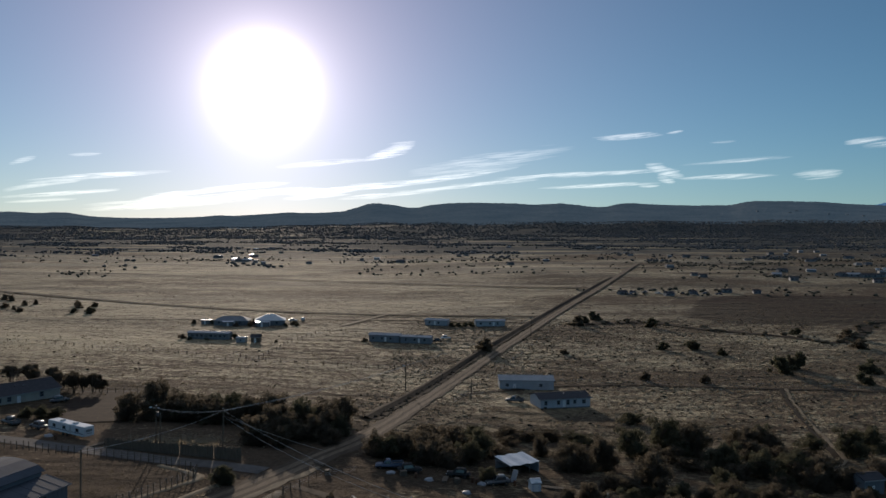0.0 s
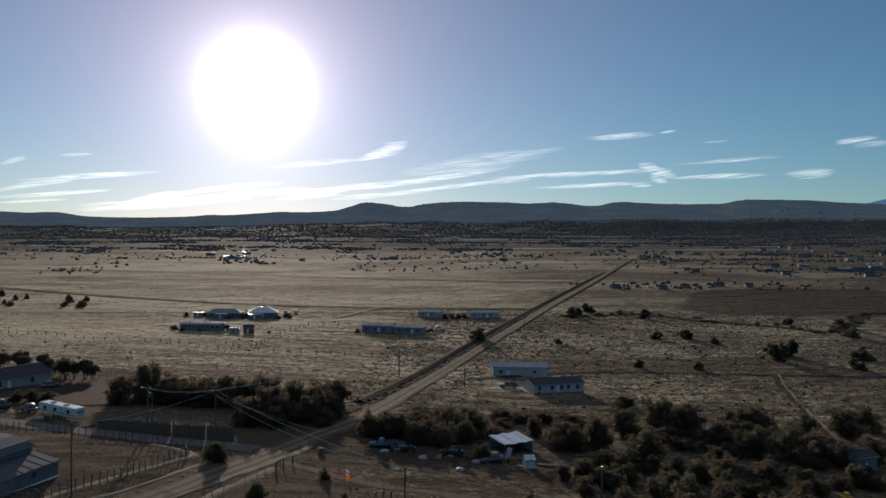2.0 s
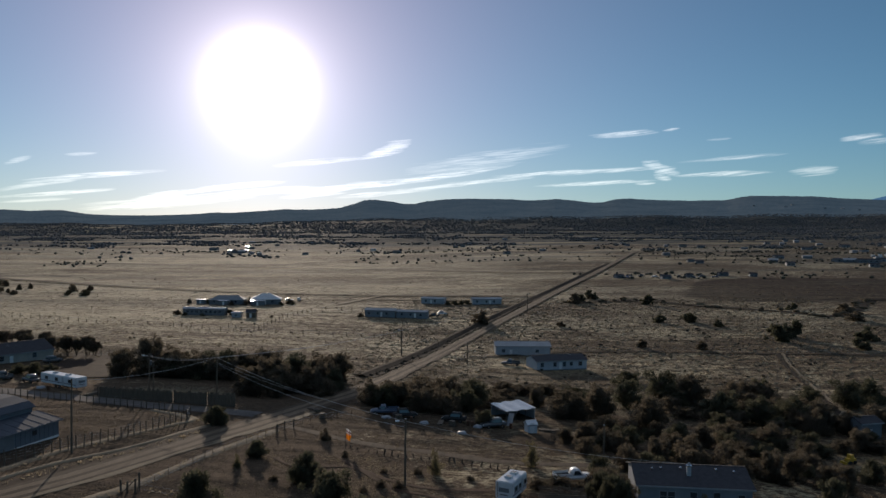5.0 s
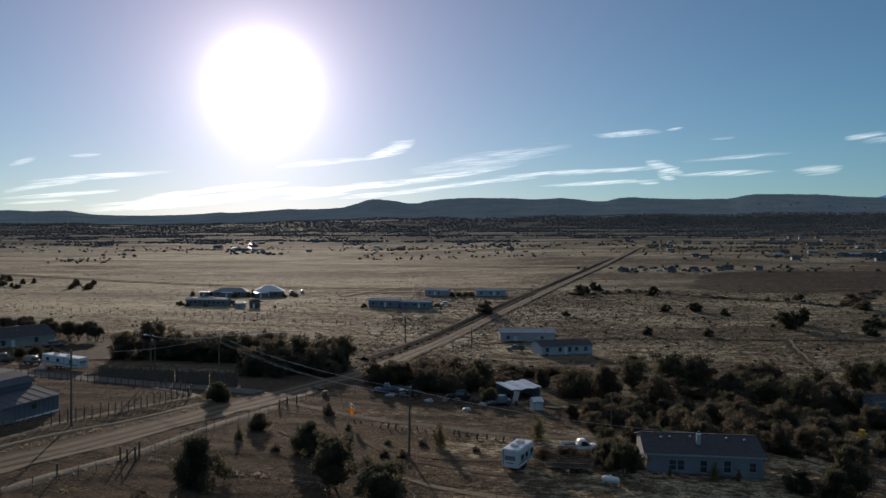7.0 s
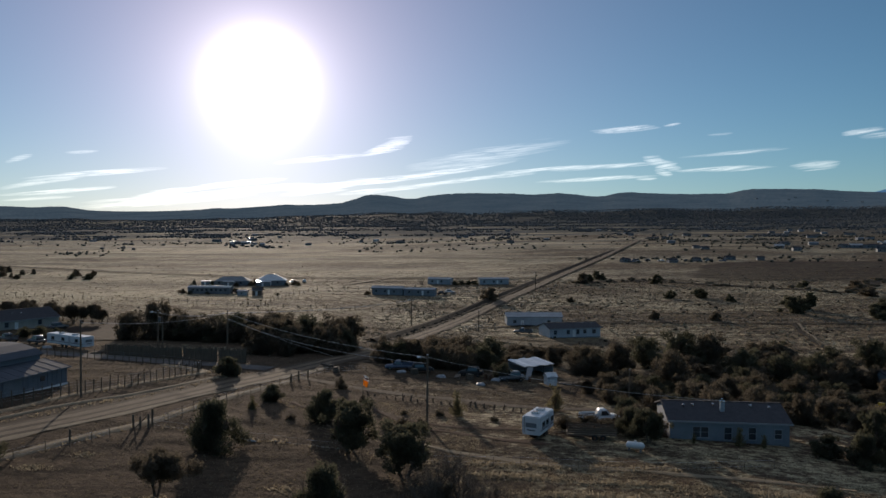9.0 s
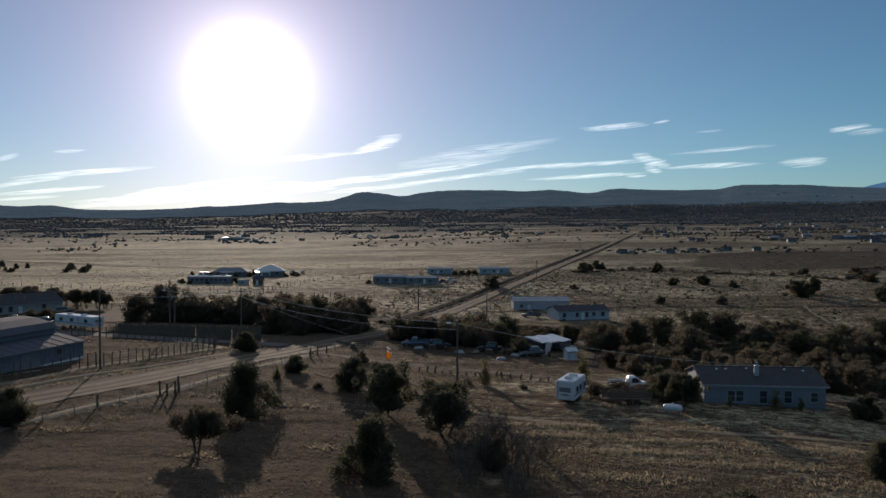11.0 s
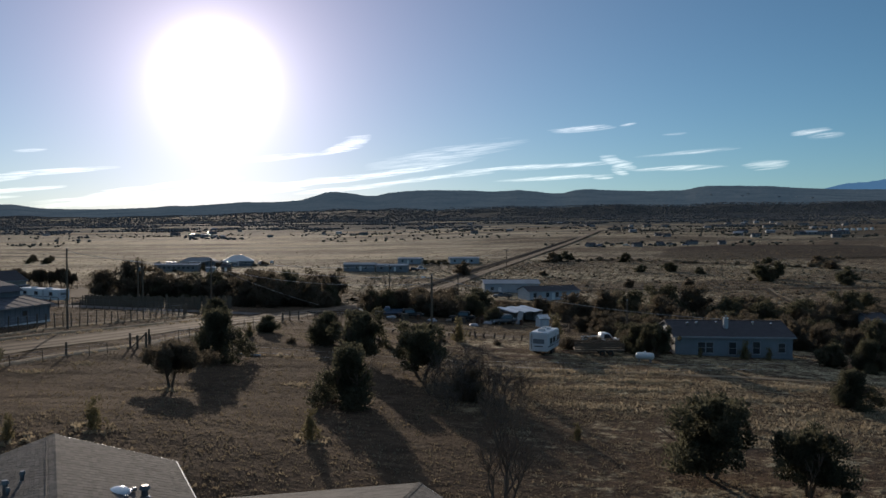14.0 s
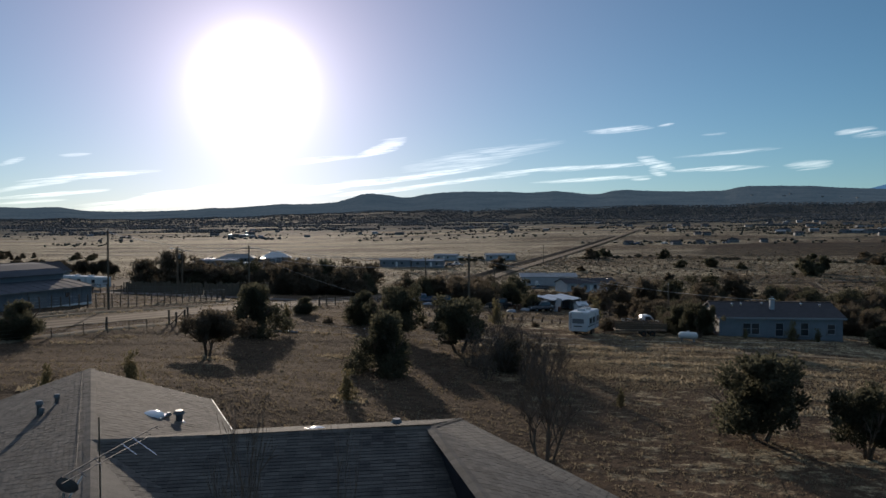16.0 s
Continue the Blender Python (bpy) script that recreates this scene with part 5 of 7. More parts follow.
# ---- junipers and other plants ----
KINDS, MASS = [], []
for s, (mt, low, lobes, taper) in enumerate(((LEAF, 0.15, 30, 0.35), (LEAF, 0.2, 34, 0.42), (LEAF, 1.2, 30, -0.05), (LEAF_BROWN, 1.9, 20, -0.25))):
    KINDS.append(juniper_kind(11 + s, 4.6, 4.4, low, 10500, 0.115, mt, "dark green juniper with a dense uneven crown" if mt is LEAF else "brownish juniper with a ragged crown", lobes=lobes + 14, taper=taper, lump=0.82))
YOUNG = juniper_kind(71, 4.2, 4.4, 0.05, 760, 0.2, PINE, "young open conifer in dry grass", stems=1, lobes=22, taper=0.75)
for s, mt in enumerate((LEAF, LEAF_BROWN, LEAF_BROWN, LEAF_BROWN)):
    MASS.append(juniper_kind(51 + s, 4.8, 4.4, 0.1, 5600, 0.132, mt, "dark juniper in a dense thicket" if mt is LEAF else "brown leafless-looking scrub tree in a dense thicket", lobes=48, taper=0.25, lump=0.8))
SMALL = [juniper_kind(31 + s, 4.9, 4.4, 0.1, 1800, 0.3, LEAF if s else LEAF_BROWN, "dark rounded juniper alone on the grassland", stems=2, lobes=26, taper=0.3, lump=0.9) for s in range(3)]


def bare_kind(seed, high, label):
    ob = thing("bare_tree", pose(0, 0, -500), label, "tree")
    bm = bmesh.new()
    limbs(bm, seed, (0, 0, -0.2), (0.06, 0.03, 1), high * 0.16, 0.04, 6, 0.9, 0.22, 4, 3)
    for k, (dx, dy) in enumerate(((0.5, 0.15), (-0.45, 0.3), (0.1, -0.5))):
        limbs(bm, seed + 7 * k, (dx * 0.1, dy * 0.1, -0.2), (dx, dy, 1), high * 0.13, 0.03, 5, 0.75, 0.3, 4, 3)
    top = max(v.co.z for v in bm.verts)
    reach = max(math.hypot(v.co.x, v.co.y) for v in bm.verts)
    bmesh.ops.scale(bm, vec=(2.1 / reach, 2.1 / reach, high / top), verts=bm.verts)
    part("trunk", bm, TWIG, ob)
    return ob


BARE = bare_kind(5, 5.0, "leafless tree with thin grey-brown twigs")
rng = random.Random(4)
YARD = [(-48.1, 75.3, 4.0, 4.0, 0), (-27.2, 68.1, 3.9, 4.3, 3), (-27.6, 83.6, 5.4, 5.6, 1), (-28.0, 110, 2.5, 3.1, 0), (-18.3, 98.6, 4.4, 4.4, 0),
        (-12.7, 86.0, 5.6, 5.4, 2), (-11.5, 64.4, 4.9, 4.9, 1), (-5.8, 77.8, 5.2, 6.0, 2), (-40.8, 129.5, 3.5, 4.2, 0),
        (12.3, 48.6, 4.9, 6.2, 2), (16.9, 45.6, 3.8, 4.1, 2), (32.6, 69.8, 3.3, 3.9, 1), (48.5, 93.0, 6.2, 4.6, 0),
        (18.1, 43.6, 1.0, 1.4, 0), (45.5, 90.0, 3.6, 4.0, 1),
        (22.4, 94.6, 4.0, 3.8, 2), (21.0, 98.6, 3.6, 3.6, 1), (42.4, 92.4, 3.0, 3.2, 0)]
for x, y, h, w, k in YARD:
    plant(KINDS[k], x, y, h * 1.05, w * (1.2 if y > 52 else 1.05), rng.uniform(0, 360), 4.4, 4.6, group="junipers in the yard")
for x, y, h in ((-0.8, 42.2, 6.6), (-1.8, 71.0, 4.8), (1.5, 66.5, 3.9), (-0.2, 73.5, 4.2), (27.5, 128.5, 3.6), (35.0, 126.0, 4.0), (46.0, 128.0, 3.8), (17.5, 129.0, 3.0), (52.0, 133.0, 4.0), (-3.4, 64.0, 3.2), (0.6, 60.0, 2.8), (-4.5, 69.5, 4.0), (-2.2, 67.5, 4.2), (0.2, 69.0, 3.6), (-0.5, 62.5, 2.8), (3.2, 70.5, 3.0)):
    plant(BARE, x, y, h, h * (0.8 if y < 50 else 1.15), rng.uniform(0, 360), 5.0, 4.0)
for x, y, h in ((-7.4, 11.0, 9.3), (-6.35, 9.5, 9.3)):
    plant(BARE, x, y, h + 0.5, 2.3, 70 * x + 180, 5.0, 4.0, label="tall leafless sapling beside the house")
THICKET = [(-79.0, 176.5, 6.6, 8), (-76.2, 184, 7.2, 8), (-69.2, 181, 6.6, 8), (-63, 181, 6.0, 8), (-57.3, 183, 6.8, 8), (-50.5, 178, 6, 8), (-45.5, 180, 7.2, 8.5),
           (-37.4, 174, 7.2, 8.5), (-32.5, 176, 7.4, 8), (-28.6, 183, 6.2, 7), (-43.5, 160, 6.0, 7), (-37.5, 164, 5.8, 7.5),
           (-32, 167, 5.6, 7), (-41, 169, 6.4, 8)]
for x, y, h, w in THICKET:
    plant(MASS[rng.choice((0, 1, 2, 3))], x, y, h * rng.uniform(1.0, 1.25), w * 1.3, rng.uniform(0, 360), 4.4, 4.6, group="trees of the thicket")
GROVE = [(-17.3, 156, 5.5, 5.8), (-13.3, 158, 5, 7), (-7.9, 166, 5.2, 7.4), (-1.7, 165, 5.6, 8.2), (4.5, 161, 6.2, 8), (11.6, 183, 2.2, 8), (21, 182, 2.4, 9), (27.8, 181, 2.6, 9.5),
         (46, 206, 3.0, 7), (23, 156, 6, 8), (30.3, 158, 6.8, 8.6), (38.8, 171, 7, 9), (48.4, 179, 8.2, 10), (53.6, 174, 8.0, 10), (39, 150, 6.6, 9), (24.3, 134, 5.2, 6.5)]
GROVE += [(30.8, 131.5, 5.8, 7), (41.3, 138, 5.6, 7), (58, 164, 6.4, 9), (63.7, 160, 6.2, 9), (71, 161, 6.2, 9), (75, 157, 6, 9), (91, 179, 7, 9), (99, 185, 6, 8), (74.9, 141, 5.6, 7),
          (20.2, 132, 3.8, 5), (6.1, 142.0, 4.6, 5.5), (-14.6, 154.4, 5, 6.5), (-11.0, 156.4, 5.2, 6.5), (-6.9, 151.8, 4.6, 6.5), (-1.7, 151.4, 4.8, 7), (2.2, 155.0, 5, 7), (74, 189, 5, 7), (60, 128, 5.5, 6), (66, 118, 5.5, 6), (56, 112, 5, 5.5)]
GROVE += [(22.6, 109.6, 4.6, 5.5), (27.6, 114, 5.6, 6.5), (33.2, 119.2, 6.4, 7.5), (39.1, 121.5, 7, 8), (44.2, 119.1, 6.6, 7.5), (48.8, 114.4, 6.4, 7), (53.3, 116.8, 5.6, 7), (58.2, 110.5, 6, 7),
          (64.2, 137.2, 5.6, 7.5), (58.8, 140.7, 6, 8), (51.8, 141, 6.4, 8), (45.3, 136.4, 5.6, 7), (28.4, 127.2, 5, 6), (22.6, 122.9, 4.4, 6), (36.5, 112.5, 6.0, 6.5), (30.0, 110.8, 5.4, 6), (43, 110.5, 6.4, 6)]
for x, y, h in ((-109.3, 206.8, 5.4), (-106.5, 206.6, 4.9), (-103.6, 207.3, 5.6), (-101.2, 206.4, 4.4)):
    plant(KINDS[3], x, y, h, 3.5 + (h - 4.4) * 0.8, 47 * x, 4.4, 4.6, label="brown yard tree with a bare trunk behind the farm yard", group="trees of the farm yard")
for x, y, h, w in ((-136, 220, 5.2, 5.0), (-131, 222, 5.6, 5.4), (-127, 217, 4.8, 4.6), (-122.5, 219, 5.4, 5.2), (-118, 215, 4.6, 4.4), (-114, 214.5, 5.0, 4.8)):
    plant(KINDS[3], x, y, h * 0.95, w * 0.9, 47 * x, 4.4, 4.6, label="brown ragged yard tree behind the farm house", group="trees of the farm yard")
    plant(BARE, x + 2.0, y - 1.5, h, h * 1.1, 31 * x, 5.0, 4.0, label="leafless tree behind the farm house", group="trees of the farm yard")
for x, y, h, w in ((-103.5, 174.6, 2.6, 4.6), (-100.2, 175.4, 2.9, 4.8), (-97.4, 176.6, 2.3, 4.0)):
    plant(MASS[0], x, y, h, w, 53 * x, 4.4, 4.6, label="dark rounded shrub before the farm house", group="shrubs of the farm yard")
for x, y, h, w in GROVE:
    h, w = (h * 0.72, w * 0.78) if y < 145 else (h, w)
    plant(MASS[rng.choice((0, 0, 1, 2, 2, 3))], x, y, h, w, rng.uniform(0, 360), 4.4, 4.6, group="junipers of the grove")
for n in range(75):
    # undergrowth that closes the thicket and the grove
    if n < 30:
        x, y = rng.uniform(-74, -27), 0.0
        y = rng.uniform(156, 180) - 0.10 * (x + 30) * 0.5
        y = max(y, 178.0) if x < -48 else y
        h, w = rng.uniform(2.5, 5.0), rng.uniform(5, 8)
    else:
        x = rng.uniform(-12, 88)
        y = 168 - 0.05 * x + rng.uniform(-16, 22)
        h, w = rng.uniform(2.5, 5.5), rng.uniform(5, 9)
        if 5 < x < 22 and y < 160:
            continue
        if y > 172 and x < 46:
            h = rng.uniform(1.2, 2.6)
    plant(MASS[rng.choice((0, 1, 1, 2, 3))], x, y, h, w, rng.uniform(0, 360), 4.4, 4.6, group="scrub of the thicket" if n < 30 else "scrub of the grove")
under = random.Random(77)
for n in range(46):
    # low junipers that fill the gaps of the grove behind the yard
    x = under.uniform(20, 98)
    y = under.uniform(112, 146) + max(0.0, x - 62) * 0.5
    if x < 27 and y < 116:
        continue
    plant(MASS[under.choice((0, 0, 1, 2))], x, y, under.uniform(1.8, 3.6), under.uniform(4, 7), under.uniform(0, 360), 4.4, 4.8, label="low dark juniper filling the grove", group="scrub of the grove")
FIELD = [(95.1, 404, 5, 6), (96.6, 331, 4, 6.5), (114, 280, 6, 8), (122.5, 288, 7, 8), (147, 282, 5, 8), (84, 331, 3.2, 5), (105, 318, 3, 4.5), (40, 317, 2.2, 3.2), (171, 340, 4, 9),
         (181, 372, 4.5, 9), (161, 383, 3.5, 6), (57.6, 408, 5.5, 8), (70, 434, 5, 8), (7, 322, 5.4, 8.2), (62, 418, 4, 7), (82, 262, 3, 4), (62.8, 266.7, 3.0, 3.4), (135, 262, 4, 6)]
for x, y, h, w in FIELD:
    plant(SMALL[rng.choice((0, 1, 2))], x, y, h, w, rng.uniform(0, 360), 4.4, 4.6, group="junipers on the grassland")

# ---- poles and wires ----
def pole(x, y, high, label, arm=0.0, turn=0.0, lamp=False, drum=False):
    ob = thing("utility_pole", pose(x, y, rest(x, y), 0, 0, turn), label, "pole")
    part("shaft", tube(bmesh.new(), (0, 0, -0.4), (0, 0, high), 0.16, 0.11, 10), WOOD, ob)
    part("cap", tube(bmesh.new(), (0, 0, high), (0, 0, high + 0.08), 0.13, 0.04, 10), STEEL, ob, "bright metal cap")
    if arm:
        a = part("cross_arm", boxed(-arm, -0.06, high - 0.6, arm, 0.06, high - 0.47), WOOD, ob)
        for px in (-arm + 0.1, 0.35, arm - 0.1):
            part("insulator", tube(bmesh.new(), (px, 0, high - 0.47), (px, 0, high - 0.27), 0.05, 0.03, 8), DOME, a)
    if lamp:
        a = part("lamp_arm", tube(bmesh.new(), (0, 0, high - 0.5), (-0.9, -0.2, high - 0.2), 0.035, 0.03, 6), GALV, ob)
        part("lamp_head", boxed(-1.35, -0.35, high - 0.35, -0.8, -0.08, high - 0.15, 0.04), DOME, a)
    if drum:
        part("transformer", tube(bmesh.new(), (0.32, 0, high - 2.2), (0.32, 0, high - 1.3), 0.24, 0.24, 12), CAR_GREY, ob)
        part("bracket", boxed(0.0, -0.05, high - 1.8, 0.3, 0.05, high - 1.7), GALV, ob)
    return ob


pole(-46.8, 147.6, 9.6, "tall wooden utility pole where several wires meet", 0.9, 20)
pole(-54.6, 107.2, 10.9, "tall bare wooden utility pole beside the road fence")
pole(-4.9, 99.6, 9.2, "wooden yard pole with a small lamp", 0.0, 0, lamp=True)
pole(-61.5, 150.0, 9.0, "wooden pole with a transformer and lamp", 0.6, 10, lamp=True, drum=True)
pole(-60.2, 149.0, 7.6, "wooden pole beside the transformer pole")
pole(-18.4, 235.5, 8.4, "wooden utility pole on the grassland", 0.7, 30, lamp=True)
pole(30.0, 372.0, 8.5, "distant wooden utility pole by the road", 0.7, 30)
pole(24.6, 118.0, 6.0, "dark wooden pole behind shrubs")
pole(2.2, 226.0, 6.5, "wooden service pole near the workshop")


def wires():
    top = lambda x, y, h: Vector((x, y, rest(x, y) + h))
    hub, far, yard, trafo, road = top(-46.8, 147.6, 9.2), top(-18.4, 235.5, 8.0), top(-4.9, 99.6, 8.9), top(-61.5, 150.0, 8.5), top(-54.6, 107.2, 10.6)
    spans = [(hub, far, 0.8), (hub + Vector((0.7, 0.3, 0)), far + Vector((0.7, 0, 0)), 0.9), (hub, yard, 1.0), (hub - Vector((0, 0, 1.2)), yard - Vector((0, 0, 0.8)), 1.3),
             (hub, trafo, 0.5), (hub - Vector((0.6, 0.3, 0)), trafo, 0.7), (hub, road, 0.9), (hub - Vector((0, 0, 1.0)), top(-27, 152, 1.2), 0.4), (far, top(30, 372, 8.0), 1.5), (yard, top(32.6, 101.5, 4.4), 0.8)]
    for a, b, sag in spans:
        at = lambda s: a + (b - a) * s - Vector((0, 0, 4 * sag * s * (1 - s)))
        bm = hose(bmesh.new(), [at(k / 14) for k in range(15)], 0.024)
        me = bpy.data.meshes.new("overhead_wire")
        bm.to_mesh(me)
        bm.free()
        me.materials.append(WIRE)
        tagged(new("overhead_wire", me), "thin grey overhead wire hung between poles", "wire", group="overhead wires")


wires()


# ---- fences ----
def fence(points, gap, high, label, material=WOOD, strands=3, thick=0.05, lean=4.0, seed=1, end_posts=()):
    """Posts at even steps along a line, with wire strands between them."""
    rng = random.Random(seed)
    line = [Vector((x, y, 0)) for x, y in points]
    spots = []
    for a, b in zip(line, line[1:]):
        n = max(1, round((b - a).length / gap))
        spots += [a + (b - a) * ((k + rng.uniform(-0.12, 0.12) * (k > 0)) / n) for k in range(n)]
    spots.append(line[-1])
    ob = thing("wire_fence", pose(spots[0].x, spots[0].y, rest(spots[0].x, spots[0].y)), label, "fence")
    o = Vector((spots[0].x, spots[0].y, rest(spots[0].x, spots[0].y)))
    proto = tube(bmesh.new(), (0, 0, -0.35), (0, 0, high), thick, thick * 0.85, 6)
    first = part("post", proto, material, ob)
    tops = []
    for k, s in enumerate(spots):
        post = first if k == 0 else new("post", first.data)
        post.parent = ob
        tall = rng.uniform(0.88, 1.1)
        at = Vector((s.x, s.y, rest(s.x, s.y))) - o
        post.matrix_local = Matrix.Translation(at) @ pose(0, 0, 0, rng.uniform(-lean, lean), rng.uniform(-lean, lean), rng.uniform(0, 360)) @ Matrix.Diagonal((1, 1, tall, 1))
        tops.append(at)
    for w in range(strands):
        bm = bmesh.new()
        z = high * (0.35 + 0.58 * w / max(1, strands - 1))
        hose(bm, [q + Vector((0, 0, z)) for q in tops], 0.008, 3)
        part("wire", bm, GALV, ob)
    return ob


fence([(-62, 96.5), (-57.7, 105.2), (-55.3, 109.8), (-52.1, 115.4), (-49.2, 123), (-46.6, 131)], 1.35, 2.0, "close-set dark post and wire fence along the dirt road", strands=4, thick=0.09, seed=2)
fence([(-46.6, 131), (-47.4, 135), (-58.7, 140), (-70.5, 142.4), (-92, 146)], 1.5, 1.8, "close-set dark post fence along the gravel lane", strands=4, thick=0.09, seed=3)
fence([(-54, 66), (-47.4, 74.7), (-42.7, 82.2), (-40.4, 86.6)], 2.6, 1.2, "weathered post fence at the yard edge", seed=4)
fence([(-37.6, 91.8), (-36, 101), (-33.5, 112), (-29, 125), (-25.5, 136), (-19, 142)], 3.0, 1.25, "post and wire fence between yard and road", seed=5)
fence([(-37.6, 91.8), (-25.8, 88.4), (-15.5, 85.8), (-3.4, 82.4), (6.2, 83.2), (15.3, 82.8), (24, 83.5), (34, 86)], 3.6, 1.05, "low wire fence across the yard", thick=0.03, strands=2, seed=6)
fence([(-201, 316), (-166, 306), (-140, 293), (-117, 291.5), (-89, 276), (-63, 275.5), (-26, 273), (-8, 262)], 5.5, 1.5, "old post and wire fence across the grassland", thick=0.13, strands=2, lean=8, seed=7)
fence([(-91, 291), (-78.4, 276.5), (-78.2, 325), (-74, 363), (-60, 366), (-20, 352)], 6.0, 1.6, "old post fence beside the mobile homes", thick=0.13, strands=2, lean=8, seed=8)
fence([(-3, 219), (1.2, 235), (10.8, 274), (24.5, 323), (47.2, 408.3)], 6.0, 1.4, "post and wire fence along the straight road", thick=0.08, strands=2, seed=9)
fence([(-3, 226), (30, 262), (70, 259), (103, 256), (135, 250)], 7.0, 1.3, "thin wire fence behind the workshop", thick=0.06, strands=2, seed=10)
fence([(-108, 205), (-96, 209), (-83, 206), (-78, 185)], 2.2, 1.5, "dark board-post fence round a paddock", thick=0.09, strands=3, seed=11)


def corner_posts():
    for x, y, h in ((-39.7, 91.1, 2.1), (-38.9, 91.2, 1.8), (-38.0, 91.4, 2.2), (-38.5, 93.7, 2.3), (-43.8, 84.2, 1.8), (-28.9, 125.3, 1.9), (-28.2, 127.5, 2.0), (-27.2, 130.0, 1.8)):
        ob = thing("gate_post", pose(x, y, rest(x, y), 0, 0, x * 40), "thick weathered wooden gate post", "post", "gate posts")
        part("shaft", tube(bmesh.new(), (0, 0, -0.4), (0.04, 0.02, h * 0.82), 0.13, 0.12, 8), WOOD, ob)
    ob = thing("leaning_brace", pose(-38.85, 91.05, rest(-38.85, 91.05), 0, 0, 8), "wooden brace leaning between gate posts", "post")
    part("pole", tube(bmesh.new(), (-0.8, -0.05, -0.1), (0.85, 0.05, 1.6), 0.07, 0.06, 7), WOOD, ob)


corner_posts()
hedge_rng = random.Random(9)


# board wall of an old corral by the lane
def board_wall():
    m, length = facing((-72.0, 149.6), (-42.0, 144.6))
    ob = thing("board_corral", m, "dark weathered board wall of an old corral", "fence")
    n = int(length / 0.24)
    for k in range(n):
        x, h = k * 0.24, hedge_rng.uniform(2.4, 3.0)
        if hedge_rng.random() < 0.012:
            continue
        part("board", boxed(x, -0.02 + hedge_rng.uniform(-0.02, 0.02), -0.4, x + 0.215, 0.03, h), WOOD, ob)
    for z in (0.5, 1.4):
        part("rail", boxed(0, 0.03, z, length, 0.1, z + 0.12), WOOD, ob)


board_wall()


# ---- yard clutter ----
def flag():
    x, y = -15.9, 117.4
    ob = thing("orange_flag", pose(x, y, rest(x, y), 0, 0, -8), "orange and white cloth flag hanging from a thin stick", "flag")
    part("staff", tube(bmesh.new(), (0, 0, -0.3), (0, 0, 3.5), 0.05, 0.025, 6), WOOD, ob)
    for name, z0, z1, mt in (("cloth", 1.7, 2.6, ORANGE), ("white_band", 2.6, 2.85, TRIM), ("red_band", 2.85, 3.05, CAR_RED), ("white_band", 3.05, 3.3, TRIM)):
        bm = bmesh.new()
        grid = [[bm.verts.new((0.03 + 0.85 * u / 8 * (1 - 0.25 * (1 - w / 4)), 0.1 * math.sin(u * 1.1 + w), z0 + (z1 - z0) * w / 4 - 0.45 * (u / 8) ** 1.2)) for u in range(9)] for w in range(5)]
        for w in range(4):
            for u in range(8):
                bm.faces.new((grid[w][u], grid[w][u + 1], grid[w + 1][u + 1], grid[w + 1][u]))
        bmesh.ops.solidify(bm, geom=list(bm.faces), thickness=0.012)
        part(name, bm, mt, ob)


flag()


def stump_row():
    rng = random.Random(12)
    line = smooth_line([(-15.3, 118.3), (-8.4, 115.2), (0.3, 112.9), (10.7, 110.0)], 1.2)
    for k, q in enumerate(line):
        if rng.random() < 0.12:
            continue
        x, y = q[0] + rng.uniform(-0.3, 0.3), q[1] + rng.uniform(-0.4, 0.4)
        ob = thing("driveway_stump", pose(x, y, rest(x, y), rng.uniform(-12, 12), rng.uniform(-12, 12), rng.uniform(0, 360)), "short dark wooden stump lining the driveway", "stump", "stumps along the driveway")
        h = rng.uniform(0.35, 0.8)
        part("trunk", limbs(bmesh.new(), k, (0, 0, -0.2), (0.1, 0, 1), h, rng.uniform(0.13, 0.22), 1, 0.6, 0.1, 7, 2), WOOD, ob)


stump_row()


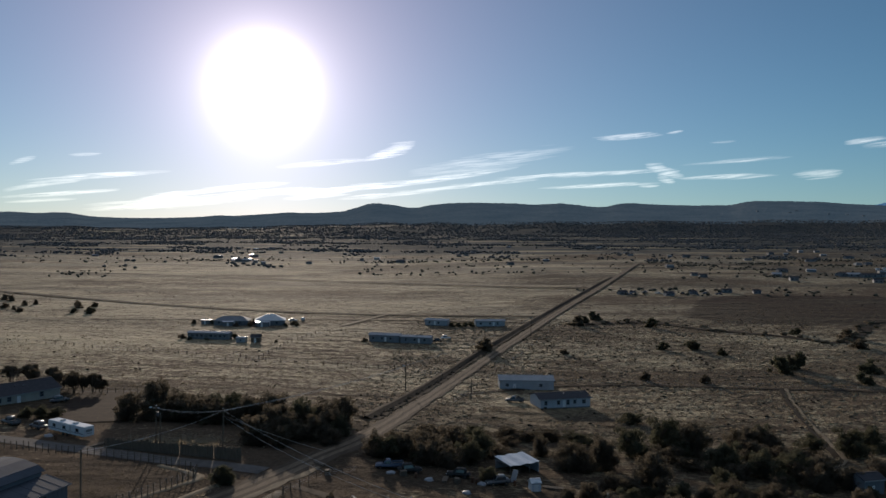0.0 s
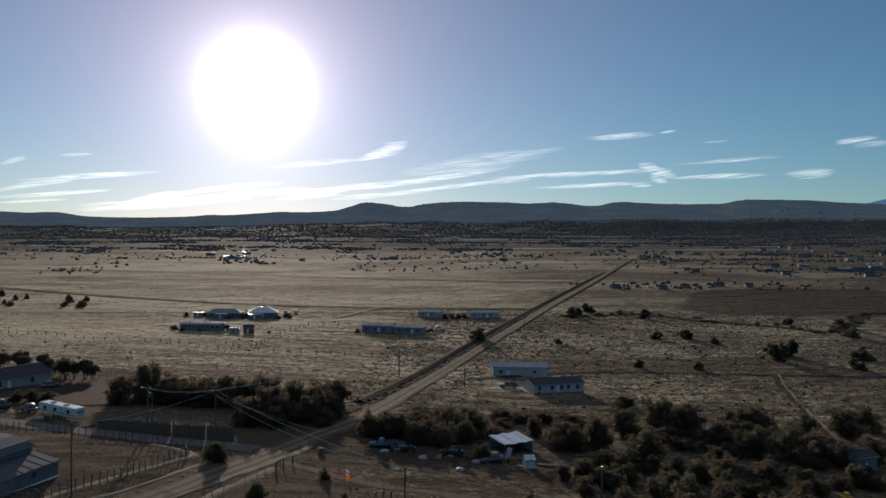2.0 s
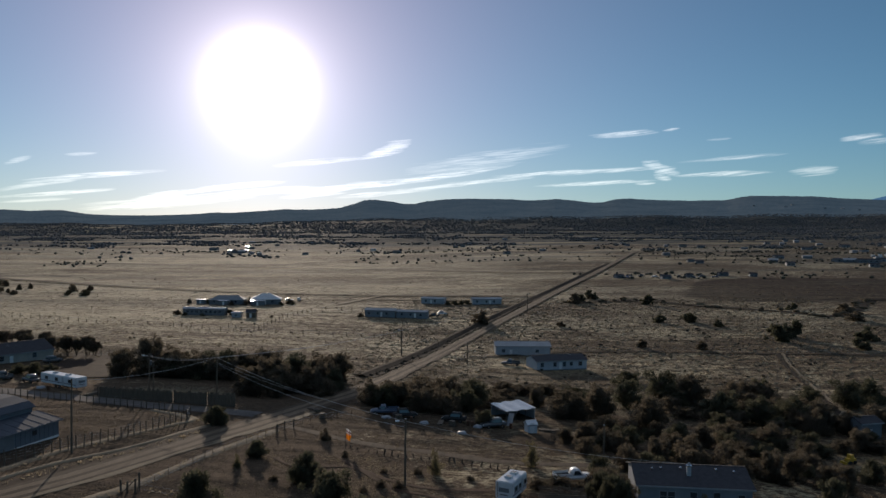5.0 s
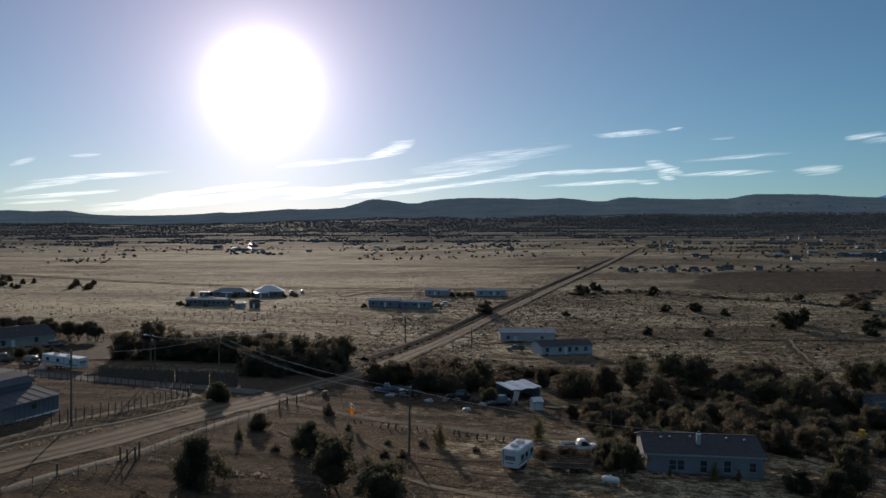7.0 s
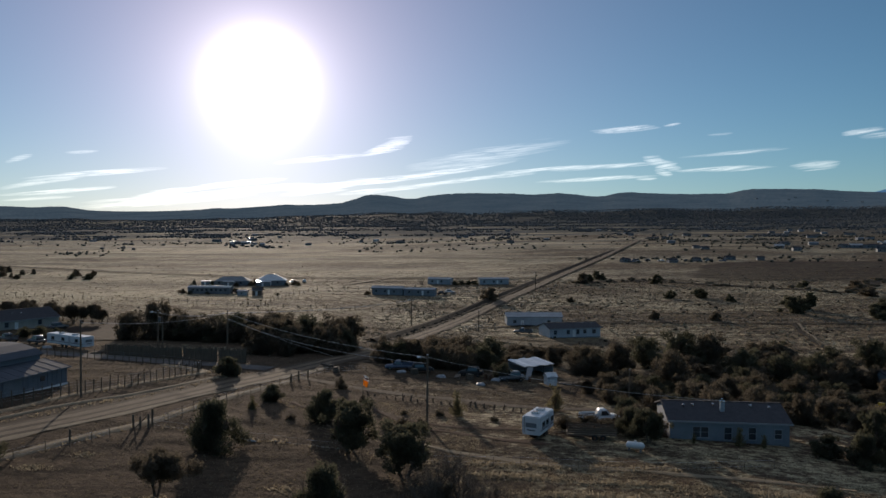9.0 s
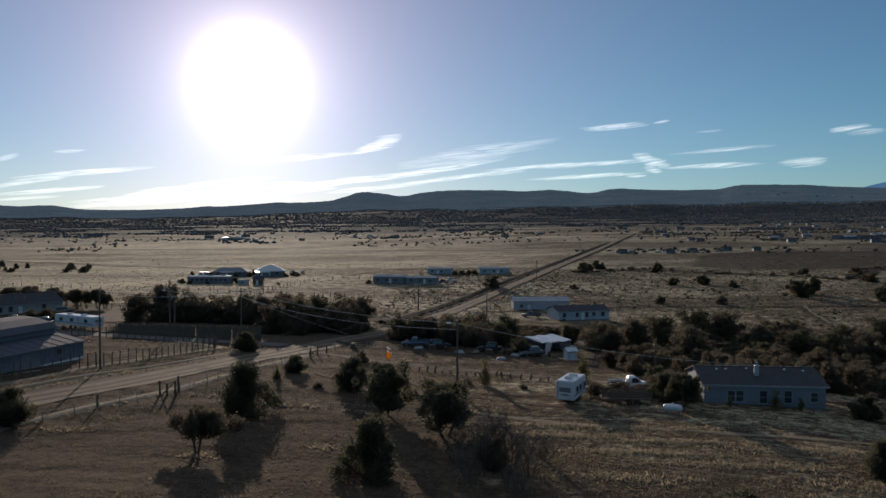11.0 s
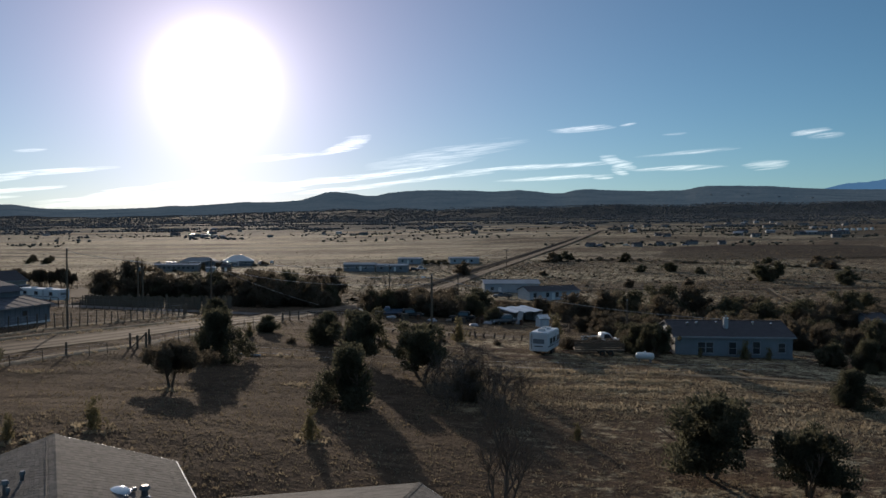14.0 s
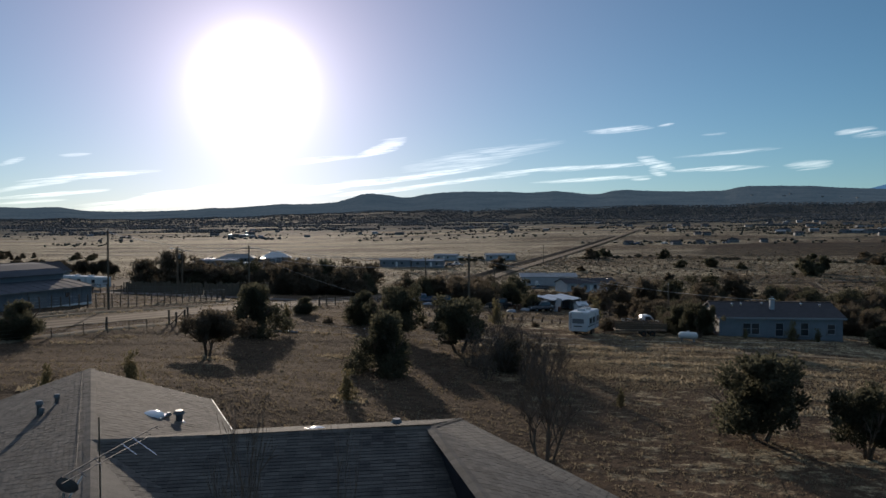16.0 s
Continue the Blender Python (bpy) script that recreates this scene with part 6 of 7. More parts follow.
def junk():
    rng = random.Random(21)
    kinds = [("crate", "old wooden crate among stored junk", WOOD), ("barrel", "rusty steel drum among stored junk", RUST), ("tarp_heap", "pale tarpaulin heap among stored junk", FRAME), ("lumber_stack", "stack of grey timber among stored junk", WOOD)]
    spots = [(-10, 138), (-7.5, 137), (-5, 136.2), (-2, 137), (0.3, 135.6), (3.2, 137), (5, 136), (6.6, 138.4), (9.4, 138.2), (11.2, 137), (-12.5, 139), (18, 141), (20, 138.5), (4.0, 140.5), (2.2, 133.8), (-27, 146), (-24, 139), (-85, 154.5), (-88, 157), (-74, 151)]
    for n, (x, y) in enumerate(spots):
        k, y = n % 4, y + (4.2 if n < 11 else 0.0)
        name, label, mt = kinds[k]
        ob = thing(name, pose(x, y, rest(x, y), 0, 0, rng.uniform(0, 180)), label, name.split("_")[0], "stored junk")
        if k == 0:
            for z in (0, 0.35, 0.7):
                part("slat", boxed(-0.6, -0.45, z, 0.6, 0.45, z + 0.28, 0.02), mt, ob)
        elif k == 1:
            part("drum", tube(bmesh.new(), (0, 0, -0.02), (0, 0, 0.9), 0.29, 0.29, 14), mt, ob)
            part("rim", tube(bmesh.new(), (0, 0, 0.9), (0, 0, 0.93), 0.31, 0.31, 14), mt, ob)
        elif k == 2:
            bm = bmesh.new()
            bmesh.ops.create_icosphere(bm, subdivisions=3, radius=0.9)
            for v in bm.verts:
                v.co = v.co * (1 + 0.3 * noise.noise(v.co * 1.7 + Vector((n, 0, 0))))
                v.co.z = max(v.co.z * 0.55, -0.05)
            part("sheet", bm, mt, ob, smooth=True)
        else:
            for j in range(5):
                part("plank", boxed(-1.6 + rng.uniform(-0.2, 0.2), -0.5 + 0.2 * j, 0.0, 1.6, -0.32 + 0.2 * j, 0.3 + 0.1 * rng.random()), mt, ob)


junk()


def machine():
    ob = thing("yellow_loader", pose(68.4, 130.5, rest(68.4, 130.5), 0, 0, 200) @ Matrix.Diagonal((0.62, 0.62, 0.62, 1)), "small yellow loader parked among junipers", "machine")
    part("body", boxed(-1.4, -0.8, 0.7, 1.2, 0.8, 1.6, 0.08), YELLOW, ob)
    part("cab", boxed(-0.6, -0.7, 1.6, 0.5, 0.7, 2.6, 0.05), YELLOW, ob)
    part("bucket", boxed(1.9, -1.0, 0.2, 2.6, 1.0, 0.9, 0.05), YELLOW, ob)
    for s in (-0.75, 0.75):
        part("lift_arm", tube(bmesh.new(), (0.3, s, 1.5), (2.0, s, 0.7), 0.09, 0.08, 6), YELLOW, ob)
        for x in (-0.9, 0.8):
            part("wheel", tube(bmesh.new(), (x, s * 0.95, 0.5), (x, s * 1.3, 0.5), 0.5, 0.5, 14), BLACK, ob)


machine()
tagged(grid_object("culvert_pipe", *(lambda bm: ([tuple(v.co) for v in bm.verts], [[v.index for v in f.verts] for f in bm.faces]))((lambda b: (b.verts.index_update(), b)[1])(tube(bmesh.new(), (-26.6, 88.3, rest(-26.6, 88.3) + 0.1), (-23.9, 87.6, rest(-23.9, 87.6) + 0.1), 0.11, 0.11, 10))), WHITE_METAL), "white pipe lying at the yard fence", "pipe")


# ---- tracks, berms and ditches ----
def track(name, pts, w, mt, label, lift=0.04, every=3.0, wob=0.4):
    strip(name, pts, w, mt, label, "track", lift=lift, every=every, wobble=wob)


DARK_TRACK = mat("track_soil_and_ditch_shade", (0.065, 0.05, 0.037), (0.028, 0.023, 0.019), 0.2, 0.95, bump=0.05, spec=0.03)
RED_SOIL = mat("reddish_track_soil", (0.115, 0.073, 0.05), (0.055, 0.036, 0.026), 0.4, 0.95, bump=0.04, spec=0.04)
# brown verge earth with the fence's shadow mixed into its tone
SHADED_VERGE = mat("verge_soil_with_fence_shade", (0.092, 0.068, 0.05), (0.045, 0.034, 0.026), 0.5, 0.95, bump=0.05, spec=0.03)
YARD_SOIL = mat("bare_brown_yard", (0.062, 0.044, 0.032), (0.024, 0.018, 0.015), 0.35, 0.95, bump=0.05, spec=0.04)
PALE = mat("pale_worn_grass", (0.25, 0.20, 0.135), (0.13, 0.10, 0.07), 0.25, 0.95, bump=0.05, spec=0.08)
track("field_track", [(-579.4, 688.4), (-378.2, 593.1), (-202, 501.4), (-79.4, 457.8), (41.9, 445.6)], 5.5, DARK_TRACK, "dark earth track crossing the grassland", every=8)
track("field_track", [(-464.9, 839.6), (-221.2, 760.3), (-26.6, 670.9), (31, 642.1), (93.8, 626.6)], 6.0, DARK_TRACK, "dark earth track far across the grassland", every=12)
track("field_track", [(-68, 393), (-49.3, 458.3)], 3.0, PALE, "pale worn track between the homes")
track("field_track", [(-227.3, 415.1), (-147.5, 421.1), (-58.7, 426.8), (29.5, 419.2)], 3.0, PALE, "pale worn track behind the homes", every=6)
track("field_track", [(83.6, 170), (88.2, 175), (92.7, 198), (99.7, 232), (105.7, 254)], 0.9, PALE, "pale worn wheel track up the slope")
track("field_track", [(82, 168), (86.5, 174), (91, 198), (98, 232), (104, 254)], 1.3, DARK_TRACK, "narrow dark track up the slope")
track("field_track", [(-8, 92.5), (-1.6, 87.8), (6.7, 84.6), (15.2, 83.4), (23.7, 82.4), (40, 80)], 1.0, PALE, "pale grassy track across the yard")
track("farm_yard", [(-101, 212), (-98, 200), (-93, 190), (-88, 178), (-86, 172)], 15.0, YARD_SOIL, "bare brown earth yard beside the farm house", every=3, wob=1.6)
track("driveway", [(-25.1, 110.1), (-21.1, 105.6), (-14.1, 107.6), (-8.5, 103.1), (-2.5, 99.6), (6.8, 99.9)], 1.0, RED_SOIL, "narrow reddish wheel track into the yard", wob=0.25)
track("driveway", [(-16.6, 113.2), (-12.2, 106.4), (-6.5, 98.8), (-1.9, 96.6), (2.5, 94.5), (10, 92.5)], 1.0, RED_SOIL, "narrow reddish wheel track across the yard", wob=0.25)
track("driveway", [(-29, 131), (-20, 125), (-12, 121), (0, 118), (10, 115), (24, 116)], 2.4, DIRT, "worn dirt driveway into the yard")
# shade lying in this ditch is painted by the dark soil
strip("ditch", [(129.9, 722.3), (106.1, 653.4), (53.9, 488.5), (19.8, 368), (-0.8, 292), (-16.2, 226), (-23.8, 192)], 5.0, DARK_TRACK, "weedy ditch and bank beside the road, shade painted as dark soil", "ditch", lift=0.04, every=6, wobble=0.6, profile=((-0.5, 0.0), (-0.12, -0.02), (0.08, 0.55), (0.26, 0.65), (0.5, -0.05)))
track("gully", [(56, 409), (78.3, 418.6), (98.7, 421.8), (117.8, 397.5), (133, 388), (154, 370), (169, 356), (200, 395), (223.7, 433.6), (287.5, 450.2)], 5.0, DARK_TRACK, "dark dry gully with scrub", every=4, wob=1.2)
track("ditch", [(-2, 234), (40, 257), (103, 253), (160, 246)], 2.0, DARK_TRACK, "dark ditch line behind the workshop", every=5, wob=0.6)
track("verge", [(-62, 68), (-52.5, 82.5), (-46.5, 93.5), (-42, 103.5), (-37.5, 115), (-31.5, 130), (-26.5, 144)], 1.6, PALE, "pale dry grass verge along the dirt road", wob=0.5)
track("verge", [(-65.4, 76), (-57.4, 87.3), (-51.6, 99.6), (-46.2, 110.0), (-41.6, 122.6), (-38.4, 132)], 2.4, SHADED_VERGE, "bare dark brown earth between bank and road with fence shade painted in", wob=0.5)


BANK = ((-0.5, -0.05), (-0.2, 0.13), (0.05, 0.16), (0.3, 0.07), (0.5, -0.05))
strip("earth_bank", [(-68.2, 77), (-59.8, 88.4), (-53.9, 101.8), (-48, 111.2), (-43, 124.4), (-40.6, 131.7)], 1.6, PALE, "low grassy bank along the road edge", "bank", lift=0.02, every=2.5, profile=BANK, wobble=0.3)
strip("earth_bank", [(-53, 64), (-46.8, 78.4), (-44.3, 84.7), (-40.3, 92.1), (-37.5, 100.6), (-33.8, 114), (-29.5, 127)], 2.2, PALE, "low grassy bank along the yard fence", "bank", lift=0.02, every=2.5, profile=BANK, wobble=0.3)
strip("earth_bank", [(-64, 88), (-59.3, 98), (-56.7, 107.7), (-52, 118), (-47.2, 128.1), (-46, 133), (-56, 138.6)], 1.8, PALE, "pale grassy bank under the post fence", "bank", lift=0.02, every=2.5, profile=BANK, wobble=0.25)


# ---- small plants without number ----
STRAW = mat("pale_straw", (0.40, 0.335, 0.235), (0.25, 0.205, 0.142), 0.3, 0.9, per_piece=0.7, through=0.5, spec=0.0)


def sprays(name, spots, size, spread, material, label, blades=3, seed=1, squat=1.0):
    """Many tufts in one mesh, each of a few leaning blades."""
    rng = np.random.default_rng(seed)
    n = len(spots)
    z = lie(spots[:, 0], spots[:, 1])
    s = size * rng.uniform(0.5, 1.5, n) * rng.choice((0.7, 1.0, 1.5), n, p=(0.5, 0.38, 0.12))
    verts = np.zeros((n, blades, 3, 3))
    for b in range(blades):
        a = rng.uniform(0, 2 * np.pi, n)
        ox, oy = spots[:, 0] + rng.normal(0, spread, n) * s, spots[:, 1] + rng.normal(0, spread, n) * s
        w = s * rng.uniform(0.35, 0.7, n)
        lean = rng.normal(0, 0.35, (n, 2)) * s[:, None]
        for k, (dx, dy, dz) in enumerate(((-np.cos(a) * w, -np.sin(a) * w, -0.02), (np.cos(a) * w, np.sin(a) * w, -0.02), (lean[:, 0], lean[:, 1], s * squat))):
            verts[:, b, k, 0], verts[:, b, k, 1], verts[:, b, k, 2] = ox + dx, oy + dy, z + dz
    v = verts.reshape(-1, 3)
    me = bpy.data.meshes.new(name)
    me.vertices.add(len(v))
    me.vertices.foreach_set("co", v.ravel())
    f = n * blades
    me.loops.add(f * 3)
    me.loops.foreach_set("vertex_index", np.arange(f * 3))
    me.polygons.add(f)
    me.polygons.foreach_set("loop_start", np.arange(f) * 3)
    me.update(calc_edges=True)
    me.materials.append(material)
    return tagged(new(name, me), label, "grass", kind="stuff")


def off_road(p):
    line = np.array(smooth_line(ROAD[5:], 3.0) + smooth_line(LANE, 3.0))
    keep = np.ones(len(p), bool)
    near = p[:, 1] < 320
    for k in np.nonzero(near)[0]:
        keep[k] = ((line - p[k]) ** 2).sum(1).min() > 15
    return p[keep]


def in_view(rng, n, y0, y1, power=1.0, margin=6):
    y = y0 + (y1 - y0) * rng.uniform(0, 1, n) ** power
    return np.column_stack([rng.uniform(-1, 1, n) * (0.68 * y + margin) - 0.02 * y, y])


g = np.random.default_rng(8)
p = off_road(in_view(g, 34000, 34, 125, 1.1))
p = p[(p[:, 0] > -30) | (g.uniform(0, 1, len(p)) < 0.3)]
sprays("grass_tufts", p, 0.085, 0.8, WEEDS, "short dry grass tufts scattered over bare soil", seed=3)
p = off_road(in_view(g, 9000, 40, 140, 1.2))
sprays("low_weeds", p, 0.11, 1.0, SAGE, "low grey-brown weeds on bare soil", seed=4, squat=0.6)
hub = np.column_stack([g.normal(17, 15, 190), g.normal(74, 11, 190)])
patch = np.repeat(hub, 150, axis=0) + g.normal(0, 1, (len(hub) * 150, 2)) * (2.8, 0.9)
patch = patch[patch[:, 0] > -6]
sprays("tall_grass", patch, 0.085, 1.0, WEEDS, "tall pale dry grass in drifts", seed=5, squat=0.9)
mounds = np.vstack([g.normal(0, 1, (110, 2)) * (0.85, 0.5) + q for q in ((-42.4, 74.8), (-39.8, 79.9), (-27.0, 67.0), (-16.8, 72.0), (1.2, 57.4))])
turn = g.uniform(0, 2 * np.pi, (3, 90))
mounds = np.vstack([mounds] + [np.column_stack([cx + g.normal(1.05, 0.12, 90) * np.cos(a), cy + g.normal(1.05, 0.12, 90) * np.sin(a)]) for (cx, cy), a in zip(((-24.5, 47.3), (-12.5, 52.0), (-27.6, 43.9)), turn)])
sprays("pale_tussocks", mounds, 0.14, 0.6, STRAW, "pale tussocks of dry grass in round clumps", seed=25, squat=0.9)
for line, words in (([(-66, 76), (-57.5, 87.5), (-51.6, 101), (-45.8, 110.4), (-41.4, 124), (-39.6, 131.7)], "road edge"), ([(-53, 64), (-46.8, 78.4), (-44.3, 84.7), (-40.3, 92.1), (-37.5, 100.6), (-33.8, 114), (-29.5, 127)], "yard fence"),
                    ([(-64, 88), (-59.3, 98), (-56.7, 107.7), (-52, 118), (-47.2, 128.1), (-46, 133), (-56, 138.6)], "post fence")):
    row = np.array(smooth_line(line, 0.12))
    sprays("bank_grass", row + g.normal(0, 0.5, row.shape), 0.17, 0.7, STRAW, "pale dry grass on the bank along the " + words, seed=len(row), squat=1.0)
edge = np.array(smooth_line([(-37, 92.6), (-25.8, 89.2), (-15.5, 86.6), (-3.4, 83.2), (6.2, 84), (15.3, 83.6), (24, 84.3), (34, 87)], 0.25))
sprays("fence_grass", edge + g.normal(0, 0.45, edge.shape), 0.20, 0.6, STRAW, "pale dry grass along the low fence", seed=26, squat=0.9)
drift = np.vstack([np.column_stack([g.normal(cx, sx, n), g.normal(cy, sy, n) + tilt * (g.normal(0, 1, n))]) for cx, cy, sx, sy, n, tilt in (
    (12, 74.5, 4, 0.35, 900, 0.3), (22, 71.5, 4, 0.4, 900, 0.3), (17, 78.5, 5, 0.35, 900, 0.2), (6, 79.5, 3, 0.4, 600, 0.2), (9, 83.5, 6, 0.6, 1200, 0.2), (10, 67, 3, 0.5, 500, 0.3), (27, 62, 4, 0.9, 1000, 0.4),
    (33, 67, 4, 0.7, 900, 0.3), (22, 57, 3, 0.6, 500, 0.3), (30, 77, 5, 0.5, 900, 0.2), (-57, 159, 5, 3.0, 3500, 0), (-66, 157, 3, 2.0, 1200, 0))])
sprays("grass_drift", drift, 0.12, 1.0, STRAW, "drifts of tall pale grass in the yard", seed=28, squat=1.2)
lot = np.column_stack([g.uniform(-31, 2, 12000), g.uniform(88, 114, 12000)])
lot = lot[(lot[:, 0] > -0.9 * (lot[:, 1] - 88) - 8) & (np.sin(lot[:, 0] * 0.4 + 2 * np.sin(lot[:, 1] * 0.23)) + g.normal(0, 0.5, len(lot)) > -0.3)]
sprays("lot_grass", lot, 0.085, 1.0, STRAW, "short pale grass between the fence and the driveway", seed=27, squat=0.7)
p = off_road(in_view(g, 26000, 120, 330, 1.3))
sprays("sagebrush", p, 0.17, 1.2, SAGE, "low grey sagebrush over the grassland", seed=6, squat=0.5)
clump_spots = off_road(np.column_stack([g.uniform(-30, 190, 6500), g.uniform(178, 440, 6500)]))
clump_spots = clump_spots[(np.abs(clump_spots[:, 0]) < 0.62 * clump_spots[:, 1]) & ((clump_spots[:, 0] < 8) | (clump_spots[:, 0] > 42) | (clump_spots[:, 1] < 205) | (clump_spots[:, 1] > 260))]
p = in_view(g, 16000, 200, 520, 1.2)
p = off_road(p)
sprays("bunch_grass", p, 0.36, 1.0, WEEDS, "pale bunch grass over the grassland", seed=7, squat=0.5)


def clumps(name, spots, wide, high, material, label, seed, category="trees"):
    """Far trees as uneven faceted clumps in one mesh."""
    rng = np.random.default_rng(seed)
    n = len(spots)
    ring = 6
    z = lie(spots[:, 0], spots[:, 1])
    w, h = wide * rng.uniform(0.5, 1.4, n), high * rng.uniform(0.55, 1.4, n)
    verts = np.zeros((n, 2 * ring + 1, 3))
    for lay, (zz, rr) in enumerate(((-0.05, 0.42), (0.45, 0.55))):
        for k in range(ring):
            a = 2 * np.pi * k / ring + rng.uniform(0, 0.6, n)
            r = w * rr * rng.uniform(0.65, 1.2, n)
            verts[:, lay * ring + k] = np.column_stack([spots[:, 0] + r * np.cos(a), spots[:, 1] + r * np.sin(a), z + h * (zz + rng.uniform(-0.08, 0.12, n))])
    verts[:, -1] = np.column_stack([spots[:, 0] + rng.uniform(-0.2, 0.2, n) * w, spots[:, 1], z + h])
    one = []
    for k in range(ring):
        j = (k + 1) % ring
        one += [(k, j, ring + j), (k, ring + j, ring + k), (ring + k, ring + j, 2 * ring)]
    f = (np.array(one)[None] + (np.arange(n) * (2 * ring + 1))[:, None, None]).reshape(-1, 3)
    me = bpy.data.meshes.new(name)
    me.vertices.add(n * (2 * ring + 1))
    me.vertices.foreach_set("co", verts.ravel())
    me.loops.add(len(f) * 3)
    me.loops.foreach_set("vertex_index", f.ravel())
    me.polygons.add(len(f))
    me.polygons.foreach_set("loop_start", np.arange(len(f)) * 3)
    me.update(calc_edges=True)
    me.materials.append(material)
    return tagged(new(name, me), label, category, kind="stuff")


PLAIN_LEAF = mat("plain_juniper", (0.115, 0.108, 0.086), (0.055, 0.053, 0.044), 0.05, 0.95, per_piece=0.9, spec=0.05)
# blue-grey haze of distance mixed into the juniper colour
FAR_LEAF = mat("hazed_juniper_woods", (0.118, 0.121, 0.122), (0.062, 0.066, 0.070), 0.02, 0.95, per_piece=0.9, spec=0.1)


# tone set dark to stand for ditch shade; field scrub shares it
DARK_WEEDS = mat("ditch_shade_and_scrub", (0.07, 0.058, 0.043), (0.03, 0.026, 0.02), 0.3, 0.95, per_piece=0.8, spec=0.0)


def woods():
    rng = np.random.default_rng(14)
    y = 900 + 2000 * rng.uniform(0, 1, 52000) ** 0.9
    a = rng.uniform(-0.70, 0.68, len(y))
    x = a * y
    belt = np.sin(y * 0.017 + 3 * np.sin(a * 5)) + 0.9 * np.sin(y * 0.041 + a * 23) + 0.8 * np.sin(a * 37 + y * 0.006) + 0.6 * np.sin(a * 90 - y * 0.013)
    dense = step(900, 1500, y) * 1.9 - 2.2 + 1.9 * step(1750, 2400, y) + 0.4 * step(0.1, 0.3, a)
    keep = belt + dense + rng.normal(0, 0.5, len(y)) > 0.35
    lane = (np.abs(x - 193 - (y - 926) * 0.29) > 6) | (y > 1200)
    p = np.column_stack([x, y])[keep & lane]
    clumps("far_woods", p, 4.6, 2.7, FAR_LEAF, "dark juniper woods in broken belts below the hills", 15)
    # loose trees on the plain, thicker round the settlement to the east
    q = np.column_stack([rng.uniform(-130, 260, 90), rng.uniform(790, 960, 90)])
    q = np.vstack([q, np.column_stack([rng.normal(-430, 32, 26), rng.normal(830, 30, 26)]), np.column_stack([rng.uniform(190, 560, 120), rng.uniform(600, 1080, 120)]),
                   np.column_stack([rng.uniform(-700, 200, 130), rng.uniform(1000, 1180, 130)]), np.column_stack([rng.uniform(80, 300, 50), rng.uniform(570, 620, 50)])])
    for cx, cy, rx, n in ((254, 893, 17, 40), (337, 932, 20, 46), (290, 741, 13, 26), (376, 769, 20, 18), (226, 949, 18, 30), (420, 900, 30, 40), (300, 840, 24, 26), (470, 1000, 40, 60), (360, 1040, 40, 60), (395, 700, 22, 22), (-360, 1085, 40, 40), (-80, 1030, 50, 50), (60, 1040, 40, 50)):
        q = np.vstack([q, np.column_stack([rng.normal(cx, rx, n), rng.normal(cy, 10, n)])])
    q = q[np.abs(q[:, 0] - 0.302 * q[:, 1] + 86) > 9]
    clumps("scattered_trees", q, 3.0, 1.9, PLAIN_LEAF, "loose small junipers dotted over the plain", 16)
    bush = np.array(smooth_line([(58.9, 410), (98.7, 421.8), (133, 389), (154, 371), (169, 356), (200, 395), (223.7, 433.6)], 5.0))
    bush = bush + rng.normal(0, 2.5, bush.shape)
    ditch = np.array(smooth_line([(106.1, 653.4), (53.9, 488.5), (19.8, 368), (-0.8, 292), (-16.2, 226), (-23.8, 192)], 1.1))
    clumps("ditch_weeds", ditch + rng.normal(0, 1.1, ditch.shape), 1.5, 0.4, DARK_WEEDS, "weeds filling the roadside ditch, darkened for its shade", 18, "weeds")
    spot = np.vstack([in_view(rng, 300, 190, 620, 1.1), np.column_stack([rng.uniform(20, 190, 240), rng.uniform(200, 420, 240)])])
    clumps("field_scrub", off_road(spot), 1.0, 0.42, DARK_WEEDS, "small dark bushes dotted over the grassland", 21, "scrub")
    clumps("sage_clumps", clump_spots, 1.2, 0.2, STRAW, "rounded grey-brown sagebrush spread over the meadow", 22, "scrub")
    clumps("gully_scrub", bush, 3.6, 1.6, SAGE, "low scrub along the gully and ditch", 17, "scrub")


woods()
LONE = [(-322.2, 519.1, 6, 8), (-294.8, 489.6, 5, 6), (-292.1, 498.1, 5, 6), (-251.7, 477.2, 6, 8), (-227, 444.3, 5, 8), (-244.9, 485.2, 5, 6), (-272.4, 447.5, 4, 6), (-295.4, 469.6, 5, 7), (-238.8, 447.2, 4.5, 6), (-331.9, 527.4, 6, 8), (-284.3, 460.8, 4, 5),
        (-262, 495, 5, 7), (-236, 460, 4, 6)]
LONE += [(-141, 402, 4, 6), (-147, 399, 3.5, 5), (-137, 398.5, 3, 4.5), (-115.2, 402, 4.5, 5), (-93.5, 400, 3.5, 5), (-90, 393, 2.5, 3.5), (-84.5, 330, 1.6, 2.4), (-124, 332, 2.2, 3.6), (-116, 331.6, 1.8, 3.2), (-129, 336, 3.0, 5), (-105.5, 338, 3.4, 5), (-118, 345, 4.5, 6), (-112, 346, 4.0, 6), (-46.5, 338, 2.6, 4), (-39, 346, 4.2, 6), (-28, 344, 4.0, 6), (-121, 388, 3.0, 5), (-114.5, 391, 3.4, 4.5), (-96, 391, 2.6, 4)]
for x, y, h, w in LONE:
    plant(SMALL[rng.choice((0, 0, 1))], x, y, h * 0.7, w * 0.68, rng.uniform(0, 360), 4.4, 4.6, group="junipers on the grassland")
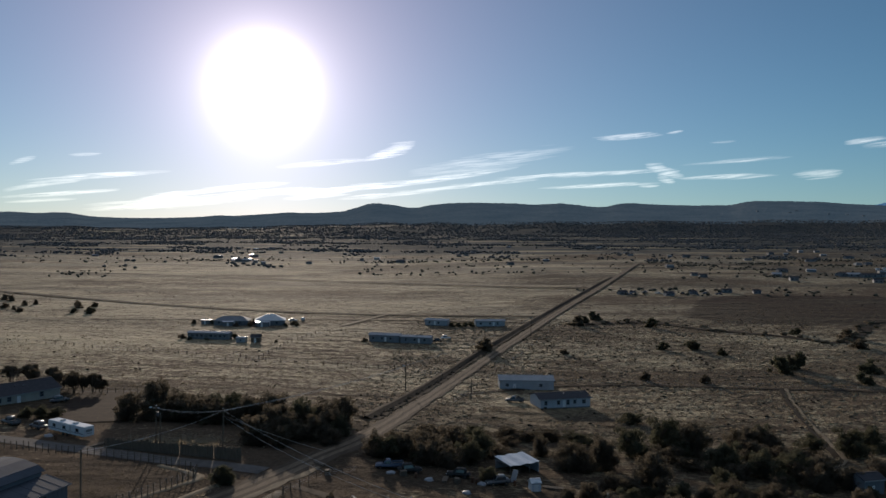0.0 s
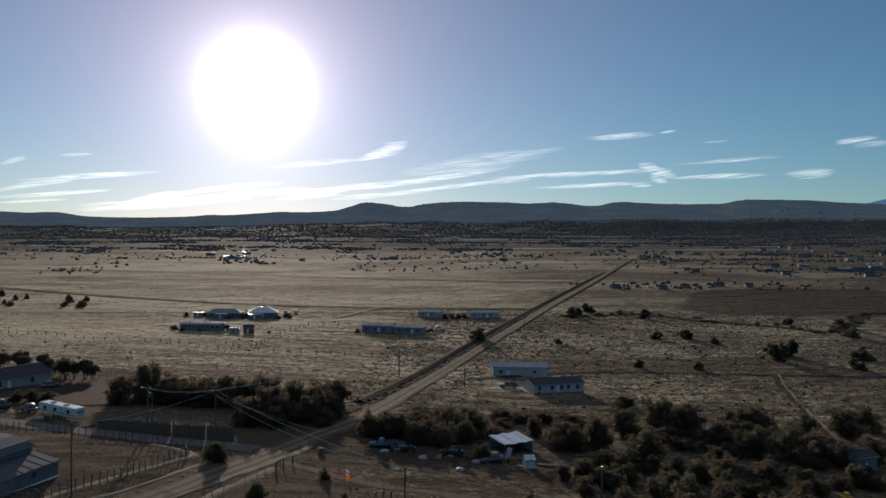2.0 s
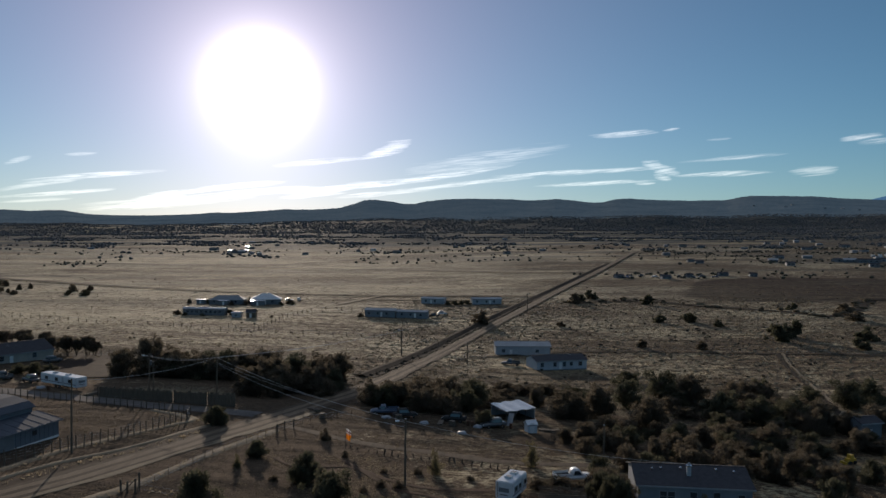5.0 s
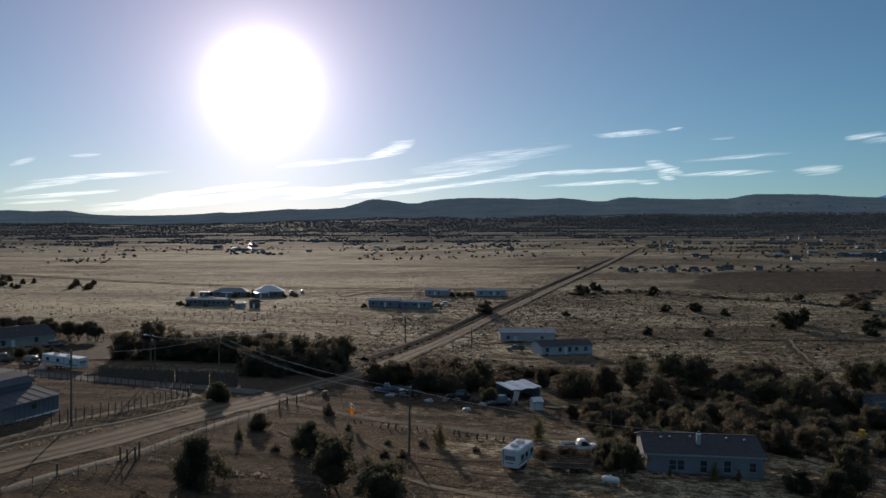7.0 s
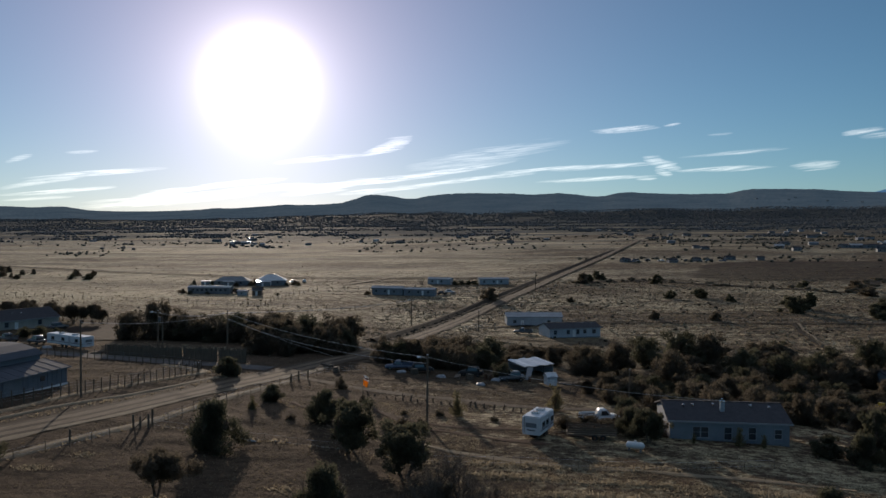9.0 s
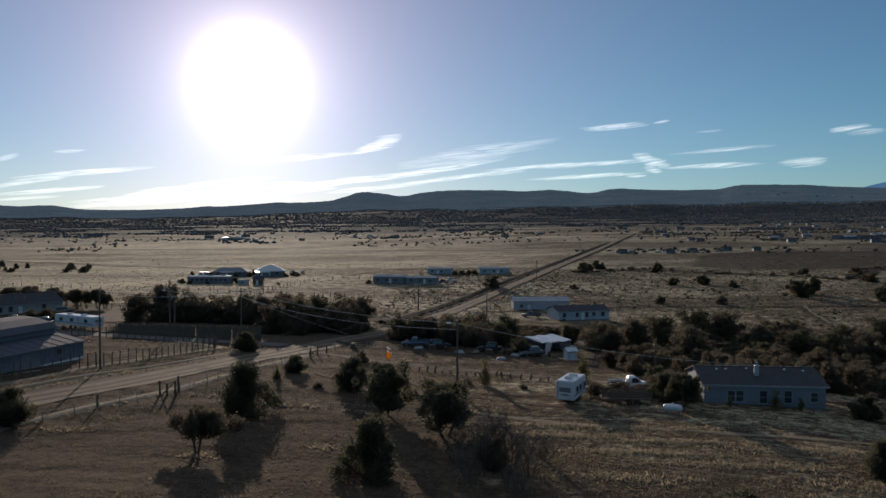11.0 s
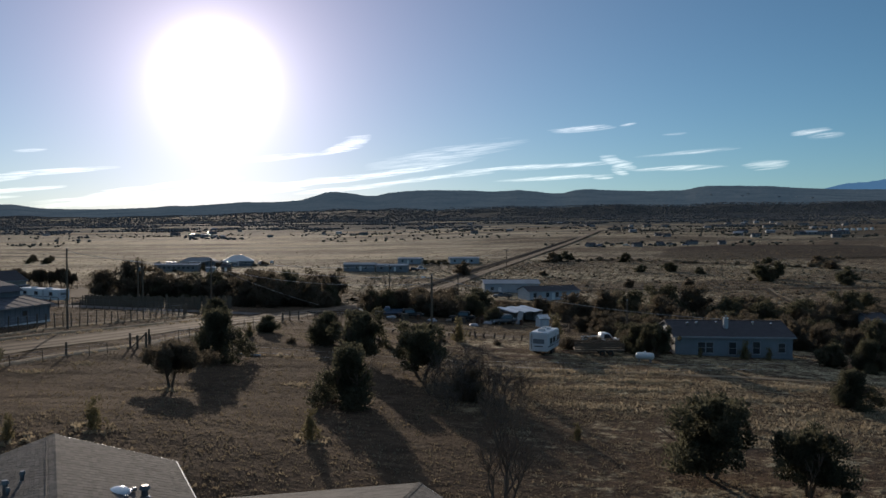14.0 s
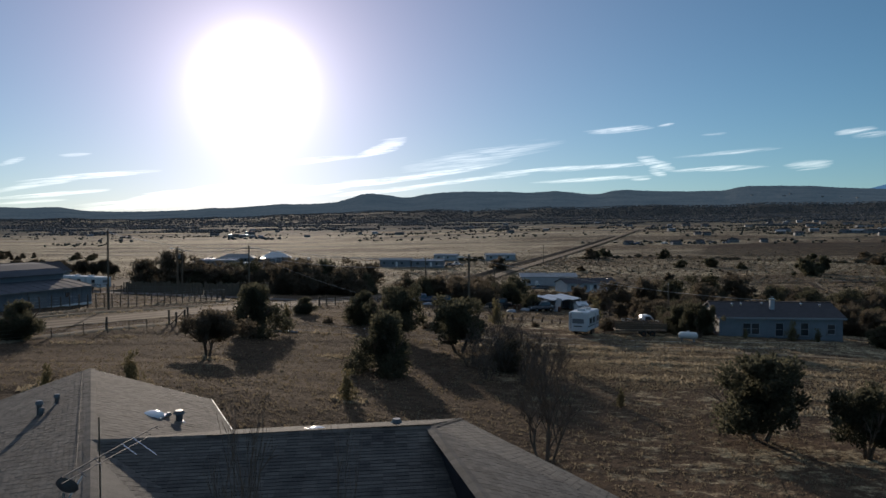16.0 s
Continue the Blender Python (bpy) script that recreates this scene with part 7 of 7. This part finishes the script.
for x, y, h in ((-12.5, 52.0, 2.0), (-24.5, 47.3, 1.9), (-27.6, 43.9, 1.4), (5.6, 56, 1.3), (12.9, 113, 3.8), (-1.3, 106, 3.4), (-29.1, 104, 1.9), (33.4, 95.2, 2.3), (36.2, 95.0, 1.6), (28.0, 95.6, 1.2)):
    plant(YOUNG, x, y, h * 1.1, h * 0.85, rng.uniform(0, 360), 4.4, 4.2, label="young upright conifer in dry grass", group="young conifers")
for x, y, h, w in ((-1.5, 68.4, 2.8, 3.8), (13, 101.5, 1.6, 4), (16, 102.5, 1.7, 4.5), (21.5, 104, 2.6, 4.0), (22.5, 100.5, 3.6, 4), (18.5, 101, 1.5, 4), (24.0, 98.5, 3.2, 3.4)):
    plant(MASS[1], x, y, h, w, rng.uniform(0, 360), 4.4, 4.8, label="low brown shrub in the yard", group="yard shrubs")


for x, y, h, w in ((-8.1, 99.2, 1.1, 1.7), (-5.7, 99.0, 1.2, 1.9), (-3.7, 106.2, 0.9, 1.6), (-10.1, 96.6, 0.9, 1.2), (-20.2, 122.6, 2.0, 2.2), (3.8, 104.4, 0.7, 1.4), (-22.6, 99.3, 0.8, 1.6), (-29.3, 104.8, 1.1, 1.3), (-8.5, 105.8, 0.7, 1.2),
                   (-15.2, 112.6, 1.2, 1.2), (-1.5, 110.2, 0.8, 1.1), (19.1, 59.6, 0.8, 0.9), (59.2, 122.6, 3.0, 4.0), (50.4, 113.0, 1.6, 3.0)):
    plant(MASS[3], x, y, h, w, rng.uniform(0, 360), 4.4, 4.8, label="small brown bush on the bare yard ground", group="yard shrubs")
for x in (-9.5, -6.0, -2.5, 0.5):
    plant(MASS[0], x, 400.5 + 0.3 * x, 2.6, 4.5, rng.uniform(0, 360), 4.4, 4.8, label="dark bush in a hedge between mobile homes", group="hedge bushes")


# ---- far homes ----
def far_home(x, y, length, depth, high, turn, wall, roof, label):
    gabled("distant_house", (x, y), (x + length * math.cos(radians(turn)), y + length * math.sin(radians(turn))), depth, high, 1.4, label, "house", wall, roof,
           windows=((length * 0.2, 1.1, 1.4, 1.2), (length * 0.65, 1.1, 1.4, 1.2)), skirt=0.0, group="distant houses")


far_rng = random.Random(30)
SPOTS = [(-335.4, 1056.3), (-324.8, 1053.9), (-397.8, 1145.4), (-346.5, 1169.7), (163.7, 579), (142.7, 569.2), (110.5, 577.1), (212.9, 588.1), (191.3, 592.9), (351.7, 748.2), (358.2, 748.3), (369, 741.4), (377.1, 742), (395.3, 753.1), (211.1, 752.2), (213.7, 732.7), (313.2, 800.6),
         (285.1, 701), (286.4, 1071.8), (301.9, 1038.4), (415.2, 981.4), (433.8, 1154.6), (496.6, 1049), (-105.8, 1022.2), (40.4, 934), (286.3, 747.2), (350.9, 685.5), (1290, 3240), (1420, 3180), (1500, 3200), (1540, 3142), (1180, 3300), (1350, 3330)]
for n, (x, y) in enumerate(SPOTS):
    pale = far_rng.random() < 0.3 and not 105 < x < 215
    far_home(x, y, far_rng.uniform(5, 8) if 105 < x < 215 else far_rng.uniform(7, 13), far_rng.uniform(4, 6) if 105 < x < 215 else far_rng.uniform(5, 8), 1.9 if 105 < x < 215 else 2.6, far_rng.uniform(-20, 25), PALE_GREY if pale else GREY_WALL, AGED_TIN if far_rng.random() < 0.6 and pale else DARK_ROOF, "small pale house far out on the plain" if pale else "small grey house far out on the plain")


# tiny homes, sheds and trailers scattered through the settlement below the woods
for n in range(34):
    a, y = far_rng.uniform(-0.6, 0.6), far_rng.uniform(940, 1500)
    if a > 0.2:
        y = far_rng.uniform(720, 1350)
    x = a * y
    if abs(x - 193 - (y - 926) * 0.29) < 14:
        continue
    pale = far_rng.random() < 0.55
    gabled("distant_cabin", (x, y), (x + far_rng.uniform(5, 10), y + far_rng.uniform(-2, 2)), far_rng.uniform(4, 6), far_rng.uniform(2.2, 3.0), far_rng.uniform(0.15, 1.1), "small pale cabin among far junipers" if pale else "small dark cabin among far junipers",
           "cabin", PALE_GREY if pale else GREY_WALL, AGED_TIN if far_rng.random() < 0.5 else DARK_ROOF, skirt=0.0, over=0.25, group="distant cabins")
for x, y in ((-349.2, 1079.8), (-327.1, 1076.8), (-360.9, 1201.9), (-400.6, 1167.3), (-146.6, 1100.8), (-354.6, 1098.1)):
    gabled("distant_barn", (x, y), (x + 8, y + 0.7), 6.0, 2.8, 0.16, "distant barn with a low shining tin roof", "barn", WHITE, TIN, skirt=0.0, doors=(4.0,), group="distant barns")


def blue_range():
    """A far mountain beyond the right end of the ridge."""
    rng = np.random.default_rng(3)
    verts, faces = [], []
    n = 70
    for k in range(n):
        a = 0.46 + 0.36 * k / (n - 1)
        h = 225 + 66 * math.exp(-((a - 0.60) / 0.05) ** 2) + 26 * math.exp(-((a - 0.535) / 0.03) ** 2) + rng.uniform(-2, 2)
        verts += [(a * 4100, 4100, 60), (a * 4180, 4180, h), (a * 4300, 4300, 60)]
    for k in range(n - 1):
        i = 3 * k
        faces += [(i, i + 3, i + 4, i + 1), (i + 1, i + 4, i + 5, i + 2)]
    tagged(grid_object("backdrop", verts, faces, HAZY), "far mountain beyond the ridge, blue with painted haze", "mountain", kind="structure")


blue_range()
lay_shingles()
